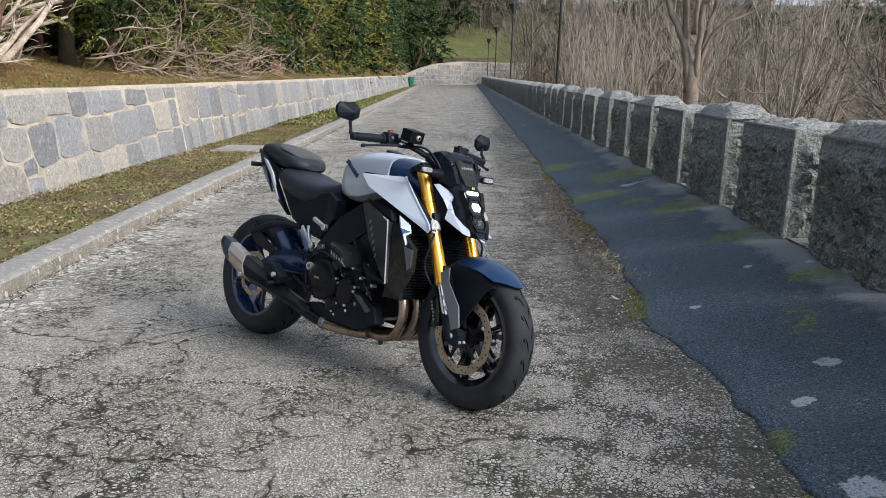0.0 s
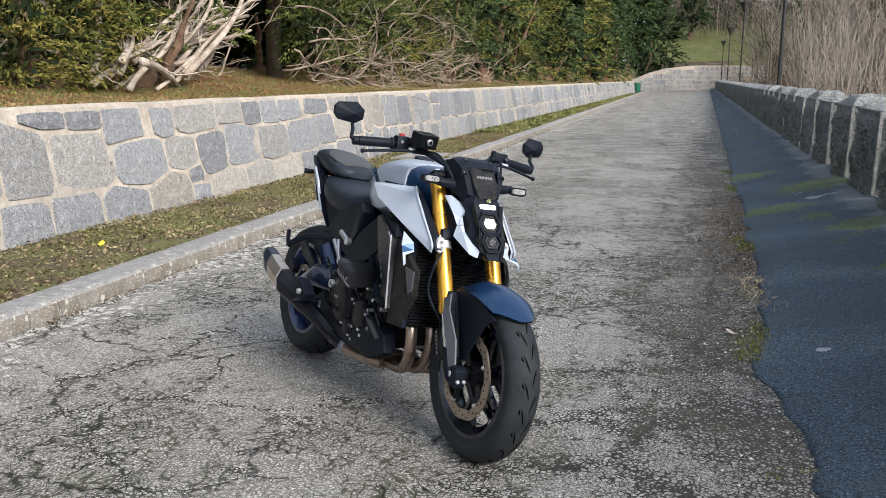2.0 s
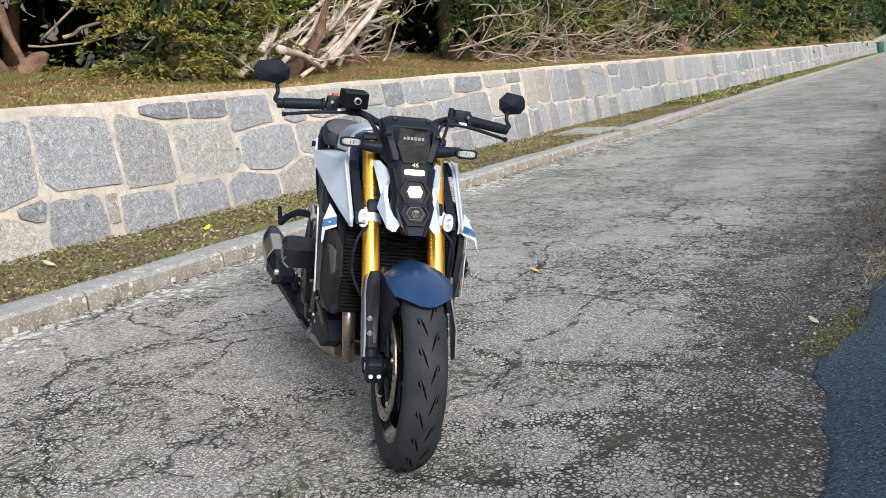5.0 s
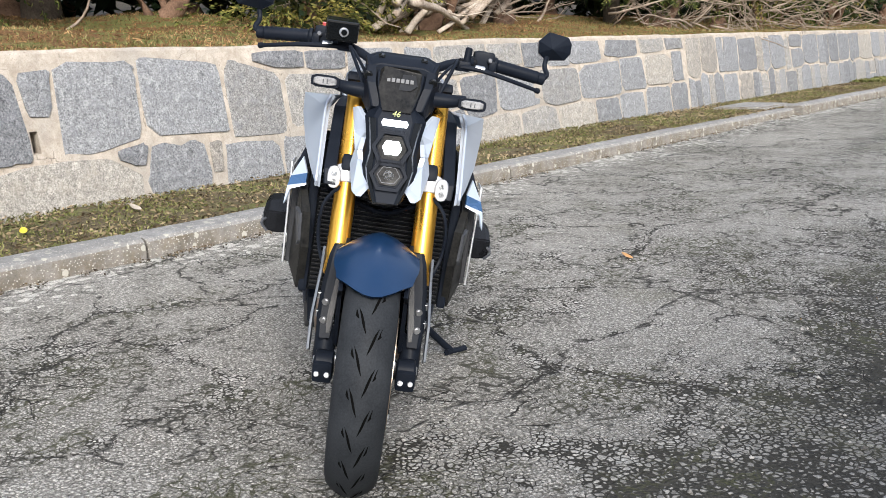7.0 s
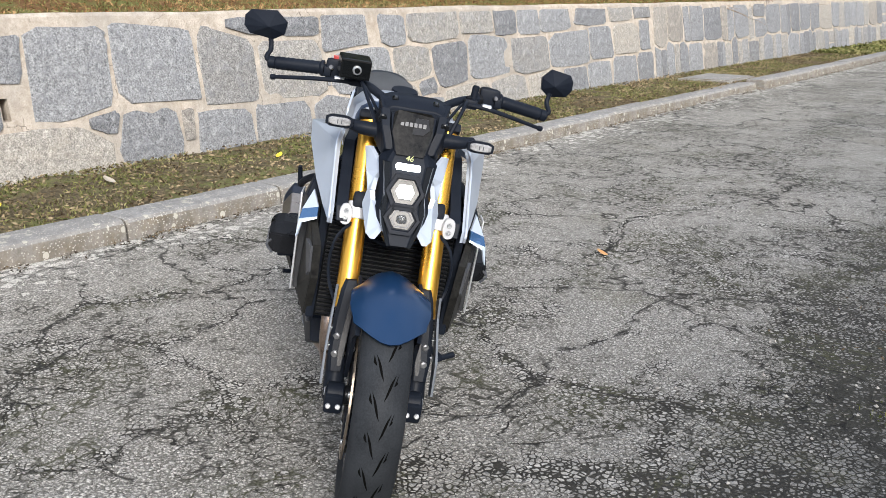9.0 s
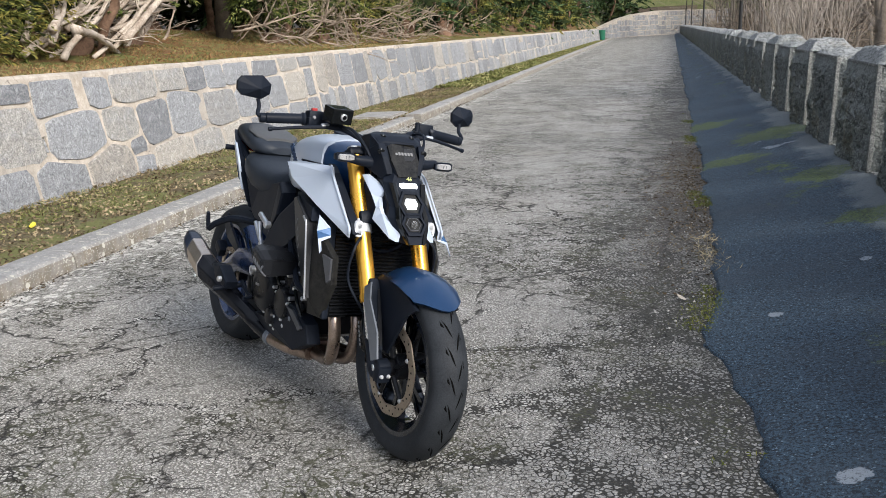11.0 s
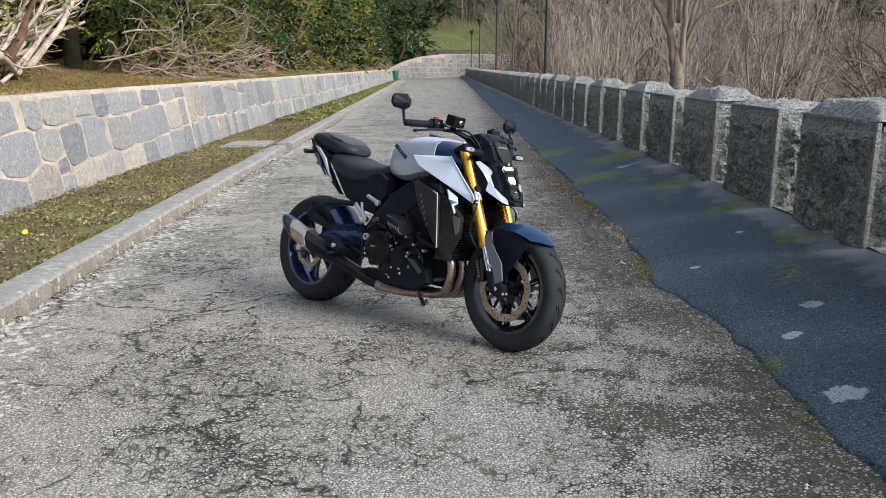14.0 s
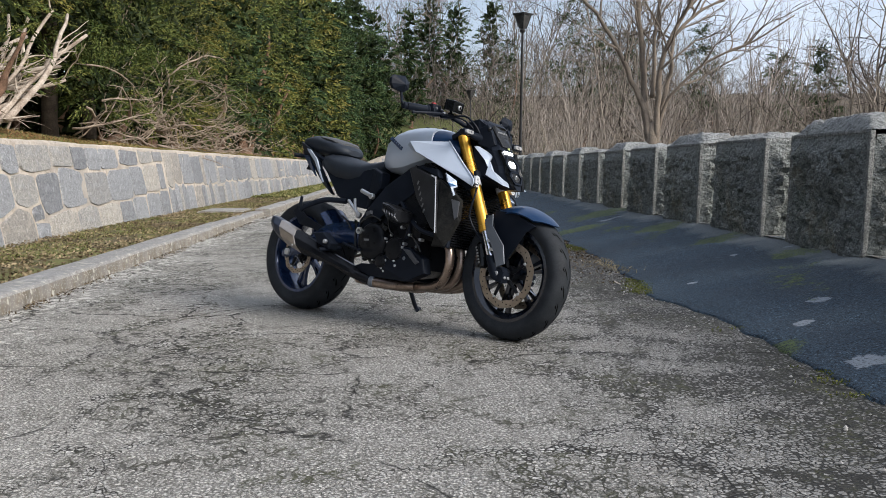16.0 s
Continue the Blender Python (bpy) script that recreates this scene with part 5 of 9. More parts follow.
def make_lawn():
    """The grass slope above the wall at the bend."""
    verts, faces = [], []
    xs, ys = np.linspace(-16, 16, 33), np.linspace(98, 150, 27)
    for y in ys:
        for x in xs:
            verts.append((x, y, land(x, y) + 0.05))
    for j in range(26):
        for i in range(32):
            q = [j * 33 + i, j * 33 + i + 1, (j + 1) * 33 + i + 1, (j + 1) * 33 + i]
            if min(verts[k][2] for k in q) > 1.5:
                faces.append(tuple(q))
    tagged(raw("lawn", verts, faces, M_GRASS, smooth=True), "green grass slope above the wall at the bend", "grass", kind="structure")


make_lawn()


def make_litter():
    nrng = np.random.default_rng(3)
    n = 26000
    y = nrng.uniform(2.5, 22, n) ** 1.0
    u = nrng.random(n)
    x = (wall_x(0) - 0.033 * y) + u * ((kerb_x(0) - 0.043 * y) - 0.2 - (wall_x(0) - 0.033 * y))
    c = np.stack([x, y, 0.06 + 0.03 * nrng.random(n)], axis=1)
    along = nrng.normal(0, 1, (n, 3)) * np.array((1, 1, 0.25))
    v, f = leaves(c, along, 0.034, 0.015, nrng)
    tagged(raw("leaf_litter", v, f, M_LITTER), "brown fallen leaves scattered on the verge", "fallen leaves", kind="stuff")
    n = 40000
    y = nrng.uniform(2.5, 24, n)
    u = nrng.random(n)
    x = (wall_x(0) - 0.033 * y) + u * ((kerb_x(0) - 0.043 * y) - 0.2 - (wall_x(0) - 0.033 * y))
    c = np.stack([x, y, 0.065 + 0.02 * nrng.random(n)], axis=1)
    keep = np.array([noise.noise((a * 1.6, b * 0.9, 9)) > -0.12 for a, b, _ in c])
    c = c[keep]
    along = nrng.normal(0, 0.6, (len(c), 3)) + np.array((0, 0, 0.6))
    v, f = leaves(c, along, 0.036, 0.008, nrng)
    tagged(raw("grass", v, f, M_BLADES), "thin moss and grass blades on the verge", "grass", kind="stuff")
    n = 9000
    y = 21 + 60 * nrng.random(n) ** 1.5
    u = nrng.random(n)
    x = (wall_x(0) - 0.033 * y) + u * ((kerb_x(0) - 0.043 * y) - 0.2 - (wall_x(0) - 0.033 * y))
    c = np.stack([x, y, 0.07 + 0.03 * nrng.random(n)], axis=1)
    v, f = leaves(c, nrng.normal(0, 1, (n, 3)) * np.array((1, 1, 0.4)), 0.11, 0.05, nrng)
    tagged(raw("leaf_litter", v, f, M_BLADES), "mossy litter along the far verge", "fallen leaves", kind="stuff")
    n = 30000
    y = nrng.uniform(2.0, 26, n)
    x = (wall_x(0) - 0.033 * y) - 0.25 - nrng.random(n) ** 1.4 * 5.0
    c = np.stack([x, y, np.array([max(land(a, b), 1.0) + 0.035 for a, b in zip(x, y)])], axis=1)
    along = nrng.normal(0, 0.8, (n, 3)) + np.array((0, 0, 0.35))
    v, f = leaves(c, along, 0.05, 0.010, nrng)
    tagged(raw("terrace_litter", v, f, M_NEEDLE), "reddish needle litter on the terrace", "needle litter", kind="stuff")
    n = 26000
    y = nrng.uniform(4.0, 30, n)
    x = (wall_x(0) - 0.033 * y) - 0.22 - nrng.random(n) ** 1.5 * 3.5
    c = np.stack([x, y, np.array([max(land(a, b), 1.0) + 0.04 for a, b in zip(x, y)])], axis=1)
    along = nrng.normal(0, 0.5, (n, 3)) + np.array((0, 0, 0.8))
    v, f = leaves(c, along, 0.05, 0.006, nrng)
    tagged(raw("terrace_grass", v, f, M_BLADES), "thin grass on the edge of the terrace", "grass", kind="stuff")


make_litter()


def make_leaf(x, y, z, size, colour, label, turn):
    """One curled fallen leaf."""
    bm = bmesh.new()
    rows = []
    for i in range(6):
        u = i / 5
        w = size * 0.36 * math.sin(math.pi * (0.08 + 0.86 * u)) ** 0.8
        lift = 0.42 * size * u ** 2 + 0.003
        rows.append([bm.verts.new((a * w, size * (u - 0.5), lift + 0.22 * abs(a) * w)) for a in (-1, 0, 1)])
    for p, q in zip(rows, rows[1:]):
        for k in (0, 1):
            bm.faces.new((p[k], p[k + 1], q[k + 1], q[k]))
    r = bmesh.ops.extrude_face_region(bm, geom=list(bm.faces))
    bmesh.ops.translate(bm, verts=[v for v in r["geom"] if isinstance(v, bmesh.types.BMVert)], vec=(0, 0, 0.0012))
    bmesh.ops.recalc_face_normals(bm, faces=bm.faces)
    ob = part("fallen_leaf", bm, colour)
    ob.matrix_world = pose(x, y, z, 0, 0, turn)
    tagged(ob, label, "leaf")


M_PALELEAF = surface("pale_dry_leaf", (0.30, 0.26, 0.20), (0.46, 0.41, 0.34), 0.7, coarse=30, fine=200, bump=0.2)
M_YELLOWLEAF = surface("yellow_leaf", (0.62, 0.45, 0.03), (0.75, 0.58, 0.06), 0.6, coarse=30, fine=200, bump=0.2)
M_ORANGELEAF = surface("orange_brown_leaf", (0.40, 0.20, 0.07), (0.52, 0.30, 0.12), 0.6, coarse=30, fine=200, bump=0.2)
make_leaf(0.83, 5.12, 0.006, 0.044, M_PALELEAF, "pale dry leaf lying on the road", 65)
make_leaf(-0.72, 5.67, 0.004, 0.055, M_ORANGELEAF, "orange leaf lying on the road", 100)
make_leaf(-3.75, 6.06, 0.085, 0.065, M_YELLOWLEAF, "bright yellow leaf on the verge", 20)
make_leaf(-3.70, 3.98, 0.085, 0.060, M_YELLOWLEAF, "yellow leaf on the mossy verge", 70)
make_leaf(-3.85, 4.75, 0.085, 0.085, M_PALELEAF, "large pale leaf on the verge", 110)


def make_grit():
    """Small stones swept to the edge of the asphalt, and moss along it."""
    nrng = np.random.default_rng(12)
    n = 1500
    y = nrng.uniform(1.5, 14, n)
    x = np.array([ragged(v) for v in y]) - np.abs(nrng.normal(0, 0.30, n)) + 0.03
    verts, faces = [], []
    for a, b in zip(x, y):
        r = 0.0025 + 0.006 * nrng.random() ** 2.5
        o = len(verts)
        j = nrng.uniform(0.7, 1.3, 6)
        verts += [(a + r * j[0], b, r * 0.5), (a, b + r * j[1], r * 0.5), (a - r * j[2], b, r * 0.5), (a, b - r * j[3], r * 0.5), (a, b, r * 1.3 * j[4]), (a, b, -0.002)]
        for k in range(4):
            faces += [(o + k, o + (k + 1) % 4, o + 4), (o + (k + 1) % 4, o + k, o + 5)]
    tagged(raw("grit", verts, faces, M_GRIT), "loose grit along the asphalt edge", "grit", kind="stuff")
    n = 16000
    y = nrng.uniform(1.5, 16, n)
    x = np.array([ragged(v) for v in y]) + nrng.normal(-0.02, 0.055, n)
    keep = np.array([noise.noise((b * 1.1, 31.0, 0)) + 0.25 * noise.noise((a * 9, b * 9, 0)) > 0.18 for a, b in zip(x, y)])
    c = np.stack([x, y, 0.010 + 0.006 * nrng.random(n)], axis=1)[keep]
    along = nrng.normal(0, 0.7, (len(c), 3)) + np.array((0, 0, 0.7))
    v, f = leaves(c, along, 0.016, 0.005, nrng)
    tagged(raw("moss", v, f, M_MOSS), "green moss along the asphalt edge", "moss", kind="stuff")


def make_debris():
    """Crumbled leaves and soil in the angle of the kerb and on the soil bed, and tufts of dry grass at the asphalt."""
    nrng = np.random.default_rng(21)
    n = 4200
    y = nrng.uniform(1.5, 24, n)
    keep = np.array([noise.noise((v * 1.7, 3.0, 0)) + 0.5 * noise.noise((v * 6.0, 1.0, 0)) > -0.02 for v in y])
    y = y[keep]
    x = kerb_x(0) - 0.043 * y + 0.012 + np.abs(nrng.normal(0, 0.055, len(y)))
    c = np.stack([x, y, 0.006 + 0.012 * nrng.random(len(y))], axis=1)
    v, f = leaves(c, nrng.normal(0, 1, (len(y), 3)) * np.array((1, 1, 0.5)), 0.018, 0.008, nrng)
    tagged(raw("kerb_debris", v, f, M_CRUMBS), "crumbled leaves and soil along the foot of the kerb", "debris", kind="stuff")
    n = 2600
    y = np.clip(nrng.normal(8.3, 1.5, n), 5.2, 14)
    x = np.array([ragged(v) for v in y]) - np.abs(nrng.normal(0.10, 0.22, n))
    c = np.stack([x, y, 0.006 + 0.010 * nrng.random(n)], axis=1)
    v, f = leaves(c, nrng.normal(0, 1, (n, 3)) * np.array((1, 1, 0.4)), 0.020, 0.008, nrng)
    tagged(raw("soil_debris", v, f, M_CRUMBS), "dark leaf crumbs on the soil bed by the asphalt", "debris", kind="stuff")
    for px, py in ((0.98, 6.35), (1.00, 5.75), (0.96, 6.05)):
        n = 46
        c = np.stack([nrng.normal(px, 0.06, n), nrng.normal(py, 0.09, n), 0.02 + 0.02 * nrng.random(n)], axis=1)
        v, f = leaves(c, nrng.normal(0, 0.7, (n, 3)) + np.array((-0.2, 0, 0.25)), 0.065, 0.004, nrng)
        tagged(raw("grass_tuft", v, f, M_STRAW), "tuft of dry straw-coloured grass at the asphalt edge", "grass", kind="stuff")


M_CRUMBS = leaf_material("leaf_crumbs", (0.025, 0.019, 0.012), (0.12, 0.085, 0.052), (0.20, 0.15, 0.085))
M_STRAW = leaf_material("dry_straw", (0.20, 0.16, 0.09), (0.42, 0.35, 0.21), (0.48, 0.40, 0.25))
make_debris()
M_GRIT = surface("pale_grit", (0.12, 0.11, 0.10), (0.45, 0.43, 0.40), 0.8, coarse=40, fine=200, bump=0, vary="island")
M_MOSS = leaf_material("bright_moss", (0.06, 0.075, 0.015), (0.14, 0.16, 0.03), (0.20, 0.20, 0.05))
make_grit()

# ---- motorcycle ----
def glow_material(name, color, strength):
    n = Nodes(name)
    n.bsdf.inputs["Emission Color"].default_value = (*color, 1)
    n.bsdf.inputs["Emission Strength"].default_value = strength
    return n.done((0.8, 0.8, 0.8), 0.2)


def lens_material(name, tint, rough=0.03):
    n = Nodes(name)
    n.bsdf.inputs["Transmission Weight"].default_value = 0.9
    return n.done(tint, rough)


M_GREY = surface("satin_grey_paint", (0.40, 0.455, 0.54), (0.44, 0.495, 0.58), 0.34, metal=0.18, coarse=4, fine=500, bump=0.02, coat=0.35, rough_vary=0.05)
M_NAVY = surface("satin_navy_paint", (0.007, 0.026, 0.070), (0.011, 0.036, 0.092), 0.28, metal=0.20, coarse=4, fine=500, bump=0.02, coat=0.18, rough_vary=0.05, spec=0.25)
M_SKYBLUE = surface("mid_blue_paint", (0.03, 0.085, 0.19), (0.045, 0.11, 0.23), 0.28, metal=0.3, coarse=4, fine=500, bump=0.02, coat=0.4, rough_vary=0.05)
M_PLASTIC = surface("black_moulded_plastic", (0.0060, 0.0082, 0.0135), (0.012, 0.0155, 0.023), 0.46, coarse=12, fine=350, bump=0.10, depth=0.001, spec=0.09)
M_GLOSSBLACK = surface("gloss_black_plastic", (0.004, 0.0045, 0.005), (0.008, 0.009, 0.010), 0.16, coarse=10, fine=300, bump=0.02, spec=0.25)
M_SATINBLACK = surface("satin_black_metal", (0.005, 0.0055, 0.007), (0.012, 0.013, 0.016), 0.2, coarse=10, fine=300, bump=0.03, spec=0.16)
M_DARKPANEL = surface("dark_grey_panel", (0.018, 0.019, 0.021), (0.038, 0.039, 0.042), 0.36, metal=0.05, coarse=14, fine=260, bump=0.12, depth=0.001, spec=0.12)
M_CARBON = surface("marbled_carbon", (0.004, 0.004, 0.005), (0.024, 0.024, 0.022), 0.42, coarse=45, fine=160, bump=0.05, spec=0.15)
M_TYRE = surface("tyre_rubber", (0.013, 0.0148, 0.0175), (0.032, 0.0355, 0.0405), 0.62, coarse=14, fine=220, bump=0.30, depth=0.002, spec=0.12)
M_GROOVE = surface("tyre_groove", (0.002, 0.002, 0.002), (0.004, 0.004, 0.004), 0.9, bump=0, spec=0.05)
M_GOLD = surface("gold_anodised_fork", (0.78, 0.40, 0.055), (0.86, 0.47, 0.075), 0.30, metal=0.9, coarse=6, fine=200, bump=0.03)
M_CHROME = surface("chromed_steel", (0.62, 0.64, 0.68), (0.75, 0.77, 0.80), 0.14, metal=1.0, coarse=8, fine=200, bump=0.0)
M_ALU = surface("bare_aluminium", (0.45, 0.46, 0.48), (0.66, 0.67, 0.69), 0.38, metal=0.85, coarse=18, fine=260, bump=0.1)
M_TITAN = surface("brushed_muffler_band", (0.33, 0.28, 0.235), (0.52, 0.46, 0.40), 0.32, metal=0.9, coarse=14, fine=260, bump=0.08)
M_HEADER = surface("heat_browned_header_pipe", (0.16, 0.115, 0.092), (0.42, 0.335, 0.28), 0.30, metal=0.9, coarse=16, fine=150, bump=0.08)
M_DISC = surface("brown_steel_brake_disc", (0.25, 0.20, 0.152), (0.44, 0.37, 0.295), 0.40, metal=0.8, coarse=20, fine=220, bump=0.1)
M_ENGINE = surface("black_engine_castings", (0.006, 0.0065, 0.0075), (0.015, 0.016, 0.019), 0.30, metal=0.1, coarse=20, fine=220, bump=0.2, depth=0.001, spec=0.11)
M_SEAT = surface("black_seat_vinyl", (0.014, 0.018, 0.025), (0.025, 0.031, 0.041), 0.5, coarse=10, fine=320, bump=0.3, depth=0.001, spec=0.2)
M_RIM = surface("dark_blue_black_rim", (0.008, 0.018, 0.050), (0.020, 0.046, 0.125), 0.20, metal=0.45, coarse=8, fine=200, bump=0.03, coat=0.4)
M_RIMBLACK = surface("blue_black_rim", (0.004, 0.006, 0.011), (0.010, 0.015, 0.026), 0.16, metal=0.3, coarse=8, fine=200, bump=0.03, coat=0.5)
M_LED = glow_material("lit_led", (0.93, 0.97, 1.0), 3.2)
M_DIMLED = glow_material("dim_led", (0.85, 0.92, 1.0), 0.5)
M_CLEAR = lens_material("clear_lens", (0.85, 0.87, 0.88))
M_CLEARCAP = surface("silvered_clear_plastic", (0.16, 0.16, 0.165), (0.42, 0.42, 0.42), 0.15, coarse=60, fine=200, bump=0.1, rough_vary=0.05)
M_BAND = surface("silver_grey_clamp_paint", (0.50, 0.51, 0.53), (0.62, 0.63, 0.65), 0.38, metal=0.15, coarse=12, fine=260, bump=0.05)
M_DARKGREY = surface("grey_bracket_paint", (0.045, 0.048, 0.056), (0.075, 0.080, 0.09), 0.42, metal=0.3, coarse=9, fine=300, bump=0.05)
M_BRACKET = surface("mid_grey_bracket_paint", (0.11, 0.125, 0.145), (0.15, 0.165, 0.19), 0.38, metal=0.3, coarse=9, fine=300, bump=0.05)
M_SMOKE = surface("smoked_screen", (0.007, 0.0075, 0.008), (0.030, 0.029, 0.027), 0.12, coarse=30, fine=120, bump=0.02, spec=0.22)
M_MIRROR = surface("mirror_glass", (0.85, 0.86, 0.87), (0.88, 0.89, 0.90), 0.02, metal=1.0, bump=0, rough_vary=0.01)
M_REDSWITCH = surface("red_switch", (0.28, 0.02, 0.02), (0.36, 0.03, 0.03), 0.4, bump=0)
M_YELLOW = surface("yellow_sticker", (0.34, 0.37, 0.12), (0.42, 0.45, 0.18), 0.4, bump=0)
M_MARK = surface("dark_logo_mark", (0.02, 0.035, 0.07), (0.03, 0.045, 0.08), 0.3, bump=0)
M_PALEMARK = surface("pale_logo_mark", (0.13, 0.13, 0.13), (0.19, 0.19, 0.19), 0.4, bump=0)

FRONT, REAR = Vector((0.020, 0, 0.300)), Vector((-1.440, 0, 0.308))
LEAN_M = Matrix.Rotation(radians(-42), 4, "Z") @ Matrix.Rotation(radians(-11), 4, "X")
BIKE = thing("motorcycle", "grey and navy motorcycle with gold fork leaning on its stand", "motorcycle", Matrix.Translation((-0.065, 3.35, 0.0)) @ LEAN_M)
AXIS = Vector((-0.41, 0, 0.912))
STEER = Matrix.Translation((-0.28, 0, 0.85)) @ Matrix.Rotation(radians(-2.6), 4, AXIS) @ Matrix.Translation((0.28, 0, -0.85))


def piece(name, bm, material, parent=None, label="", smooth=False, steer=False, kind=""):
    """A part of the motorcycle; steer: it turns with the bars."""
    if steer:
        bm.transform(STEER)
    bmesh.ops.recalc_face_normals(bm, faces=bm.faces)
    return part(name, bm, material, parent or BIKE, label, smooth, kind)


def flip(bm):
    bm.transform(Matrix.Diagonal((1, -1, 1, 1)))
    return bm


def panel(points, thick, bevel=0.004, inset=0.0):
    """A plate with an uneven outline: outer corners (x, y, z) on the right-hand side, thickened towards the middle."""
    bm = bmesh.new()
    c = sum((Vector(p) for p in points), Vector()) / len(points)
    outer = [bm.verts.new(p) for p in points]
    inner = [bm.verts.new(Vector(p).lerp(c, inset) + Vector((0, thick, 0))) for p in points]
    a = bm.faces.new(outer)
    bm.faces.new(list(reversed(inner)))
    n = len(points)
    for k in range(n):
        bm.faces.new((outer[k], inner[k], inner[(k + 1) % n], outer[(k + 1) % n]))
    if bevel:
        bmesh.ops.bevel(bm, geom=[e for e in a.edges], offset=bevel, segments=2, affect="EDGES", profile=0.5)
    bmesh.ops.triangulate(bm, faces=[f for f in bm.faces if len(f.verts) > 4])
    bmesh.ops.recalc_face_normals(bm, faces=bm.faces)
    return bm


def pair(name, build, material, label="", smooth=False, steer=False, parent=None):
    """Right-hand and left-hand copies of a part."""
    a = piece(name, build(), material, parent, label, smooth, steer)
    b = piece(name, flip(build()), material, parent, label, smooth, steer)
    return a, b


def loft(rings, close=True):
    """Skin a list of rings of equal count."""
    bm = bmesh.new()
    vs = [[bm.verts.new(p) for p in ring] for ring in rings]
    n = len(rings[0])
    for a, b in zip(vs, vs[1:]):
        for k in range(n):
            bm.faces.new((a[k], a[(k + 1) % n], b[(k + 1) % n], b[k]))
    if close:
        bm.faces.new(list(reversed(vs[0])))
        bm.faces.new(vs[-1])
    bmesh.ops.recalc_face_normals(bm, faces=bm.faces)
    return bm


def section(x, half, low, high, power=2.6, n=20, y=0.0, skew=0.0):
    """A rounded cross-section in the plane x."""
    ring = []
    for k in range(n):
        a = 2 * math.pi * (k + 0.5) / n
        c, s = math.cos(a), math.sin(a)
        r = (abs(c) ** power + abs(s) ** power) ** (-1 / power)
        ring.append((x + skew * r * s, y + half * r * c, (low + high) / 2 + (high - low) / 2 * r * s))
    return ring


def tube(points, r, sides=10, r_end=None):
    """A round bar along a smooth path."""
    pts = [Vector(p) for p in points]
    if len(pts) > 2:
        fine = []
        for i in range(len(pts) - 1):
            p0, p1, p2, p3 = pts[max(i - 1, 0)], pts[i], pts[i + 1], pts[min(i + 2, len(pts) - 1)]
            for k in range(5):
                t = k / 5
                fine.append(0.5 * ((2 * p1) + (p2 - p0) * t + (2 * p0 - 5 * p1 + 4 * p2 - p3) * t * t + (3 * p1 - p0 - 3 * p2 + p3) * t ** 3))
        pts = fine + [pts[-1]]
    n = len(pts) - 1
    path = [(p, r + ((r_end if r_end is not None else r) - r) * i / n) for i, p in enumerate(pts)]
    v, f = strands([path], sides)
    bm = bmesh.new()
    vs = [bm.verts.new(p) for p in v]
    for g in f:
        bm.faces.new([vs[i] for i in g])
    return bm


def rod(a, b, r, sides=16, bevel=0.0, r2=None):
    """A straight round bar with softened rims."""
    a, b = Vector(a), Vector(b)
    h = (b - a).length
    m = Matrix.Translation(a) @ (b - a).to_track_quat("Z", "Y").to_matrix().to_4x4()
    e = bevel or min(0.003, h * 0.2, r * 0.3)
    q = r2 if r2 is not None else r
    return turned([(r - e, 0), (r, e), (q, h - e), (q - e, h)], sides, m=m)


def block(centre, size, bevel=0.006, turn=(0, 0, 0)):
    bm = box_bm(-size[0] / 2, size[0] / 2, -size[1] / 2, size[1] / 2, -size[2] / 2, size[2] / 2, bevel)
    bm.transform(pose(*centre, *turn))
    return bm


def join(*bms):
    out = bms[0]
    for b in bms[1:]:
        me = bpy.data.meshes.new("tmp")
        b.to_mesh(me)
        b.free()
        out.from_mesh(me)
        bpy.data.meshes.remove(me)
    return out


def wheel_turn(profile, centre, sides=48):
    """Revolve (radius, y) pairs round the axle."""
    bm = bmesh.new()
    rings = []
    for k in range(sides):
        a = 2 * math.pi * k / sides
        rings.append([bm.verts.new((centre.x + r * math.cos(a), y, centre.z + r * math.sin(a))) for r, y in profile])
    n = len(profile)
    for k in range(sides):
        a, b = rings[k], rings[(k + 1) % sides]
        for j in range(n):
            bm.faces.new((a[j], a[(j + 1) % n], b[(j + 1) % n], b[j]))
    bmesh.ops.recalc_face_normals(bm, faces=bm.faces)
    return bm


def tyre_profile(radius, half, bead):
    out = [(bead, -half * 0.76), (bead + 0.012, -half * 0.86), (radius - 0.060, -half * 0.98), (radius - 0.042, -half), (radius - 0.028, -half * 0.92), (radius - 0.014, -half * 0.68), (radius - 0.004, -half * 0.36), (radius, -half * 0.10)]
    return out + [(r, -y) for r, y in reversed(out)]


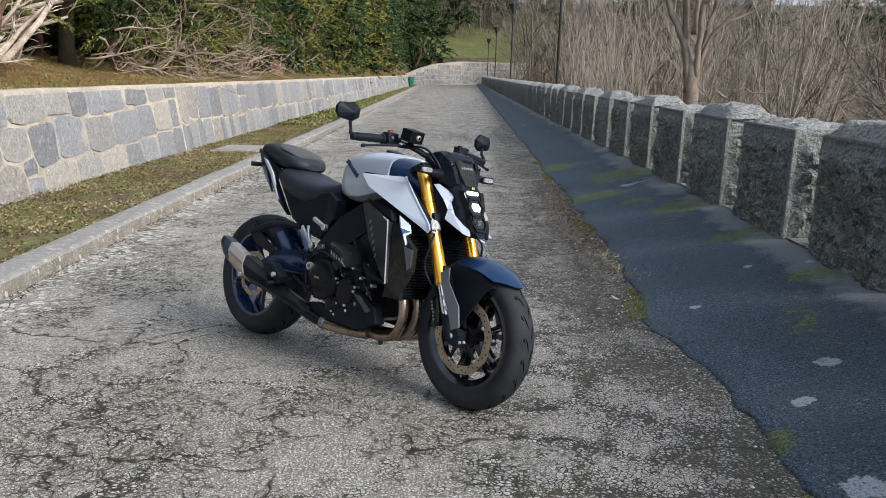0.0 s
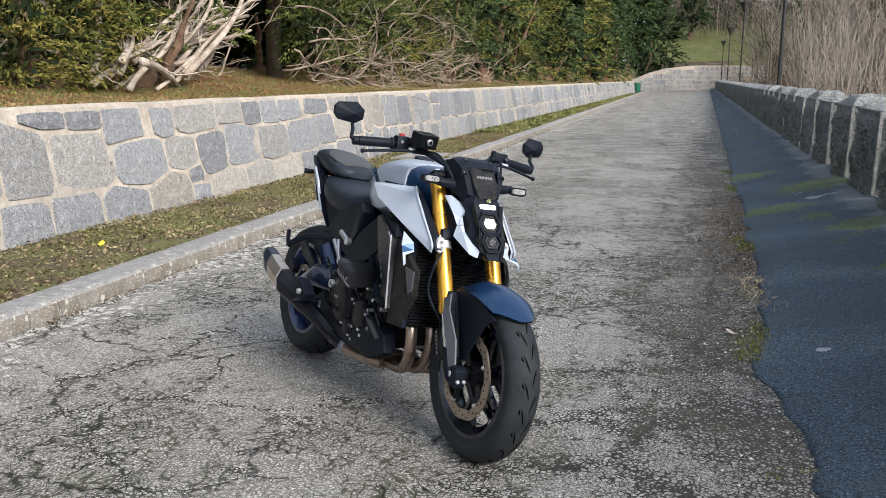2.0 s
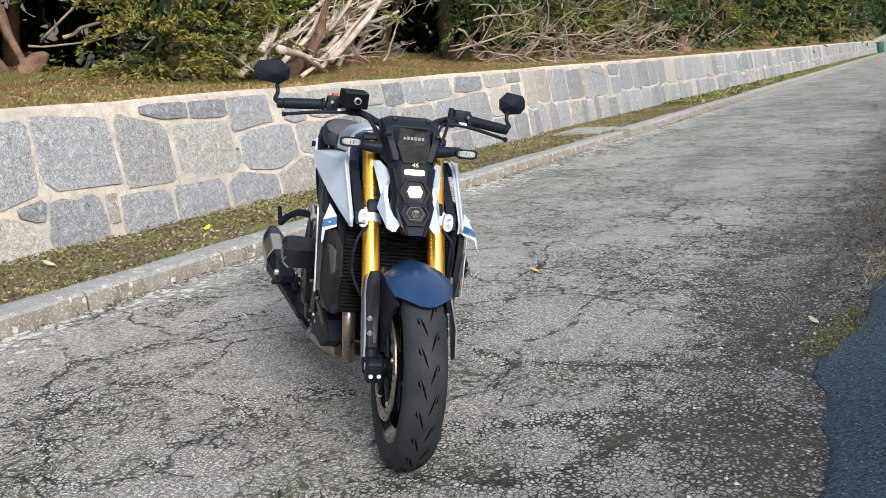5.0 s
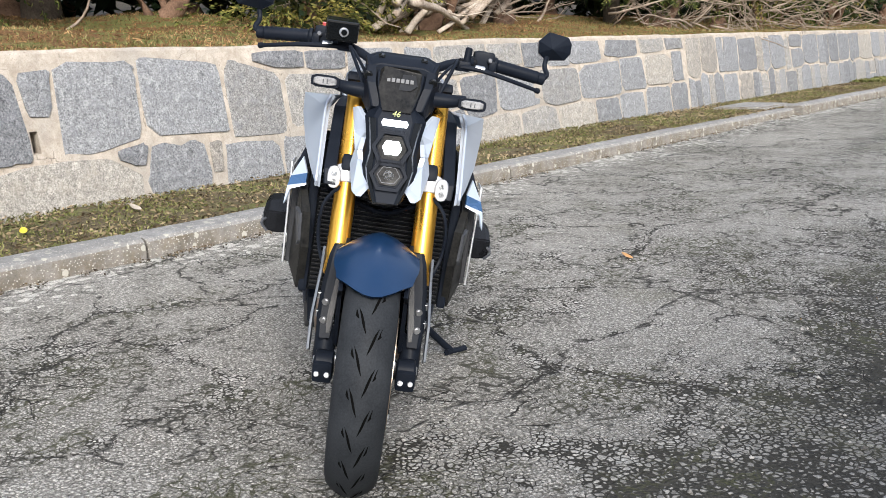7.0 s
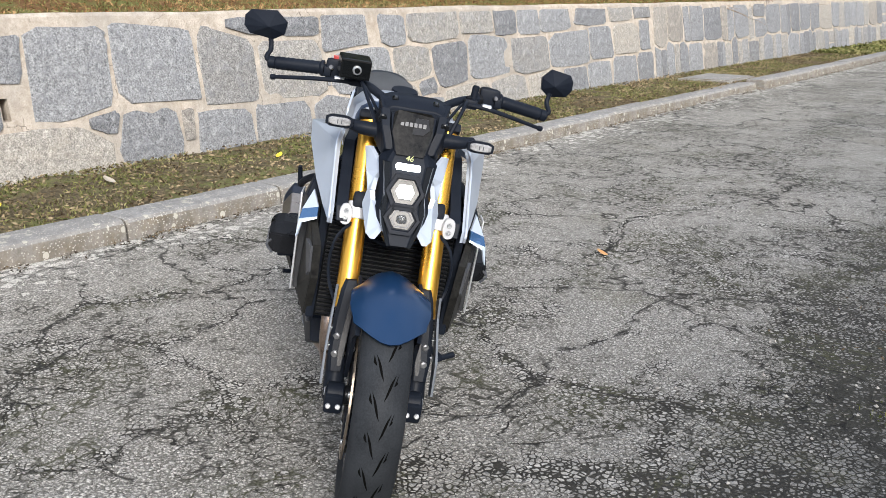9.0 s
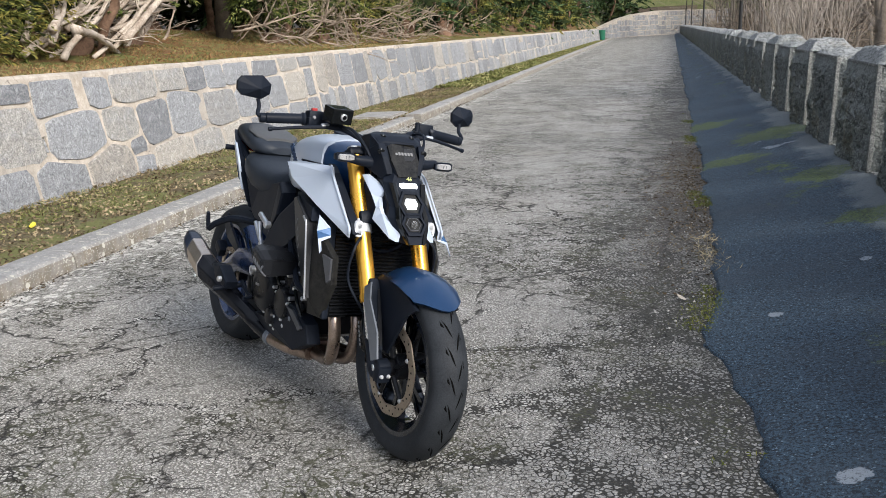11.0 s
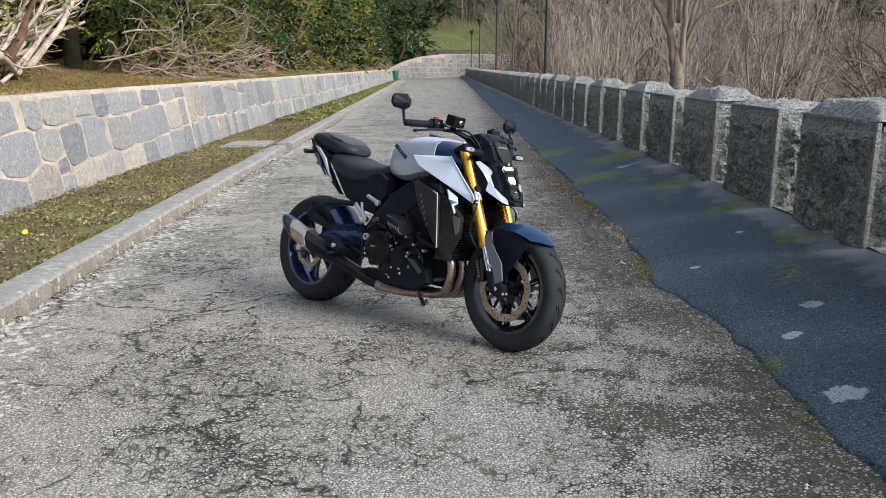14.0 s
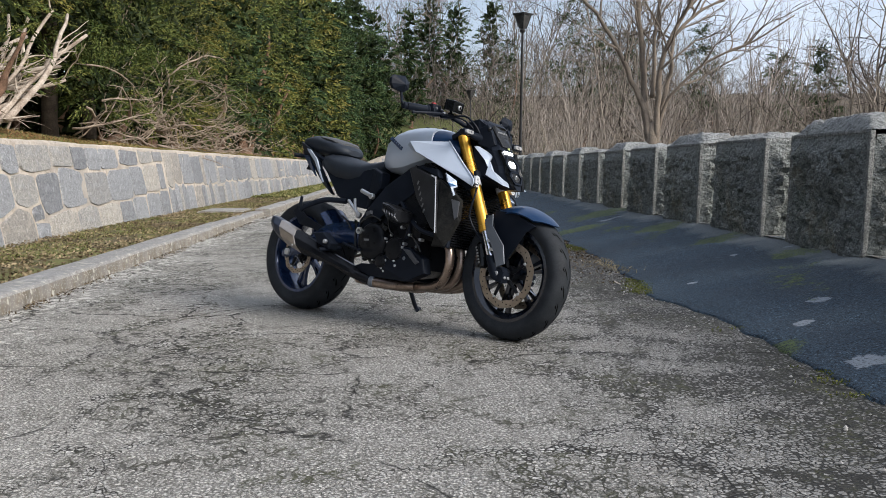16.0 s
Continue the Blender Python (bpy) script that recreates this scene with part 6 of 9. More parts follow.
def tread(radius, half, centre, count):
    """Slanting tread cuts, laid on the crown in pairs."""
    bm = bmesh.new()
    def at(a, y):
        u = abs(y) / half
        r = radius - 0.004 * (u / 0.36) ** 2 * (1 if u < 0.36 else 0) - (0 if u < 0.36 else 0.004 + (u - 0.36) * 0.033 * (1 + 1.1 * (u - 0.36))) + 0.0006
        return Vector((centre.x + r * math.cos(a), y, centre.z + r * math.sin(a)))
    for k in range(count):
        for s in (-1, 1):
            base = 2 * math.pi * (k + (0.5 if s > 0 else 0)) / count
            for y0, y1, span, shift in ((0.05, 0.40, 0.20, 0.0), (0.36, 0.66, 0.13, 0.115), (0.62, 0.90, 0.09, 0.01)):
                n = 7
                row = []
                for i in range(n + 1):
                    u = i / n
                    y = s * half * (y0 + (y1 - y0) * u)
                    a = base + shift + span * u
                    w = 0.0090 * math.sin(math.pi * min(1, u * 0.9 + 0.08)) ** 1.4 / radius
                    row.append((bm.verts.new(at(a - w, y)), bm.verts.new(at(a + w, y))))
                for p, q in zip(row, row[1:]):
                    bm.faces.new((p[0], p[1], q[1], q[0]))
    return bm


def make_wheel(name, centre, radius, half, steer, spokes, disc_r, disc_sides, disc_y, paint, rim_label):
    w = new(name)
    w.parent = BIKE
    tagged(w, "black cast wheel with worn sport tyre")
    bead = 0.214
    piece("tyre", wheel_turn(tyre_profile(radius, half, bead), centre, 64), M_TYRE, w, "black road tyre with slanting tread cuts", True, steer)
    piece("tread_cut", tread(radius, half, centre, 22), M_GROOVE, w, "", False, steer, kind="stuff")
    hw = half * 0.80
    rim = [(bead + 0.006, -hw), (bead + 0.006, -hw + 0.010), (bead - 0.012, -hw + 0.016), (bead - 0.024, -0.02), (bead - 0.024, 0.02), (bead - 0.012, hw - 0.016), (bead + 0.006, hw - 0.010), (bead + 0.006, hw), (bead - 0.010, hw), (bead - 0.036, 0.026), (bead - 0.036, -0.026), (bead - 0.010, -hw)]
    piece("rim", wheel_turn(rim, centre, 64), paint, w, rim_label, True, steer)
    piece("hub", join(rod(centre + Vector((0, -0.055, 0)), centre + Vector((0, 0.055, 0)), 0.042, 20), rod(centre + Vector((0, -0.075, 0)), centre + Vector((0, 0.075, 0)), 0.024, 16)), M_ENGINE, w, "", True, steer)
    for k in range(spokes):
        a = 2 * math.pi * k / spokes + 0.3
        for off in (-0.10, 0.10):
            d0, d1 = a, a + off * 1.4
            p = centre + Vector((math.cos(d0), 0, math.sin(d0))) * 0.036
            q = centre + Vector((math.cos(d1), 0, math.sin(d1))) * 0.186
            e = (q - p).normalized()
            s = Vector((0, 1, 0)).cross(e)
            rings = []
            for pt, wd, dp in ((p, 0.015, 0.028), (p.lerp(q, 0.5), 0.008, 0.018), (q, 0.012, 0.020)):
                rings.append([pt + s * wd + Vector((0, dp, 0)) * 0.5, pt + s * wd * 0.9 - Vector((0, dp, 0)) * 0.5, pt - s * wd * 0.9 - Vector((0, dp, 0)) * 0.5, pt - s * wd + Vector((0, dp, 0)) * 0.5])
            piece("spoke", loft(rings), paint, w, "", False, steer)
    for s in disc_sides:
        y = s * disc_y
        ring = []
        n = 72
        bm = bmesh.new()
        rings = []
        for k in range(n):
            a = 2 * math.pi * k / n
            ro = disc_r + 0.0022 * math.sin(10 * a)
            ri = disc_r * 0.78 + 0.0022 * math.sin(10 * a)
            rings.append([bm.verts.new((centre.x + r * math.cos(a), y + yy, centre.z + r * math.sin(a))) for r, yy in ((ri, -0.0025), (ro, -0.0025), (ro, 0.0025), (ri, 0.0025))])
        for k in range(n):
            for j in range(4):
                bm.faces.new((rings[k][j], rings[k][(j + 1) % 4], rings[(k + 1) % n][(j + 1) % 4], rings[(k + 1) % n][j]))
        piece("brake_disc", bm, M_DISC, w, "brownish drilled brake disc", False, steer)
        holes = []
        for k in range(40):
            a = 2 * math.pi * k / 40
            r = disc_r * (0.83, 0.89, 0.945)[k % 3]
            c = centre + Vector((r * math.cos(a), y, r * math.sin(a)))
            holes.append(rod(c + Vector((0, -0.0031, 0)), c + Vector((0, 0.0031, 0)), 0.0036, 8, 0.0002))
        piece("disc_hole", join(*holes), M_GROOVE, w, "", False, steer, kind="stuff")
        for k in range(5):
            a = 2 * math.pi * k / 5 + 0.2
            p = centre + Vector((0.030 * math.cos(a), y * 0.93, 0.030 * math.sin(a)))
            q = centre + Vector((disc_r * 0.76 * math.cos(a + 0.25), y, disc_r * 0.76 * math.sin(a + 0.25)))
            piece("disc_carrier_arm", rod(p, q, 0.010, 8, r2=0.007), M_ENGINE, w, "", True, steer)
            piece("disc_bolt", rod(q - Vector((0, 0.007, 0)), q + Vector((0, 0.007, 0)), 0.0075, 10), M_ALU, w, "", True, steer)
    return w


make_wheel("front_wheel", FRONT, 0.300, 0.060, True, 6, 0.155, (-1, 1), 0.062, M_RIMBLACK, "glossy black rim")
make_wheel("rear_wheel", REAR, 0.311, 0.095, False, 6, 0.115, (-1,), 0.085, M_RIM, "glossy dark blue rim")


# fork
def fork_at(z, y):
    return Vector((-0.004 - 0.4475 * (z - 0.289), y, z))


def make_fork():
    for s in (-1, 1):
        y = 0.103 * s
        piece("fork_tube", rod(fork_at(0.492, y), fork_at(0.945, y), 0.0275, 24, 0.003), M_GOLD, None, "gold anodised upper fork tube", True, True)
        piece("fork_seal", rod(fork_at(0.486, y), fork_at(0.512, y), 0.0295, 24, 0.003), M_GOLD, None, "", True, True)
        piece("fork_stanchion", rod(fork_at(0.345, y), fork_at(0.492, y), 0.0215, 20), M_CHROME, None, "chrome fork stanchion", True, True)
        foot = loft([section_at(fork_at(z, y), rx, ry) for z, rx, ry in ((0.268, 0.020, 0.018), (0.280, 0.034, 0.024), (0.310, 0.034, 0.026), (0.335, 0.028, 0.025), (0.368, 0.0275, 0.0265), (0.378, 0.0265, 0.0255))])
        piece("fork_leg", foot, M_PLASTIC, None, "black fork foot", True, True)
        piece("axle_nut", rod((FRONT.x - 0.008, 0.112 * s, FRONT.z), (FRONT.x - 0.008, 0.124 * s, FRONT.z), 0.012, 6), M_ALU, None, "silver axle nut", False, True)
        piece("axle_lug", rod((FRONT.x, 0.075 * s, FRONT.z), (FRONT.x, 0.118 * s, FRONT.z), 0.030, 20), M_PLASTIC, None, "", True, True)
        foot = piece("axle_clamp", block((FRONT.x + 0.006, 0.098 * s, FRONT.z - 0.012), (0.052, 0.048, 0.056), 0.010, (0, 14, 0)), M_PLASTIC, None, "black axle clamp", True, True)
        for dy in (0.086, 0.110):
            p = Vector((FRONT.x + 0.030, dy * s, FRONT.z - 0.020))
            piece("pinch_bolt", join(rod(p, p + Vector((0.008, 0, 0.002)), 0.0068, 14), rod(p + Vector((0.007, 0, 0.002)), p + Vector((0.010, 0, 0.003)), 0.0034, 6)), M_ALU, foot, "silver pinch bolt", True, True)
        # clamp band with a white marker button
        piece("fork_clamp", rod(fork_at(0.694, y), fork_at(0.736, y), 0.0325, 24, 0.002), M_BAND, None, "silver fork clamp band", True, True)
        p = fork_at(0.715, y) + Vector((0.030, 0.026 * s, 0))
        piece("marker_body", loft([section_yz(p + Vector((dx, 0.004 * s, 0)), hw, hz, 2.6) for dx, hw, hz in ((-0.012, 0.014, 0.024), (0.012, 0.017, 0.028), (0.018, 0.015, 0.026))]), M_BAND, None, "", True, True)
        for dz in (-0.010, 0.010):
            piece("marker_lamp", rod(p + Vector((0.017, 0.004 * s, dz)), p + Vector((0.021, 0.004 * s, dz)), 0.007, 12, 0.001), M_CLEAR, None, "clear marker lens", True, True)
        piece("fork_cap", rod(fork_at(0.945, y), fork_at(0.968, y), 0.024, 8, 0.002), M_ALU, None, "", False, True)
        # brake caliper behind the leg
        c = fork_at(0.365, y * 0.72) + Vector((-0.072, 0.012 * s, 0.012))
        rings = []
        for k, (u, h, d) in enumerate(((-0.060, 0.010, 0.016), (-0.050, 0.022, 0.026), (0.0, 0.030, 0.030), (0.050, 0.022, 0.026), (0.060, 0.010, 0.016))):
            o = c + Vector((-0.30 * u * 0.6, 0, u))
            rings.append([o + Vector((h * math.cos(a), d * math.sin(a), 0)) for a in [2 * math.pi * j / 12 for j in range(12)]])
        cal = piece("brake_caliper", loft(rings), M_GLOSSBLACK, None, "black brake caliper with pale maker's mark", True, True)
        mark = join(*[block((c.x + 0.008 - 0.005 * j, c.y + 0.0305 * s, c.z - 0.034 + 0.0135 * j), (0.010, 0.0016, 0.009), 0.0005) for j in range(6)])
        piece("maker_mark", mark, M_PALEMARK, cal, "", False, True)
        piece("caliper_bracket", panel([(-0.10, -0.088, 0.43), (-0.055, -0.092, 0.41), (-0.02, -0.092, 0.33), (-0.055, -0.090, 0.315), (-0.11, -0.088, 0.36)], 0.016) if s < 0 else flip(panel([(-0.10, -0.088, 0.43), (-0.055, -0.092, 0.41), (-0.02, -0.092, 0.33), (-0.055, -0.090, 0.315), (-0.11, -0.088, 0.36)], 0.016)), M_PLASTIC, None, "", False, True)
        for z in (0.395, 0.435):
            p = fork_at(z, y) + Vector((0.034, 0.004 * s, 0.0))
            piece("bracket_bolt", rod(p + Vector((-0.01, 0, 0)), p + Vector((0.016, 0.006 * s, -0.002)), 0.009, 12), M_ALU, None, "", True, True)
    piece("upper_yoke", join(block((-0.305, 0, 0.945), (0.085, 0.27, 0.026), 0.010, (0, -24, 0)), rod((-0.32, 0, 0.93), (-0.335, 0, 0.985), 0.020, 12)), M_PLASTIC, None, "black upper fork yoke", True, True)
    piece("lower_yoke", block((-0.215, 0, 0.735), (0.10, 0.24, 0.045), 0.012, (0, -24, 0)), M_PLASTIC, None, "black lower fork yoke", True, True)
    piece("steering_head", rod((-0.26, 0, 0.72), (-0.35, 0, 0.93), 0.038, 16), M_ENGINE, None, "", True)


def section_at(p, rx, ry, n=18):
    return [p + Vector((rx * math.cos(2 * math.pi * k / n), ry * math.sin(2 * math.pi * k / n), 0)) for k in range(n)]


def section_yz(p, hy, hz, power=3.0, n=16):
    ring = []
    for k in range(n):
        a = 2 * math.pi * (k + 0.5) / n
        c, s = math.cos(a), math.sin(a)
        r = (abs(c) ** power + abs(s) ** power) ** (-1 / power)
        ring.append(p + Vector((0, hy * r * c, hz * r * s)))
    return ring


make_fork()


# front mudguard
def make_mudguard():
    rings, n = [], 9
    for i in range(15):
        u = i / 14
        a = radians(118 - 73 * u)
        half = 0.073 + 0.022 * smooth(0.25, 0.6, u) - 0.012 * smooth(0.8, 1.0, u)
        drop = 0.050 - 0.016 * u
        ring = []
        r = 0.318 + 0.004 * math.sin(math.pi * u)
        outer, inner = [], []
        for j in range(n):
            v = -1 + 2 * j / (n - 1)
            fall = drop * (0.35 * abs(v) + 0.65 * abs(v) ** 3.0)
            a = radians(118 - (71 - 13 * abs(v) ** 1.8) * u)
            for rr, store in ((r - fall, outer), (r - fall - 0.006, inner)):
                store.append((FRONT.x + rr * math.cos(a), half * v * (1 if store is outer else 0.95), FRONT.z + rr * math.sin(a)))
        rings.append(outer + list(reversed(inner)))
    piece("front_mudguard", loft(rings), M_NAVY, None, "satin navy front mudguard", True, True)
    side = [(-0.105, -0.079, 0.560), (-0.055, -0.081, 0.588), (0.060, -0.080, 0.578), (0.172, -0.076, 0.520), (0.118, -0.079, 0.492), (0.058, -0.081, 0.405), (0.016, -0.082, 0.345), (-0.018, -0.083, 0.352), (-0.055, -0.082, 0.455)]
    pair("mudguard_side", lambda: panel(side, 0.010, 0.003), M_PLASTIC, "black mudguard side", False, True)
    strip = [(-0.082, -0.130, 0.540), (-0.034, -0.132, 0.566), (-0.030, -0.134, 0.512), (0.050, -0.139, 0.424), (0.066, -0.139, 0.344), (0.024, -0.139, 0.326), (-0.010, -0.139, 0.408), (-0.064, -0.136, 0.490)]
    pair("mudguard_bracket", lambda: panel(strip, 0.006, 0.0015), M_BRACKET, "grey mudguard bracket", False, True)


def make_fork_guards():
    """Black guards standing in front of the stanchions, with a grey facet."""
    def guard():
        rings = []
        for z, w, c in ((0.560, 0.016, -0.098), (0.535, 0.024, -0.101), (0.47, 0.026, -0.108), (0.40, 0.024, -0.112), (0.352, 0.018, -0.110)):
            p = fork_at(z, c) + Vector((0.038, 0, 0.004))
            rings.append([p + Vector((0.006, -w * 0.3, 0)), p + Vector((0.002, -w * 0.7, 0)), p + Vector((-0.008, -w * 0.7, 0)), p + Vector((-0.010, w, 0)), p + Vector((0.004, w, 0))])
        return loft(rings)
    def facet():
        rings = []
        for z, y0, y1 in ((0.530, -0.088, -0.082), (0.47, -0.096, -0.084), (0.40, -0.104, -0.090), (0.365, -0.102, -0.094)):
            p = fork_at(z, 0) + Vector((0.0445, 0, 0.004))
            rings.append([p + Vector((0.002, y0, 0)), p + Vector((-0.008, y0, 0)), p + Vector((-0.008, y1, 0)), p + Vector((0.002, y1, 0))])
        return loft(rings)
    pair("fork_guard", guard, M_PLASTIC, "black fork guard", False, True)
    pair("guard_facet", facet, M_ENGINE, "grey facet on the fork guard", False, True)
    for s in (-1, 1):
        for z in (0.405, 0.445):
            p = fork_at(z, 0.128 * s) + Vector((0.030, 0, 0))
            piece("guard_clip", block(p, (0.020, 0.008, 0.016), 0.002), M_ALU, None, "", False, True)


make_mudguard()
make_fork_guards()


# handlebar, controls and mirrors
def make_bars():
    bar = [(-0.425, -0.385, 1.036), (-0.408, -0.23, 1.046), (-0.355, -0.13, 1.026), (-0.315, -0.05, 0.992), (-0.315, 0.05, 0.992), (-0.355, 0.13, 1.024), (-0.408, 0.225, 1.036), (-0.425, 0.372, 1.016)]
    piece("handlebar", tube(bar, 0.0115, 12), M_PLASTIC, None, "black tapered handlebar", True, True)
    piece("bar_clamp", join(block((-0.315, -0.045, 0.990), (0.05, 0.032, 0.05), 0.008), block((-0.315, 0.045, 0.990), (0.05, 0.032, 0.05), 0.008)), M_PLASTIC, None, "", True, True)
    for s in (-1, 1):
        low = 0.010 if s > 0 else 0.0
        wide = 0.968 if s > 0 else 1.0
        a, b = Vector((-0.4095, 0.245 * s * wide, 1.045 - low)), Vector((-0.4235, 0.375 * s * wide, 1.037 - 2 * low))
        grip = []
        for k in range(21):
            u = k / 20
            grip.append((0.0170 + (0.0012 if k % 2 else 0) + (0.004 if k in (0, 1) else 0), u * (b - a).length))
        m = Matrix.Translation(a) @ (b - a).to_track_quat("Z", "Y").to_matrix().to_4x4()
        piece("grip", turned(grip, 14, m=m), M_PLASTIC, None, "ribbed black rubber grip", True, True)
        e = b + (b - a).normalized() * 0.022
        piece("bar_end", rod(b, e, 0.0165, 14), M_PLASTIC, None, "", True, True)
        top = Vector((-0.440, 0.395 * s * wide, 1.085 - 2 * low))
        piece("mirror_arm", tube([e - (b - a).normalized() * 0.010, e + Vector((0.0, 0.006 * s, 0.012)), top + Vector((0, 0, -0.015)), top + Vector((-0.004, 0.004 * s, 0.012))], 0.0068, 8), M_PLASTIC, None, "", True, True)
        make_mirror(s)
        # switch box and lever
        piece("switch_box", join(block((-0.404, 0.212 * s, 1.048 - low), (0.046, 0.058, 0.055), 0.010), block((-0.420, 0.205 * s, 1.062 - low), (0.030, 0.030, 0.030), 0.006), block((-0.385, 0.235 * s, 1.040 - low), (0.030, 0.020, 0.026), 0.005)), M_PLASTIC, None, "black switch housing", True, True)
        lever = [(-0.340, 0.15 * s, 1.028 - low), (-0.335, 0.20 * s, 1.026 - low), (-0.345, 0.28 * s * wide, 1.018 - 1.5 * low), (-0.372, 0.370 * s * wide, 1.004 - 2 * low)]
        piece("lever", tube(lever, 0.0075, 8, 0.0052), M_PLASTIC, None, "black control lever", True, True)
        piece("lever_tip", rod((-0.372, 0.368 * s * wide, 1.0045 - 2 * low), (-0.375, 0.382 * s * wide, 1.002 - 2 * low), 0.0078, 10), M_PLASTIC, None, "", True, True)
        piece("lever_perch", block((-0.365, 0.155 * s, 1.030 - low), (0.060, 0.040, 0.026), 0.006), M_PLASTIC, None, "", True, True)
    for s in (-1, 1):
        low = 0.010 if s > 0 else 0.0
        piece("perch_clamp", rod((-0.392, 0.168 * s, 1.040 - low), (-0.397, 0.192 * s, 1.044 - low), 0.0185, 14), M_SATINBLACK, None, "", True, True)
        piece("lever_pivot", rod((-0.352, 0.150 * s, 1.018 - low), (-0.352, 0.150 * s, 1.050 - low), 0.008, 10), M_SATINBLACK, None, "", True, True)
        piece("adjuster", rod((-0.338, 0.186 * s, 1.030 - low), (-0.338, 0.214 * s, 1.028 - low), 0.0085, 12), M_ALU, None, "silver lever adjuster", True, True)
        piece("switch_button", rod((-0.378, 0.226 * s, 1.052 - low), (-0.368, 0.227 * s, 1.054 - low), 0.007, 10), M_DARKGREY, None, "", True, True)
        piece("control_cable", tube([(-0.345, 0.140 * s, 1.030 - low), (-0.285, 0.120 * s, 1.012), (-0.245, 0.085 * s, 0.965), (-0.270, 0.050 * s, 0.890)], 0.0042, 6), M_PLASTIC, None, "", True, True)
    box = piece("fluid_reservoir", block((-0.318, -0.165, 1.070), (0.060, 0.080, 0.052), 0.005, (0, 12, 10)), M_GLOSSBLACK, None, "square black brake fluid reservoir with round sight glass", False, True)
    piece("sight_ring", rod((-0.292, -0.158, 1.064), (-0.283, -0.156, 1.062), 0.012, 18), M_ALU, box, "silver sight glass ring", True, True)
    piece("sight_glass", rod((-0.287, -0.157, 1.063), (-0.282, -0.156, 1.0618), 0.0075, 14), M_GLOSSBLACK, box, "", True, True)
    piece("kill_switch", block((-0.405, -0.215, 1.079), (0.014, 0.018, 0.012), 0.002), M_REDSWITCH, None, "red kill switch", False, True)
    piece("clutch_knob", rod((-0.37, 0.165, 1.030), (-0.372, 0.168, 1.070), 0.010, 10), M_PLASTIC, None, "", True, True)
    for s, sag in ((-1, 0.0), (1, 0.02)):
        piece("cable", tube([(-0.33, 0.14 * s, 1.03), (-0.25, 0.13 * s, 1.02), (-0.20, 0.09 * s, 0.94 - sag), (-0.24, 0.06 * s, 0.82)], 0.005, 6), M_PLASTIC, None, "", True, True)
        piece("brake_hose", tube([(-0.20, 0.07 * s, 0.72), (-0.14, 0.145 * s, 0.66), (-0.155, 0.155 * s, 0.55), (-0.12, 0.115 * s, 0.46), (-0.10, 0.09 * s, 0.42)], 0.0048, 6), M_PLASTIC, None, "black brake hose", True, True)


def make_mirror(s):
    """Faceted bar-end mirror; the shell points forward and the glass faces back."""
    c = Vector((-0.440 if s < 0 else -0.466, 0.412 * s * (0.98 if s > 0 else 1.0), 1.132 - (0.030 if s > 0 else 0.0)))
    out = [(-0.060, 0.016), (-0.046, 0.033), (0.022, 0.041), (0.053, 0.014), (0.049, -0.018), (0.020, -0.036), (-0.043, -0.029), (-0.060, -0.010)]
    out = [(y * (0.80 if s > 0 else 1.0), z) for y, z in out]
    bm = bmesh.new()
    back = [bm.verts.new(c + Vector((-0.012, -s * y, z))) for y, z in out]
    mid = [bm.verts.new(c + Vector((0.004, -s * y, z))) for y, z in out]
    tip = bm.verts.new(c + Vector((0.030, -s * 0.008, -0.004)))
    n = len(out)
    bm.faces.new(back)
    for k in range(n):
        j = (k + 1) % n
        bm.faces.new((back[k], back[j], mid[j], mid[k]))
        bm.faces.new((mid[k], mid[j], tip))
    shell = piece("mirror_shell", bm, M_PLASTIC, None, "faceted black bar-end mirror", False, True)
    bm = bmesh.new()
    bm.faces.new([bm.verts.new(c + Vector((-0.0145, -s * y * 0.93, z * 0.93))) for y, z in out])
    r = bmesh.ops.extrude_face_region(bm, geom=list(bm.faces))
    bmesh.ops.translate(bm, verts=[v for v in r["geom"] if isinstance(v, bmesh.types.BMVert)], vec=(0.002, 0, 0))
    piece("mirror_glass", bm, M_MIRROR, shell, "mirror glass", False, True)


make_bars()


# dash, fly screen, indicators and headlight
def face_x(z):
    """How far forward the nose stands at a height."""
    return -0.010 - 0.50 * (z - 0.70)


def hexagon(z, half, high, x_off, depth, cut=0.45):
    """A six-sided block set in the raked nose."""
    pts = [(-half, 0), (-half * (1 - cut), high), (half * (1 - cut), high), (half, 0), (half * (1 - cut), -high), (-half * (1 - cut), -high)]
    bm = bmesh.new()
    f = [bm.verts.new((face_x(z + b) + x_off, a, z + b)) for a, b in pts]
    r = [bm.verts.new((face_x(z + b) + x_off - depth, a, z + b)) for a, b in pts]
    bm.faces.new(f)
    bm.faces.new(list(reversed(r)))
    for k in range(6):
        j = (k + 1) % 6
        bm.faces.new((f[k], r[k], r[j], f[j]))
    return bm


def hex_frame(z, half, high, x_off, depth, width, cut=0.45):
    """A six-sided rim round a lamp."""
    def ring(h, v):
        return [(-h, 0), (-h * (1 - cut), v), (h * (1 - cut), v), (h, 0), (h * (1 - cut), -v), (-h * (1 - cut), -v)]
    bm = bmesh.new()
    loops = []
    for (h, v), off in (((half, high), 0.0), ((half - width, high - width), 0.0), ((half - width, high - width), -depth), ((half, high), -depth)):
        loops.append([bm.verts.new((face_x(z + b) + x_off + off, a, z + b)) for a, b in ring(h, v)])
    for a, b in zip(loops, loops[1:] + loops[:1]):
        for k in range(6):
            j = (k + 1) % 6
            bm.faces.new((a[k], a[j], b[j], b[k]))
    return bm


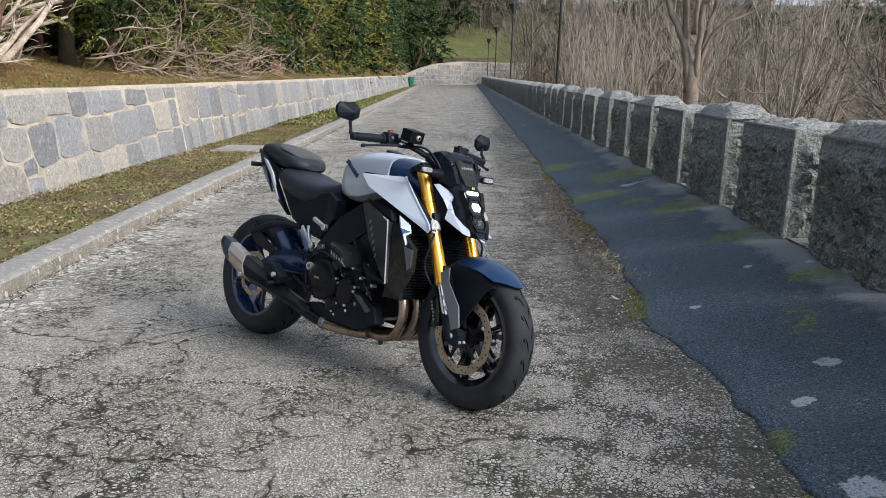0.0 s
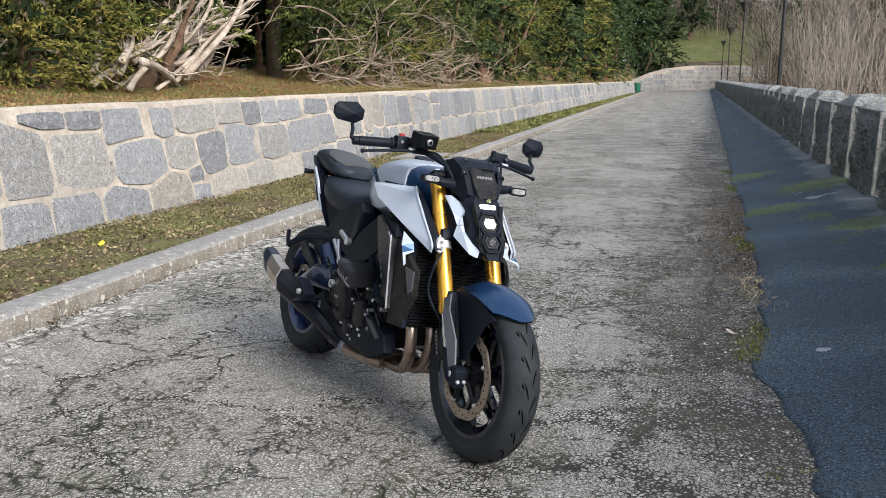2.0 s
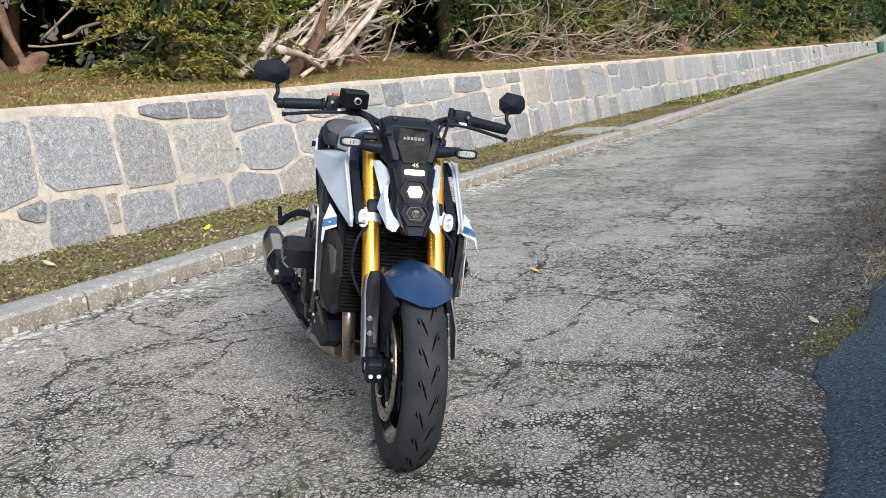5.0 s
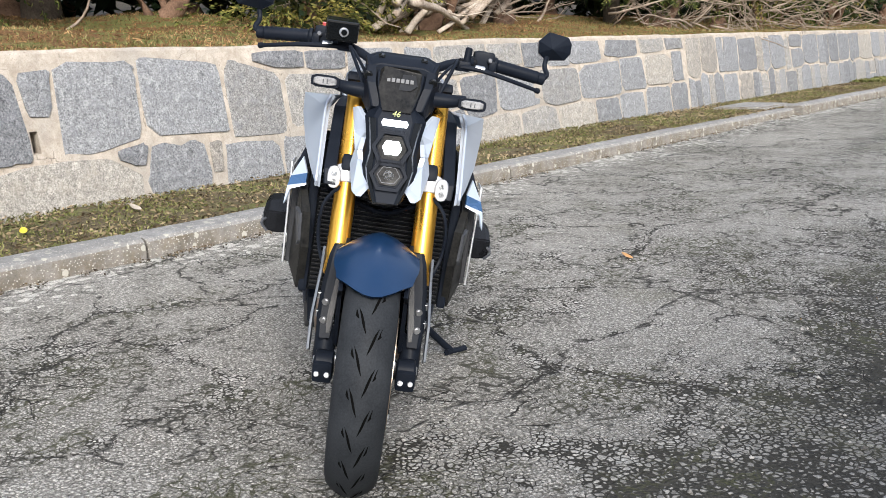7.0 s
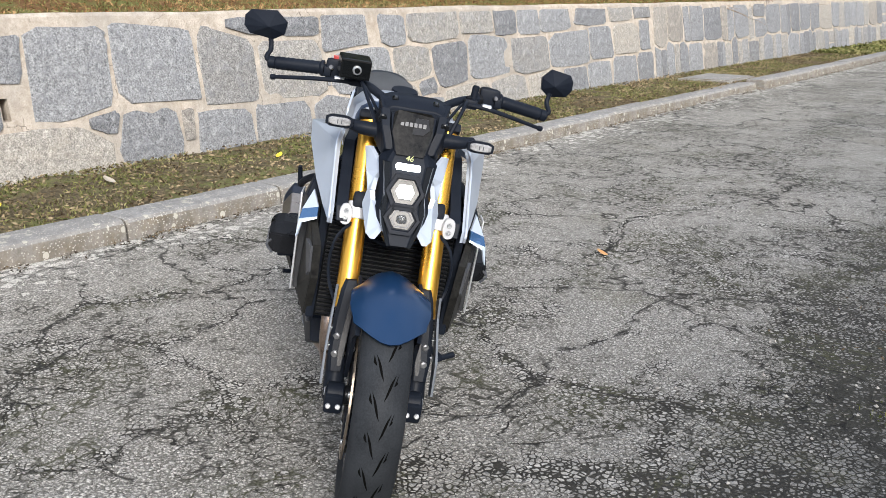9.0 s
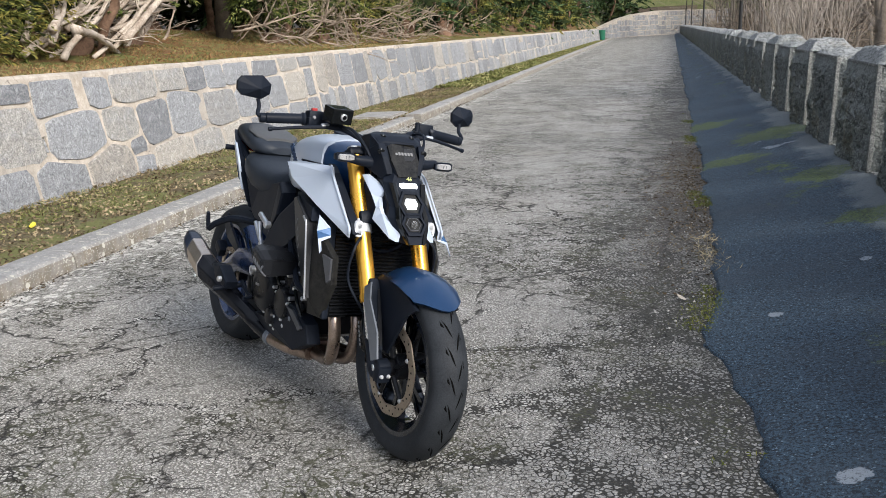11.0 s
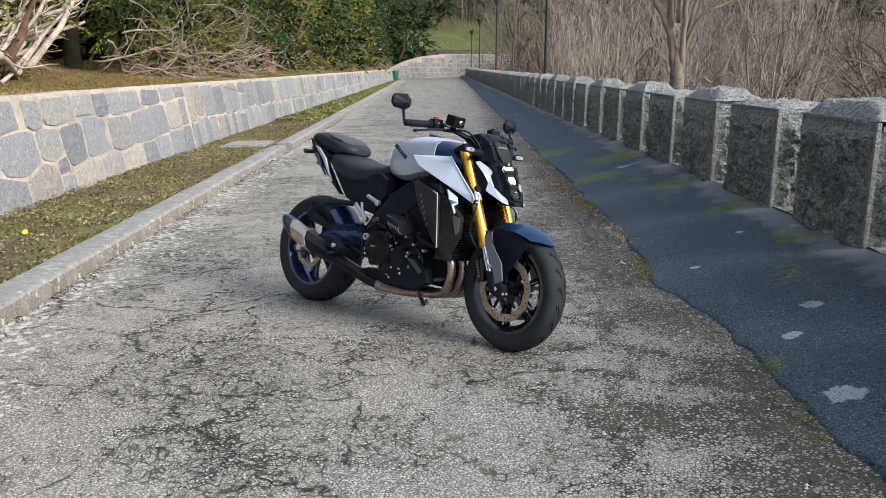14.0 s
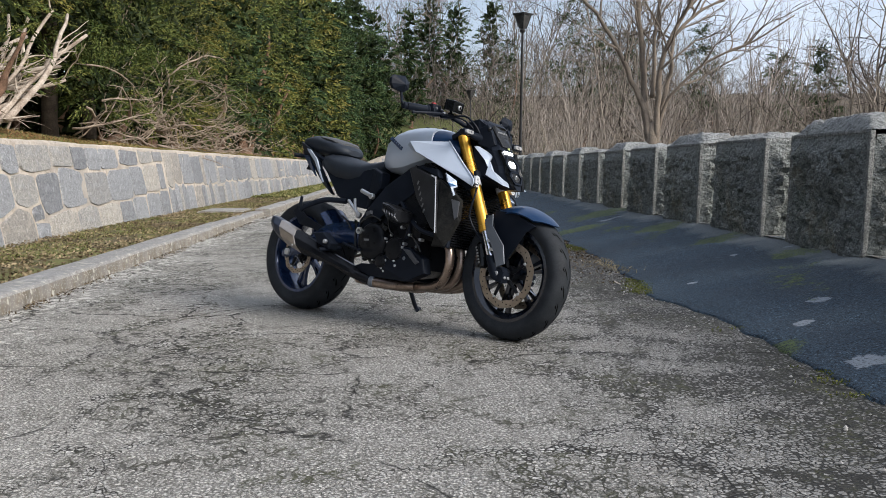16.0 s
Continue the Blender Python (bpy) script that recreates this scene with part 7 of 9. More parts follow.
def make_nose():
    # cowl round the lamps: a raked shield with a stepped outline
    rows = [(0.905, 0.055), (0.875, 0.074), (0.835, 0.066), (0.80, 0.060), (0.765, 0.066), (0.735, 0.058), (0.705, 0.044), (0.690, 0.036)]
    rings = []
    for z, h in rows:
        x = face_x(z)
        rings.append([(x - 0.004, -h * 0.72, z), (x, -h * 0.55, z), (x, h * 0.55, z), (x - 0.004, h * 0.72, z), (x - 0.035, h, z), (x - 0.095, h * 0.9, z + 0.004), (x - 0.095, -h * 0.9, z + 0.004), (x - 0.035, -h, z)])
    cowl = piece("headlight_cowl", loft(rings), M_PLASTIC, None, "black headlight cowl", False, True)
    for s in (-1, 1):
        lip = []
        for z, h in rows[1:]:
            x = face_x(z)
            lip.append([(x + 0.010, s * h * 0.80, z), (x + 0.004, s * h * 0.62, z), (x - 0.006, s * h * 0.64, z), (x - 0.008, s * h * 0.86, z)])
        piece("cowl_lip", loft(lip), M_GLOSSBLACK, cowl, "", False, True)
    piece("lamp_surround", hex_frame(0.812, 0.048, 0.040, 0.009, 0.012, 0.009), M_PLASTIC, cowl, "", False, True)
    piece("lamp_surround", hex_frame(0.752, 0.045, 0.034, 0.009, 0.012, 0.008), M_PLASTIC, cowl, "", False, True)
    piece("headlight", hexagon(0.812, 0.035, 0.028, 0.004, 0.010), M_SMOKE, cowl, "clear headlight reflector", False, True)
    piece("headlight_led", hexagon(0.813, 0.023, 0.0155, 0.008, 0.010, 0.35), M_LED, cowl, "lit white headlight", False, True)
    piece("headlight", hexagon(0.752, 0.031, 0.022, 0.004, 0.010), M_SMOKE, cowl, "unlit lower headlight", False, True)
    piece("projector", rod((face_x(0.752) + 0.002, 0, 0.752), (face_x(0.752) + 0.012, 0, 0.749), 0.013, 16), M_CLEAR, cowl, "clear projector lens", True, True)
    piece("projector_bar", hex_frame(0.752, 0.027, 0.018, 0.0055, 0.004, 0.0015), M_DARKGREY, cowl, "", False, True)
    piece("position_light", hexagon(0.868, 0.032, 0.0075, 0.006, 0.012, 0.12), M_LED, cowl, "lit upper position light", False, True)
    piece("position_light", hexagon(0.7785, 0.022, 0.0048, 0.007, 0.012, 0.12), M_DIMLED, cowl, "small lit strip between the headlights", False, True)
    # number sticker above the lamp
    cu = bpy.data.curves.new("sticker", "FONT")
    cu.body, cu.size, cu.extrude, cu.align_x, cu.shear = "46", 0.020, 0.0005, "CENTER", 0.2
    ob = new("sticker_source", cu)
    me = bpy.data.meshes.new_from_object(ob)
    bpy.data.objects.remove(ob)
    bm = bmesh.new()
    bm.from_mesh(me)
    bm.transform(STEER @ Matrix.Translation((face_x(0.884) + 0.012, 0, 0.884)) @ pose(0, 0, 0, 0, -26, 0) @ pose(0, 0, 0, 90, 0, 90))
    part("sticker", bm, M_YELLOW, cowl, "yellow number 46 sticker")
    upper = [(-0.214, -0.110, 0.886), (-0.200, -0.100, 0.890), (-0.128, -0.062, 0.848), (-0.140, -0.078, 0.822), (-0.119, -0.082, 0.794), (-0.132, -0.090, 0.789), (-0.156, -0.098, 0.832)]
    lower = [(-0.132, -0.091, 0.790), (-0.118, -0.083, 0.793), (-0.110, -0.079, 0.772), (-0.046, -0.046, 0.728), (-0.016, -0.070, 0.697), (-0.036, -0.082, 0.704), (-0.136, -0.098, 0.752)]
    pair("headlight_wing", lambda: join(panel(upper, 0.012, 0.002), panel(lower, 0.0125, 0.002)), M_GREY, "angular satin grey headlight side wing", False, True)
    fill = [(-0.225, -0.094, 0.885), (-0.140, -0.058, 0.855), (-0.060, -0.044, 0.735), (-0.080, -0.064, 0.708), (-0.17, -0.086, 0.755), (-0.235, -0.096, 0.80)]
    pair("headlight_side", lambda: panel(fill, 0.03, 0.004), M_PLASTIC, "", False, True)
    # dash and screen
    rings = [[(x, y, z) for y, z in ring] for x, ring in ((-0.300, [(-0.078, 0.955), (0.078, 0.955), (0.085, 1.005), (-0.085, 1.005)]), (-0.215, [(-0.088, 0.930), (0.088, 0.930), (0.092, 1.020), (-0.092, 1.020)]), (-0.175, [(-0.070, 0.930), (0.070, 0.930), (0.080, 0.992), (-0.080, 0.992)]))]
    dash = piece("dash", loft(rings), M_PLASTIC, None, "black instrument housing", False, True)
    hood = loft([[(x, y * k, z + dz) for y, dz in ((-0.086, -0.016), (-0.084, 0.000), (-0.060, 0.010), (0.060, 0.010), (0.084, 0.000), (0.086, -0.016), (0.060, -0.012), (-0.060, -0.012))] for x, k, z in ((-0.290, 0.90, 1.012), (-0.240, 1.00, 1.020), (-0.195, 0.98, 1.008), (-0.176, 0.90, 0.990))])
    bmesh.ops.bevel(hood, geom=list(hood.edges), offset=0.0035, segments=2, affect="EDGES")
    piece("dash_hood", hood, M_PLASTIC, dash, "", True, True)
    for k in (-1, 1):
        piece("hood_lug", rod((-0.210, 0.052 * k, 1.018), (-0.192, 0.052 * k, 1.012), 0.009, 12), M_GLOSSBLACK, dash, "", True, True)
    screen = [(-0.165, -0.050, 0.988), (-0.158, -0.040, 0.996), (-0.158, 0.040, 0.996), (-0.165, 0.050, 0.988), (-0.128, 0.050, 0.945), (-0.100, 0.034, 0.895), (-0.100, -0.034, 0.895), (-0.128, -0.050, 0.945)]
    bm = bmesh.new()
    a = [bm.verts.new(p) for p in screen]
    b = [bm.verts.new(Vector(p) + Vector((-0.012, 0, -0.006))) for p in screen]
    bm.faces.new(a)
    bm.faces.new(list(reversed(b)))
    for k in range(8):
        bm.faces.new((a[k], b[k], b[(k + 1) % 8], a[(k + 1) % 8]))
    fly = piece("fly_screen", bm, M_SMOKE, None, "small smoked fly screen", False, True)
    plate = [(-0.036, 0.982), (0.036, 0.982), (0.042, 0.958), (0.026, 0.945), (-0.026, 0.945), (-0.042, 0.958)]
    bm = bmesh.new()
    q = [bm.verts.new((-0.108 - 0.70 * (z - 0.898) + 0.012, y, z)) for y, z in plate]
    w = [bm.verts.new((-0.108 - 0.70 * (z - 0.898) + 0.004, y, z)) for y, z in plate]
    bm.faces.new(q)
    bm.faces.new(list(reversed(w)))
    for k in range(6):
        bm.faces.new((q[k], w[k], w[(k + 1) % 6], q[(k + 1) % 6]))
    piece("screen_plate", bm, M_DARKPANEL, fly, "dark plate with a pale maker's mark", False, True)
    mark = join(*[block((-0.1515 + 0.002, -0.028 + 0.0112 * j, 0.966), (0.002, 0.008, 0.011), 0.0005, (0, -35, 0)) for j in range(6)])
    mark.transform(Matrix.Translation((0.008, 0, 0)))
    piece("maker_mark", mark, M_PALEMARK, fly, "", False, True)
    chin = [[(-0.106, -0.038, 0.900), (-0.106, 0.038, 0.900), (-0.19, 0.060, 0.905), (-0.19, -0.060, 0.905)], [(-0.140, -0.052, 0.945), (-0.140, 0.052, 0.945), (-0.21, 0.075, 0.950), (-0.21, -0.075, 0.950)], [(-0.172, -0.056, 0.985), (-0.172, 0.056, 0.985), (-0.22, 0.080, 0.995), (-0.22, -0.080, 0.995)]]
    piece("screen_surround", loft(chin), M_PLASTIC, None, "", False, True)
    pair("screen_bracket", lambda: panel([(-0.165, -0.085, 0.995), (-0.140, -0.080, 0.955), (-0.125, -0.062, 0.900), (-0.150, -0.070, 0.880), (-0.215, -0.092, 0.905), (-0.235, -0.098, 0.965)], 0.022, 0.004), M_PLASTIC, "black screen bracket", False, True)
    for s in (-1, 1):
        piece("screen_bolt", rod((-0.158, 0.078 * s, 0.972), (-0.148, 0.078 * s, 0.968), 0.011, 12), M_GLOSSBLACK, None, "", True, True)
        stalk = piece("indicator_stalk", tube([(-0.205, 0.085 * s, 0.930), (-0.205, 0.130 * s, 0.932), (-0.215, 0.165 * s, 0.938)], 0.021, 12, 0.012), M_PLASTIC, None, "black indicator stalk", True, True)
        base = Vector((-0.203, 0.182 * s, 0.940 - (0.010 if s > 0 else 0)))
        shell = loft([section_yz(base + Vector((dx, 0, 0)), hy, hz, 5.0) for dx, hy, hz in ((-0.030, 0.020, 0.008), (-0.018, 0.030, 0.013), (0.012, 0.035, 0.0155), (0.016, 0.034, 0.015))])
        ind = piece("indicator", shell, M_PLASTIC, None, "slim indicator with clear lens", True, True)
        lens = loft([section_yz(base + Vector((dx, 0, 0)), hy, hz, 5.0) for dx, hy, hz in ((0.014, 0.0285, 0.0105), (0.020, 0.0275, 0.0098), (0.023, 0.025, 0.0080))])
        piece("lens", lens, M_CLEARCAP, ind, "clear indicator lens", True, True)
        for dy in (-0.004, 0.006):
            piece("bulb_bar", block(base + Vector((0.0232, dy, 0)), (0.002, 0.0025, 0.011), 0.0006), M_DARKGREY, ind, "", False, True)


make_nose()


# tank and side panels
def make_tank():
    prof = [(-0.845, 0.060, 0.800, 0.850), (-0.825, 0.095, 0.780, 0.895), (-0.790, 0.124, 0.768, 0.942), (-0.730, 0.142, 0.760, 0.975), (-0.660, 0.152, 0.762, 0.992), (-0.590, 0.156, 0.780, 0.999), (-0.520, 0.152, 0.80, 0.996), (-0.465, 0.146, 0.82, 0.988)]
    outline = ((0.0, 0.0), (0.52, 0.0), (0.86, 0.10), (0.985, 0.28), (1.0, 0.48), (0.985, 0.66), (0.955, 0.80), (0.80, 0.915), (0.50, 0.975), (0.22, 0.996), (0.0, 1.0))
    rings, crease = [], set()
    for x, w, lo, hi in prof:
        right = [(x, -w * u, lo + (hi - lo) * k) for u, k in outline]
        rings.append(right + [(x, -y, z) for x, y, z in reversed(right[1:-1])])
        crease |= {(round(x, 4), round(t * w * 0.955, 4)) for t in (-1, 1)}
    tank = loft(rings)
    for e in tank.edges:
        if all((round(v.co.x, 4), round(v.co.y, 4)) in crease for v in e.verts):
            e.smooth = False
    piece("fuel_tank", tank, M_GREY, None, "satin grey fuel tank with a creased shoulder", True)
    prof = [(-0.468, 0.140, 0.80, 0.982), (-0.42, 0.132, 0.79, 0.974), (-0.36, 0.118, 0.78, 0.945), (-0.315, 0.098, 0.78, 0.905)]
    piece("tank_front_cover", loft([section(x, w, lo, hi, 3.4, 24) for x, w, lo, hi in prof]), M_NAVY, None, "navy tank front cover", True)
    piece("filler_cap", rod((-0.60, 0, 0.992), (-0.597, 0, 1.006), 0.040, 24), M_PLASTIC, None, "black filler cap", True)
    piece("crease_line", panel([(-0.60, -0.160, 0.897), (-0.60, -0.161, 0.890), (-0.50, -0.162, 0.888), (-0.37, -0.190, 0.888), (-0.36, -0.190, 0.893), (-0.50, -0.158, 0.895)], 0.02, 0.0), M_PLASTIC, None, "")
    for s in (-1, 1):
        bars = []
        for j in range(6):
            p = Vector((-0.752 + 0.019 * j, s * (0.1335 + 0.0040 * j), 0.932 - 0.011 * j))
            bars.append(block(p, (0.0145, 0.008, 0.019), 0.0008, (22 * s, 26, 4 * s)))
        piece("maker_mark", join(*bars), M_MARK, None, "dark maker's mark on the tank flank")
    # the pointed grey shroud, folded along its upper edge
    def shroud():
        bm = bmesh.new()
        p = {k: bm.verts.new(v) for k, v in dict(a=(-0.505, -0.254, 0.888), b=(-0.320, -0.174, 0.897), c=(-0.292, -0.182, 0.870), d=(-0.148, -0.177, 0.716), e=(-0.152, -0.177, 0.686), m=(-0.212, -0.198, 0.720), g=(-0.306, -0.223, 0.766), h=(-0.462, -0.250, 0.838), r=(-0.600, -0.166, 0.890), q=(-0.545, -0.190, 0.858)).items()}
        for f in ("abch", "hcg", "gcdm", "mde", "rahq", "rba"):
            bm.faces.new([p[k] for k in f])
        bmesh.ops.recalc_face_normals(bm, faces=bm.faces)
        r = bmesh.ops.extrude_face_region(bm, geom=list(bm.faces))
        for v in [v for v in r["geom"] if isinstance(v, bmesh.types.BMVert)]:
            v.co += Vector((-0.004, 0.010, -0.003))
        bmesh.ops.recalc_face_normals(bm, faces=bm.faces)
        return bm
    pair("side_shroud", shroud, M_GREY, "pointed satin grey tank shroud")
    pair("shroud_rim", lambda: tube([(-0.322, -0.174, 0.898), (-0.291, -0.182, 0.871), (-0.220, -0.180, 0.794), (-0.147, -0.177, 0.716), (-0.150, -0.177, 0.688)], 0.0042, 8), M_GREY, "", True)
    # inner faces seen between shroud and fork
    def front_plate(points, depth=0.008):
        """A plate that faces forward: outline thickened towards the back."""
        bm = bmesh.new()
        f = [bm.verts.new(p) for p in points]
        r = [bm.verts.new(Vector(p) - Vector((depth, -0.002, 0))) for p in points]
        bm.faces.new(f)
        bm.faces.new(list(reversed(r)))
        n = len(points)
        for k in range(n):
            bm.faces.new((f[k], r[k], r[(k + 1) % n], f[(k + 1) % n]))
        bmesh.ops.triangulate(bm, faces=[q for q in bm.faces if len(q.verts) > 4])
        bmesh.ops.recalc_face_normals(bm, faces=bm.faces)
        return bm
    pair("shroud_liner", lambda: panel([(-0.40, -0.150, 0.90), (-0.335, -0.164, 0.875), (-0.165, -0.164, 0.730), (-0.150, -0.160, 0.695), (-0.20, -0.15, 0.67), (-0.34, -0.14, 0.74)], 0.03, 0.004), M_PLASTIC, "black shroud liner")
    # winglets below the shroud
    pair("winglet", lambda: front_plate([(-0.275, -0.222, 0.737), (-0.235, -0.245, 0.690), (-0.222, -0.205, 0.704)]), M_GREY, "pale grey winglet")
    pair("winglet_blade", lambda: front_plate([(-0.235, -0.245, 0.690), (-0.213, -0.250, 0.668), (-0.214, -0.205, 0.680), (-0.222, -0.205, 0.704)], 0.007), M_SKYBLUE, "blue winglet blade")
    pair("winglet_edge", lambda: front_plate([(-0.213, -0.250, 0.668), (-0.186, -0.253, 0.624), (-0.184, -0.247, 0.634), (-0.204, -0.242, 0.661), (-0.212, -0.205, 0.674), (-0.214, -0.205, 0.680)], 0.006), M_GREY, "pale grey winglet tip")
    # radiator covers
    pair("radiator_cover", lambda: panel([(-0.535, -0.205, 0.762), (-0.490, -0.215, 0.772), (-0.315, -0.248, 0.708), (-0.285, -0.242, 0.455), (-0.325, -0.235, 0.475), (-0.450, -0.222, 0.615)], 0.05, 0.006), M_DARKPANEL, "dark grey radiator side cover")
    pair("cover_top", lambda: panel([(-0.53, -0.195, 0.785), (-0.33, -0.225, 0.755), (-0.300, -0.240, 0.712), (-0.49, -0.212, 0.778)], 0.03, 0.004), M_PLASTIC, "black strip above the radiator cover")
    pair("cover_trim", lambda: tube([(-0.345, -0.247, 0.722), (-0.318, -0.252, 0.710), (-0.309, -0.251, 0.69), (-0.284, -0.245, 0.452)], 0.0034, 8), M_ALU, "silver trim on the radiator cover edge", True)
    for s in (-1, 1):
        bars = [block((-0.448 + 0.0130 * j, s * (0.2225 + 0.0014 * j), 0.690 - 0.027 * j), (0.009, 0.003, 0.019), 0.0005, (0, 25, 7 * s)) for j in range(6)]
        piece("model_mark", join(*bars), M_CARBONMARK, None, "grey model mark on the radiator cover")
    pair("radiator_fairing", lambda: panel([(-0.305, -0.225, 0.705), (-0.235, -0.222, 0.660), (-0.185, -0.205, 0.612), (-0.190, -0.200, 0.520), (-0.255, -0.205, 0.395), (-0.330, -0.212, 0.392), (-0.290, -0.235, 0.455)], 0.022, 0.006), M_CARBON, "marbled black lower radiator fairing")
    pair("fairing_inlay", lambda: panel([(-0.225, -0.2245, 0.615), (-0.187, -0.2105, 0.606), (-0.192, -0.2065, 0.535), (-0.205, -0.211, 0.522)], 0.01, 0.001), M_DARKGREY, "")


M_CARBONMARK = surface("grey_print", (0.10, 0.10, 0.10), (0.14, 0.14, 0.14), 0.5, bump=0)
make_tank()


# radiator, engine and exhaust
def make_engine():
    piece("radiator", box_bm(-0.285, -0.250, -0.175, 0.175, 0.395, 0.715, 0.006), M_GLOSSBLACK, None, "black radiator")
    fins = bmesh.new()
    for k in range(26):
        z = 0.405 + 0.0117 * k
        box_bm(-0.250, -0.243, -0.168, 0.168, z, z + 0.0045, 0, fins)
    piece("radiator_fin", fins, M_ENGINE, None, "", kind="stuff")
    pair("radiator_tank", lambda: box_bm(-0.292, -0.240, -0.196, -0.172, 0.39, 0.72, 0.008), M_PLASTIC, "")
    piece("horn_cross_pipe", tube([(-0.235, -0.11, 0.66), (-0.215, 0.0, 0.63), (-0.225, 0.10, 0.67)], 0.006, 8), M_PLASTIC, None, "", True)
    crank = [(-0.86, 0.10, 0.34, 0.50), (-0.82, 0.16, 0.28, 0.56), (-0.74, 0.175, 0.245, 0.58), (-0.62, 0.175, 0.235, 0.57), (-0.52, 0.165, 0.25, 0.55), (-0.45, 0.15, 0.28, 0.50)]
    piece("crankcase", loft([section(x, w, lo, hi, 5.0, 24) for x, w, lo, hi in crank]), M_ENGINE, None, "black engine crankcase", True)
    piece("cylinder_block", block((-0.46, 0, 0.60), (0.20, 0.36, 0.30), 0.014, (0, 28, 0)), M_ENGINE, None, "black cylinder block", True)
    head = piece("cylinder_head", block((-0.395, 0, 0.70), (0.19, 0.38, 0.13), 0.016, (0, 28, 0)), M_ENGINE, None, "", True)
    for k in range(6):
        piece("cooling_rib", block((-0.50 + 0.018 * k * 0.5, 0, 0.52 + 0.022 * k), (0.205, 0.363, 0.010), 0.003, (0, 28, 0)), M_ENGINE, None, "")
    def round_cover(x, z, r, y0, y1, mat, label):
        c = piece("engine_cover", turned([(r * 0.96, 0), (r, 0.006), (r * 0.97, (y1 - y0) * 0.7), (r * 0.86, (y1 - y0) * 0.92), (r * 0.60, y1 - y0)], 32, m=Matrix.Translation((x, -y0, z)) @ Matrix.Rotation(radians(90), 4, "X")), mat, None, label, True)
        for k in range(8):
            a = 2 * math.pi * k / 8 + 0.2
            p = Vector((x + r * 0.98 * math.cos(a), -y0 - (y1 - y0) * 0.35, z + r * 0.98 * math.sin(a)))
            piece("cover_bolt", rod(p, p + Vector((0, -0.020, 0)), 0.0062, 8), M_ALU if k % 3 == 0 else M_ENGINE, c, "", True)
        return c
    c = round_cover(-0.735, 0.395, 0.096, 0.170, 0.222, M_ENGINE, "black clutch cover")
    piece("cover_mark", block((-0.755, -0.2228, 0.400), (0.036, 0.002, 0.010), 0.0006), M_PALEMARK, c, "")
    round_cover(-0.585, 0.365, 0.060, 0.168, 0.205, M_ENGINE, "black starter cover")
    round_cover(-0.66, 0.30, 0.034, 0.165, 0.215, M_ENGINE, "small black engine cover")
    piece("pivot_nut", wheel_turn([(0.010, -0.232), (0.0175, -0.232), (0.0175, -0.218), (0.010, -0.218)], Vector((-0.812, 0, 0.443)), 20), M_ALU, None, "silver ring nut", True)
    # ribbed cover above the clutch
    for s in (-1, 1):
        outline = [(-0.595, 0.592), (-0.530, 0.578), (-0.462, 0.548), (-0.462, 0.480), (-0.500, 0.472), (-0.555, 0.535)]
        rings = []
        for y, k in ((0.195, 0.70), (0.235, 0.80), (0.290, 0.86), (0.314, 0.80), (0.328, 0.62)):
            rings.append([(-0.525 + (x + 0.525) * k, s * y, 0.535 + (z - 0.535) * k) for x, z in outline])
        bm = loft(rings)
        bmesh.ops.bevel(bm, geom=[e for e in bm.edges if e.is_manifold and e.calc_face_angle(0) > 0.5], offset=0.004, segments=2, affect="EDGES")
        guard = piece("ribbed_cover", bm, M_ENGINE, None, "dark ribbed crash protector on the engine side")
        for k in range(5):
            x = -0.555 + 0.018 * k
            piece("rib", tube([(x - 0.002, s * 0.312, 0.560 - 0.008 * k), (x + 0.010, s * 0.330, 0.535 - 0.006 * k), (x + 0.016, s * 0.312, 0.510 - 0.005 * k)], 0.0040, 6), M_DARKGREY, guard, "", True)
    # hoses, bolts and levers that fill the middle
    rng = random.Random(3)
    for p in ([(-0.50, -0.19, 0.52), (-0.42, -0.21, 0.47), (-0.36, -0.19, 0.45), (-0.29, -0.17, 0.44)], [(-0.60, -0.17, 0.62), (-0.55, -0.19, 0.57), (-0.50, -0.185, 0.50), (-0.52, -0.185, 0.42)], [(-0.86, -0.15, 0.52), (-0.80, -0.18, 0.56), (-0.70, -0.17, 0.62)]):
        piece("hose", tube(p, 0.011, 8), M_PLASTIC, None, "black hose", True)
    for p in ((-0.50, 0.44), (-0.47, 0.50), (-0.53, 0.395), (-0.555, 0.475), (-0.425, 0.42), (-0.62, 0.435), (-0.645, 0.255), (-0.57, 0.285)):
        piece("engine_bolt", rod((p[0], -0.160, p[1]), (p[0], -0.192, p[1]), 0.008, 8), M_ALU, None, "silver bolt", True)
    for p, r in (([(-0.84, -0.196, 0.47), (-0.80, -0.214, 0.50), (-0.74, -0.214, 0.52), (-0.68, -0.206, 0.50)], 0.006), ([(-0.69, -0.200, 0.56), (-0.64, -0.206, 0.52), (-0.62, -0.204, 0.46), (-0.59, -0.200, 0.43)], 0.005),
                 ([(-0.93, -0.150, 0.50), (-0.88, -0.185, 0.47), (-0.86, -0.200, 0.40), (-0.84, -0.205, 0.32)], 0.007), ([(-0.47, -0.195, 0.44), (-0.43, -0.200, 0.40), (-0.41, -0.190, 0.36)], 0.006), ([(-1.02, -0.165, 0.52), (-0.96, -0.175, 0.49), (-0.92, -0.178, 0.45)], 0.005)):
        piece("small_hose", tube(p, r, 8), M_GLOSSBLACK, None, "thin glossy black hose", True)
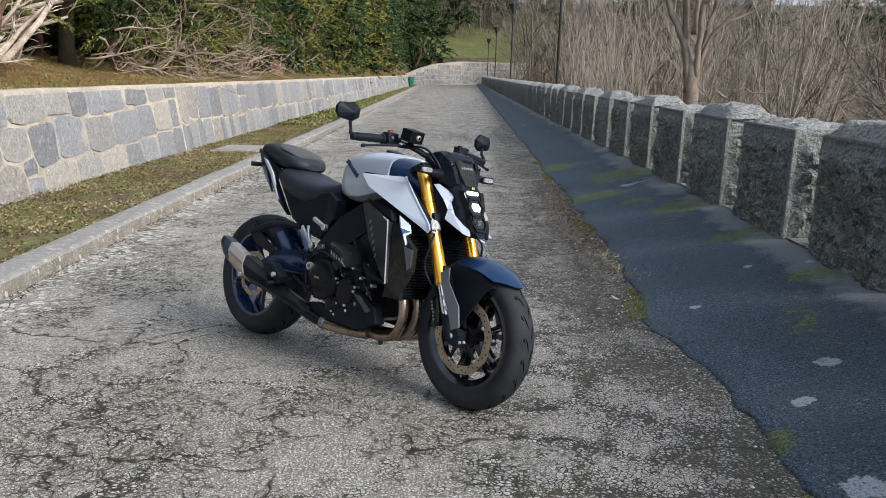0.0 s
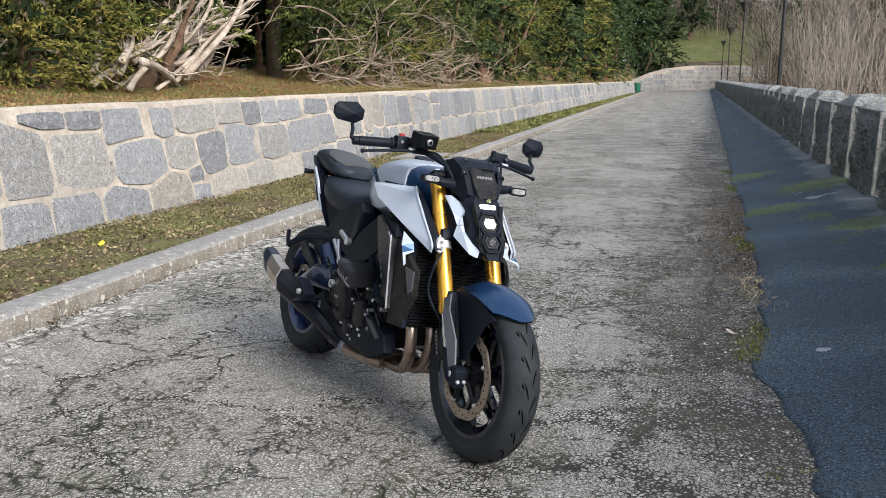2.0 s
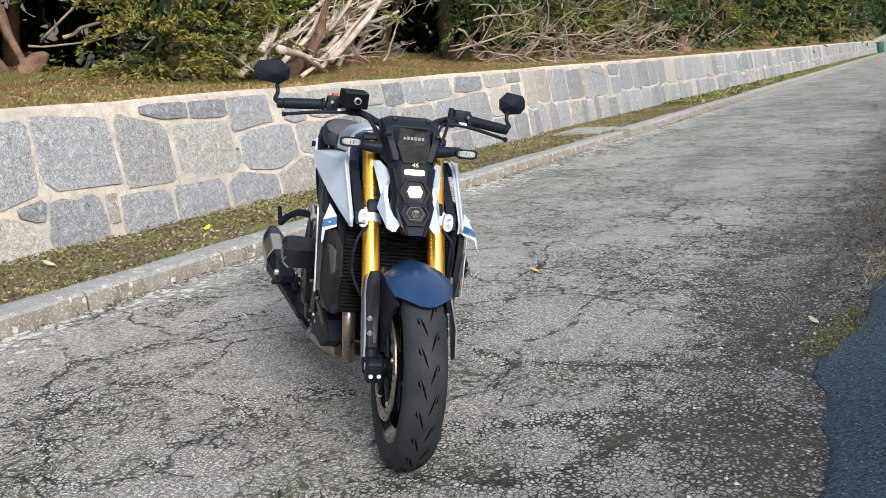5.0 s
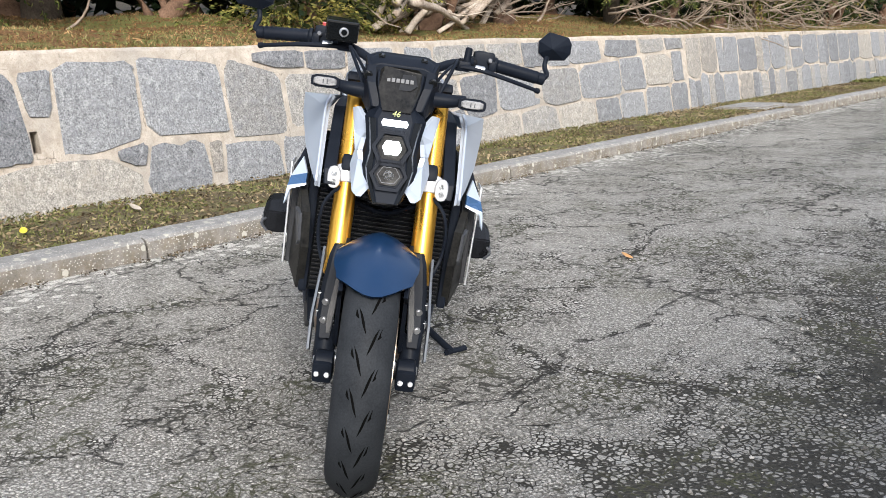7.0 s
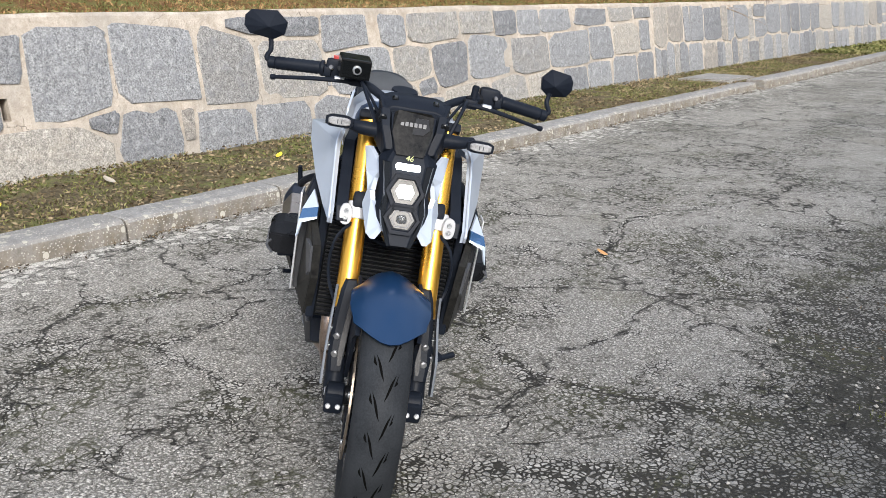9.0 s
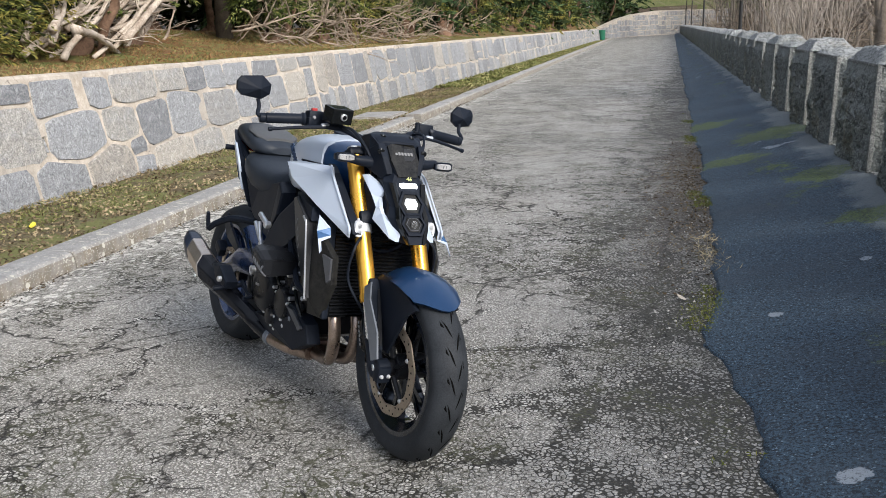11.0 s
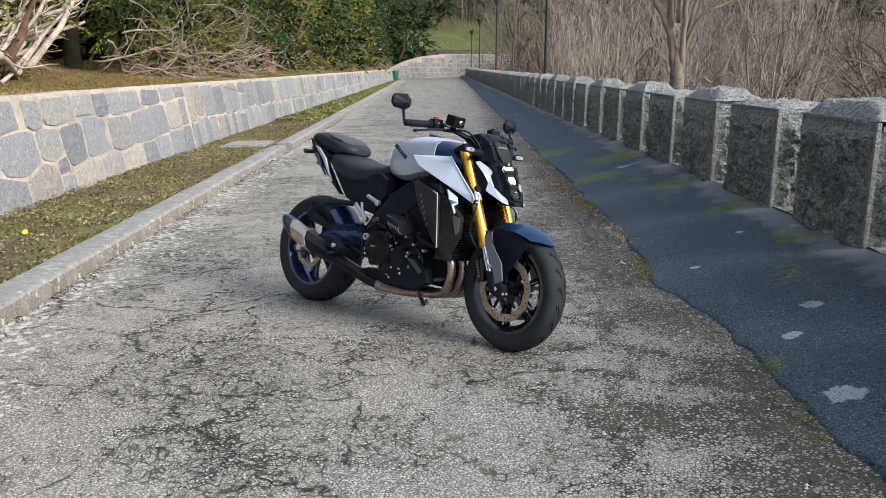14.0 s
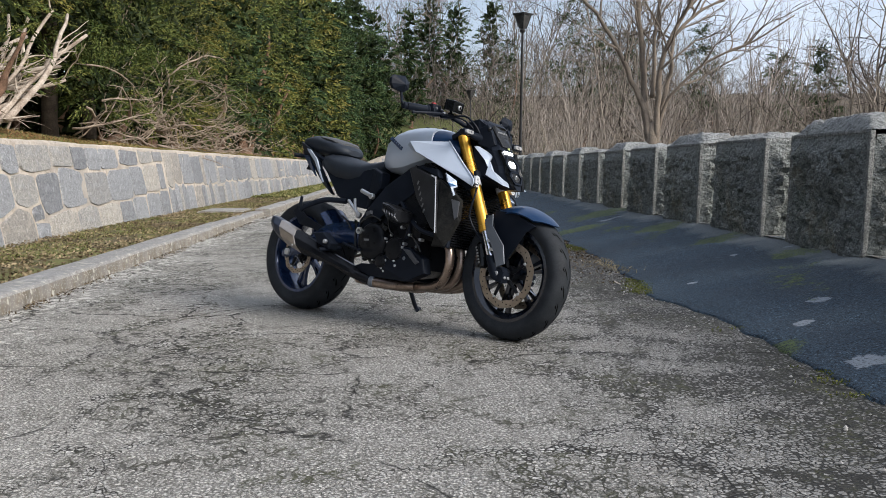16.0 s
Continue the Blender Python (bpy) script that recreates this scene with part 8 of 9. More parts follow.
    for x, z, r in ((-0.80, 0.315, 0.020), (-0.515, 0.325, 0.024), (-0.445, 0.385, 0.018)):
        plug = piece("engine_plug", turned([(r, 0), (r, 0.010), (r * 0.8, 0.014), (0.001, 0.014)], 18, m=Matrix.Translation((x, -0.170, z)) @ Matrix.Rotation(radians(90), 4, "X")), M_ENGINE, None, "", True)
        piece("plug_hex", rod((x, -0.183, z), (x, -0.190, z), r * 0.42, 6), M_BRACKET, plug, "")
    piece("shift_sensor", block((-0.655, -0.200, 0.470), (0.050, 0.020, 0.028), 0.005, (0, 24, 0)), M_GLOSSBLACK, None, "")
    piece("wiring_plug", block((-0.775, -0.205, 0.535), (0.036, 0.018, 0.022), 0.004, (0, -20, 0)), M_DARKGREY, None, "")
    # frame
    def spar():
        return panel([(-0.40, -0.165, 0.805), (-0.55, -0.180, 0.775), (-0.70, -0.188, 0.680), (-0.79, -0.190, 0.580), (-0.865, -0.188, 0.500), (-0.855, -0.185, 0.350), (-0.795, -0.185, 0.350), (-0.775, -0.190, 0.465), (-0.700, -0.192, 0.525), (-0.585, -0.190, 0.590), (-0.475, -0.185, 0.665), (-0.40, -0.170, 0.720)], 0.05, 0.010)
    pair("frame_spar", spar, M_PLASTIC, "black twin-spar frame beam")
    pair("seat_rail", lambda: tube([(-0.72, -0.13, 0.66), (-0.95, -0.115, 0.72), (-1.20, -0.10, 0.80), (-1.42, -0.08, 0.88)], 0.014, 8), M_PLASTIC, "", True)
    pair("side_panel", lambda: panel([(-1.290, -0.118, 0.815), (-1.120, -0.132, 0.632), (-0.985, -0.150, 0.580), (-0.845, -0.165, 0.560), (-0.755, -0.175, 0.668), (-0.775, -0.150, 0.752), (-0.86, -0.125, 0.785), (-1.08, -0.118, 0.740)], 0.06, 0.008), M_PLASTIC, "black side panel below the seat")
    # swinging arm
    def arm():
        rings = []
        for x, y, z, w, h in ((-0.84, -0.120, 0.430, 0.020, 0.060), (-0.98, -0.140, 0.440, 0.022, 0.060), (-1.15, -0.150, 0.420, 0.022, 0.050), (-1.32, -0.148, 0.345, 0.020, 0.036), (-1.46, -0.140, 0.306, 0.018, 0.030), (-1.50, -0.138, 0.303, 0.014, 0.022)):
            rings.append(section(x, w, z - h, z + h, 3.0, 14, y))
        return loft(rings)
    pair("swinging_arm", arm, M_RIM, "dark blue-black swinging arm", True)
    pair("axle_plate", lambda: rod((-1.44, -0.155, 0.308), (-1.44, -0.172, 0.308), 0.020, 6), M_ALU, "", False)
    piece("shock", join(rod((-0.93, 0.0, 0.50), (-0.97, 0.0, 0.68), 0.03, 14), rod((-0.94, 0.0, 0.53), (-0.965, 0.0, 0.65), 0.038, 14)), M_PLASTIC, None, "", True)
    # rear hugger
    rings = []
    for i in range(12):
        u = i / 11
        a = radians(140 - 118 * u)
        ring_o, ring_i = [], []
        for j in range(7):
            v = -1 + 2 * j / 6
            r = 0.327 - 0.045 * abs(v) ** 2.5
            ring_o.append((REAR.x + r * math.cos(a), 0.098 * v, REAR.z + r * math.sin(a)))
            ring_i.append((REAR.x + (r - 0.006) * math.cos(a), 0.10 * v, REAR.z + (r - 0.006) * math.sin(a)))
        if radians(18) < a < radians(64):
            rings.append(ring_o + list(reversed(ring_i)))
    piece("rear_hugger", loft(rings), M_RIM, None, "dark rear wheel hugger", True)
    pair("hugger_stay", lambda: panel([(-1.50, -0.112, 0.545), (-1.46, -0.114, 0.575), (-1.38, -0.118, 0.52), (-1.20, -0.145, 0.46), (-1.22, -0.145, 0.435), (-1.42, -0.118, 0.47)], 0.012, 0.002), M_PLASTIC, "")
    piece("plate_arm", tube([(-1.02, -0.150, 0.600), (-1.12, -0.205, 0.598), (-1.20, -0.245, 0.565), (-1.246, -0.262, 0.534)], 0.015, 8, 0.013), M_PLASTIC, None, "black curved arm beside the rear wheel", True)
    piece("plate_arm_tip", tube([(-1.246, -0.262, 0.530), (-1.246, -0.268, 0.565), (-1.236, -0.273, 0.604)], 0.011, 8, 0.008), M_PLASTIC, None, "", True)
    piece("chain", tube([(-1.44, 0.125, 0.355), (-0.90, 0.115, 0.475), (-0.86, 0.115, 0.44), (-0.90, 0.115, 0.405), (-1.44, 0.125, 0.262)], 0.008, 6), M_HEADER, None, "drive chain")
    # rear caliper
    piece("rear_caliper", block((-1.54, -0.095, 0.40), (0.07, 0.045, 0.045), 0.008, (0, 35, 0)), M_PLASTIC, None, "")
    # foot rests
    piece("heel_plate", tube([(-0.992, -0.158, 0.604), (-0.950, -0.160, 0.570), (-0.905, -0.160, 0.532)], 0.009, 10), M_ALU, None, "silver foot rest hanger", True)
    piece("hanger_arm", tube([(-0.944, -0.160, 0.614), (-0.938, -0.160, 0.586), (-0.925, -0.160, 0.552)], 0.008, 10), M_ALU, None, "", True)
    piece("hanger_eye", rod((-0.900, -0.150, 0.528), (-0.900, -0.172, 0.528), 0.016, 16), M_ALU, None, "", True)
    piece("passenger_rest", rod((-0.872, -0.188, 0.654), (-0.790, -0.192, 0.626), 0.011, 14), M_ALU, None, "silver folded foot rest", True)
    piece("rest_end", rod((-0.786, -0.180, 0.624), (-0.786, -0.204, 0.624), 0.015, 16), M_ALU, None, "", True)
    pair("rider_rest", lambda: rod((-0.985, -0.18, 0.350), (-1.010, -0.305, 0.326), 0.011, 12), M_PLASTIC, "black rider foot rest", True)
    piece("brake_pedal", tube([(-0.925, -0.22, 0.375), (-0.82, -0.235, 0.350), (-0.77, -0.24, 0.345), (-0.755, -0.275, 0.345)], 0.007, 8), M_PLASTIC, None, "", True)
    piece("gear_lever", tube([(-0.90, 0.21, 0.39), (-0.80, 0.22, 0.36), (-0.76, 0.225, 0.36), (-0.755, 0.265, 0.36)], 0.008, 8), M_ALU, None, "", True)
    # header pipes and collector
    for k, y in enumerate((-0.125, -0.042, 0.042, 0.125)):
        p = [(-0.335, y, 0.455), (-0.285, y * 1.02, 0.390), (-0.278, y * 0.98, 0.310), (-0.325, y * 0.85, 0.232), (-0.42, y * 0.7, 0.202), (-0.56, y * 0.45 - 0.015, 0.194), (-0.66, y * 0.3 - 0.03, 0.196)]
        piece("header_pipe", tube(p, 0.0215, 14), M_HEADER, None, "heat-browned exhaust header pipe", True)
    piece("collector", loft([section(x, w, z - h, z + h, 2.4, 16, y) for x, w, h, y, z in ((-0.56, 0.085, 0.030, -0.02, 0.194), (-0.66, 0.07, 0.034, -0.03, 0.196), (-0.76, 0.05, 0.034, -0.09, 0.200), (-0.84, 0.034, 0.032, -0.16, 0.212))]), M_HEADER, None, "browned exhaust collector", True)
    piece("link_pipe", tube([(-0.50, -0.10, 0.196), (-0.62, -0.135, 0.190), (-0.74, -0.160, 0.195)], 0.026, 16), M_HEADER, None, "browned exhaust link pipe under the belly pan", True)
    piece("link_clamp", rod((-0.725, -0.157, 0.1945), (-0.750, -0.1625, 0.197), 0.030, 18, 0.002), M_BRACKET, None, "steel exhaust clamp", True)
    piece("rear_link_pipe", tube([(-0.745, -0.162, 0.197), (-0.88, -0.190, 0.234), (-0.98, -0.212, 0.278)], 0.0255, 16), M_SATINBLACK, None, "black exhaust pipe into the silencer", True)
    # belly pan
    def belly():
        pts = [(-0.930, -0.170, 0.252), (-0.800, -0.200, 0.282), (-0.690, -0.205, 0.280), (-0.575, -0.200, 0.385), (-0.480, -0.190, 0.378), (-0.405, -0.175, 0.330), (-0.392, -0.165, 0.262), (-0.500, -0.178, 0.212), (-0.760, -0.175, 0.222)]
        return panel(pts, 0.05, 0.007)
    pair("belly_pan", belly, M_PLASTIC, "black belly pan")
    pair("belly_inlay", lambda: panel([(-0.520, -0.203, 0.372), (-0.475, -0.196, 0.366), (-0.420, -0.184, 0.312), (-0.440, -0.186, 0.300)], 0.008, 0.001), M_DARKGREY, "")
    # silencer
    def hexring(x, y, z, ry, rz):
        ring = []
        for a in (20, 70, 115, 160, 200, 250, 295, 340):
            c, s = math.cos(radians(a)), math.sin(radians(a))
            q = (abs(c) ** 3 + abs(s) ** 3) ** (-1 / 3)
            ring.append((x - 0.45 * rz * q * s, y + ry * q * c, z + rz * q * s))
        return ring
    def stretch_of(stations):
        bm = loft([hexring(*s) for s in stations])
        bmesh.ops.bevel(bm, geom=list(bm.edges), offset=0.003, segments=1, affect="EDGES")
        return bm
    s = {-1.455: (-1.425, -0.272, 0.446, 0.036, 0.048), -1.40: (-1.385, -0.270, 0.428, 0.048, 0.062), -1.36: (-1.335, -0.269, 0.408, 0.0500, 0.0645), -1.27: (-1.205, -0.263, 0.362, 0.0505, 0.0640), -1.10: (-1.100, -0.242, 0.328, 0.042, 0.052), -0.98: (-0.980, -0.215, 0.282, 0.034, 0.038), -0.86: (-0.860, -0.185, 0.240, 0.032, 0.034), -0.80: (-0.800, -0.160, 0.215, 0.031, 0.033)}
    muff = piece("silencer", stretch_of([s[-1.27], s[-1.10], s[-0.98], s[-0.86], s[-0.80]]), M_SATINBLACK, None, "satin black exhaust silencer")
    piece("silencer_band", stretch_of([s[-1.36], s[-1.27]]), M_TITAN, muff, "brushed metal silencer band")
    piece("silencer_cap", stretch_of([s[-1.455], s[-1.40], s[-1.36]]), M_NAVYCAP, muff, "blued black end cap")
    piece("tail_pipe", rod((-1.442, -0.272, 0.454), (-1.415, -0.272, 0.442), 0.024, 16), M_GROOVE, muff, "", True)
    piece("silencer_rivet", rod((-1.215, -0.312, 0.338), (-1.215, -0.320, 0.338), 0.006, 10), M_ALU, muff, "", True)
    piece("silencer_hanger", panel([(-1.10, -0.285, 0.415), (-1.02, -0.285, 0.42), (-0.955, -0.275, 0.365), (-0.97, -0.275, 0.335), (-1.05, -0.29, 0.36)], 0.05, 0.008), M_PLASTIC, None, "black silencer hanger")
    piece("hanger_bolt", rod((-0.985, -0.283, 0.372), (-0.985, -0.300, 0.372), 0.012, 12), M_ALU, None, "silver hanger bolt", True)


M_NAVYCAP = surface("blued_end_cap", (0.006, 0.009, 0.018), (0.012, 0.018, 0.034), 0.34, metal=0.1, coarse=8, fine=200, bump=0.02)
make_engine()


# seats, tail and stand
def make_seats():
    prof = [(-1.345, 0.060, 0.815, 0.852), (-1.320, 0.095, 0.785, 0.874), (-1.250, 0.128, 0.742, 0.880), (-1.160, 0.140, 0.706, 0.864), (-1.060, 0.140, 0.694, 0.838), (-0.970, 0.132, 0.698, 0.822), (-0.890, 0.112, 0.726, 0.826), (-0.845, 0.086, 0.765, 0.838), (-0.815, 0.055, 0.800, 0.840)]
    piece("rider_seat", loft([section(x, w, lo, hi, 2.7, 28) for x, w, lo, hi in prof]), M_SEAT, None, "black vinyl rider seat", True)
    prof = [(-1.545, 0.045, 0.935, 0.962), (-1.520, 0.074, 0.905, 0.984), (-1.440, 0.090, 0.885, 0.990), (-1.360, 0.102, 0.872, 0.978), (-1.280, 0.110, 0.862, 0.960), (-1.215, 0.104, 0.858, 0.940), (-1.180, 0.080, 0.862, 0.918), (-1.165, 0.05, 0.872, 0.902)]
    seat = piece("pillion_seat", loft([section(x, w, lo, hi, 2.7, 28) for x, w, lo, hi in prof]), M_SEAT, None, "black vinyl pillion seat", True)
    piece("pillion_pad", loft([section(x, w, lo, hi, 2.2, 24) for x, w, lo, hi in ((-1.415, 0.03, 0.968, 0.987), (-1.39, 0.07, 0.960, 0.987), (-1.32, 0.096, 0.940, 0.976), (-1.24, 0.096, 0.925, 0.957), (-1.195, 0.06, 0.912, 0.938))]), M_SEATPAD, seat, "smooth charcoal top pad", True)
    pair("tail_panel", lambda: panel([(-1.535, -0.085, 0.948), (-1.430, -0.112, 0.905), (-1.340, -0.126, 0.840), (-1.300, -0.130, 0.790), (-1.200, -0.128, 0.668), (-1.175, -0.125, 0.640), (-1.265, -0.118, 0.700), (-1.400, -0.105, 0.825), (-1.480, -0.090, 0.850)], 0.03, 0.004), M_PLASTIC, "black tail side panel")
    pair("tail_stripe", lambda: panel([(-1.455, -0.108, 0.905), (-1.418, -0.119, 0.880), (-1.345, -0.131, 0.828), (-1.255, -0.134, 0.705), (-1.248, -0.133, 0.708), (-1.325, -0.134, 0.836), (-1.405, -0.122, 0.893)], 0.010, 0.002), M_GREY, "grey tail stripe")
    pair("tail_blue", lambda: panel([(-1.490, -0.092, 0.868), (-1.425, -0.108, 0.862), (-1.370, -0.118, 0.795), (-1.330, -0.120, 0.740), (-1.400, -0.108, 0.790)], 0.012, 0.002), M_NAVY, "navy tail flash")
    piece("tail_light", loft([section(x, w, lo, hi, 3.0, 14) for x, w, lo, hi in ((-1.565, 0.035, 0.880, 0.905), (-1.545, 0.060, 0.865, 0.920), (-1.48, 0.075, 0.860, 0.930))]), M_TAILRED, None, "dark red tail light", True)
    piece("number_plate_stay", panel([(-1.46, -0.02, 0.86), (-1.52, -0.02, 0.84), (-1.545, -0.02, 0.80), (-1.50, -0.02, 0.80), (-1.43, -0.02, 0.83)], 0.04, 0.004), M_PLASTIC, None, "")
    pair("rear_indicator", lambda: tube([(-1.50, -0.06, 0.868), (-1.53, -0.095, 0.866), (-1.54, -0.118, 0.866)], 0.011, 10, 0.013), M_PLASTIC, "black rear indicator", True)
    # side stand on the left
    stand = piece("side_stand", tube([(-0.80, 0.13, 0.235), (-0.81, 0.20, 0.170), (-0.84, 0.275, 0.105), (-0.855, 0.318, 0.072)], 0.012, 10), M_PLASTIC, None, "black side stand", True)
    piece("stand_foot", tube([(-0.835, 0.300, 0.070), (-0.865, 0.330, 0.070), (-0.885, 0.370, 0.078)], 0.011, 8), M_PLASTIC, stand, "", True)


M_SEATPAD = surface("charcoal_seat_pad", (0.040, 0.042, 0.044), (0.065, 0.067, 0.070), 0.6, coarse=12, fine=380, bump=0.35, depth=0.001)
M_TAILRED = surface("dark_red_lens", (0.06, 0.004, 0.004), (0.10, 0.008, 0.008), 0.15, bump=0)
make_seats()

# ---- kerb stones ----
def make_kerb():
    ob = thing("kerb", "weathered concrete kerb stones with lichen", "kerb", kind="structure")
    meshes = []
    for k in range(5):
        # worn upper arris, hollowed and chipped along its length
        prof = [(-0.26, -0.12), (-0.26, 0.098), (-0.245, 0.110), (-0.15, 0.115), (-0.045, 0.114), (-0.020, 0.108), (-0.006, 0.092), (0.0, 0.065), (0.004, 0.0), (0.006, -0.12)]
        steps = [0.006, 0.016] + [0.016 + 1.038 * i / 16 for i in range(1, 16)] + [1.054, 1.064]
        rings = []
        for i, y in enumerate(steps):
            end = 0.006 if i in (0, len(steps) - 1) else 0.0
            ring = []
            for x, z in prof:
                chip = 0.010 * max(0.0, noise.noise((y * 9, k * 7.0, 1.0)) - 0.25) if -0.03 < x < 0.002 and z > 0.05 else 0.0
                w = 0.005 * noise.noise((y * 3, z * 8 + x * 6, k * 5.0))
                ring.append((x + w - chip * 2 - (end if x > -0.2 else -end), y, z + w - chip - (end if z > 0.05 else 0)))
            rings.append(ring)
        n = len(prof)
        v = [p for ring in rings for p in ring]
        f = [(i * n + j, (i + 1) * n + j, (i + 1) * n + j + 1, i * n + j + 1) for i in range(len(rings) - 1) for j in range(n - 1)]
        f += [tuple(reversed(range(n))), tuple((len(rings) - 1) * n + j for j in range(n))]
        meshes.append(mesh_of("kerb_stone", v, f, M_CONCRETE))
    y, k = -6.46, 0
    rng = random.Random(4)
    while y < 100:
        # by the drain the old run stops short and lower; the newer run stands proud of it
        inset = -0.05 if 11.6 < y < 13.7 else 0.05 if y > 13.7 else 0.0
        sink = -0.022 if 11.6 < y < 13.7 else 0.012 if y > 13.7 else 0.0
        st = new("kerb_stone", meshes[k % 5])
        st.parent = ob
        st.matrix_world = pose(kerb_x(y) + rng.uniform(-0.005, 0.005) + inset, y, sink + rng.uniform(-0.006, 0.004), 0, rng.uniform(-1.0, 1.0), math.degrees(math.atan(0.043)) + rng.uniform(-0.2, 0.2))
        y += 1.072
        k += 1


make_kerb()


# ---- stones of the walls ----
# the courses nearest the road's stopping place: place along the wall, height, half length, half height
UPPER = [(3.72, 0.72, 0.22, 0.27), (4.19, 0.70, 0.20, 0.27), (4.50, 0.84, 0.11, 0.14), (4.91, 0.72, 0.31, 0.29), (5.62, 0.74, 0.35, 0.26), (6.26, 0.70, 0.28, 0.28),
         (6.58, 1.00, 0.26, 0.06), (7.06, 0.98, 0.24, 0.08), (7.61, 0.90, 0.30, 0.17), (8.26, 0.92, 0.19, 0.14), (8.90, 0.93, 0.40, 0.15), (9.65, 0.96, 0.28, 0.11),
         (10.18, 0.95, 0.22, 0.13), (10.62, 0.93, 0.22, 0.14), (11.28, 0.93, 0.34, 0.14), (12.14, 0.97, 0.40, 0.11), (12.92, 0.99, 0.34, 0.10), (13.55, 1.00, 0.25, 0.08)]
MIDDLE = [(6.92, 0.62, 0.35, 0.25), (7.80, 0.56, 0.38, 0.25), (8.51, 0.58, 0.27, 0.16), (9.10, 0.54, 0.28, 0.23), (9.84, 0.57, 0.38, 0.21), (10.63, 0.57, 0.38, 0.21),
          (11.52, 0.61, 0.46, 0.22), (12.34, 0.63, 0.30, 0.21), (13.05, 0.68, 0.36, 0.20), (13.60, 0.70, 0.15, 0.20)]
LOWER = [(3.60, 0.20, 0.22, 0.20), (3.96, 0.13, 0.08, 0.13), (4.61, 0.19, 0.50, 0.18), (5.12, 0.37, 0.11, 0.07), (5.46, 0.24, 0.26, 0.20), (5.80, 0.29, 0.06, 0.11),
         (6.12, 0.19, 0.27, 0.18), (6.77, 0.20, 0.29, 0.18), (7.44, 0.18, 0.33, 0.18), (8.20, 0.20, 0.34, 0.21), (8.71, 0.35, 0.14, 0.08), (8.76, 0.13, 0.15, 0.09),
         (9.36, 0.17, 0.36, 0.16), (10.13, 0.19, 0.33, 0.16), (10.92, 0.19, 0.36, 0.16), (11.62, 0.19, 0.26, 0.16), (12.25, 0.22, 0.28, 0.18), (12.95, 0.22, 0.34, 0.20), (13.58, 0.24, 0.22, 0.20)]
BUFF = {(4.61, 0.19), (13.05, 0.68), (8.20, 0.20), (10.92, 0.19), (9.36, 0.17), (5.80, 0.29)}


def coursed(rng, y0, y1, low, high, courses):
    """Stones of random length in a few courses: (shares of the height, mean half length) each."""
    out = []
    for lo, hi, half in courses:
        a, b = low + (high - low) * lo, low + (high - low) * hi
        y = y0 + rng.uniform(0, half)
        while y < y1:
            w = half * rng.choice((0.45, 0.65, 0.8, 1.0, 1.15, 1.4, 1.8)) * rng.uniform(0.85, 1.15)
            mid, hz = (a + b) / 2 + rng.gauss(0, 0.03), (b - a) / 2 * rng.uniform(0.85, 1.05)
            if rng.random() < 0.14 and w > half:
                cut_at = rng.uniform(-0.3, 0.3) * hz
                out.append((y + w, (mid + hz + cut_at) / 2 + mid / 2, w * 0.95, (hz - cut_at) / 2))
                out.append((y + w + rng.uniform(-0.06, 0.06), (mid - hz + cut_at) / 2 + mid / 2, w * 0.9, (hz + cut_at) / 2))
            else:
                out.append((y + w, mid, w, hz))
            y += 2 * w + 0.02
    return out


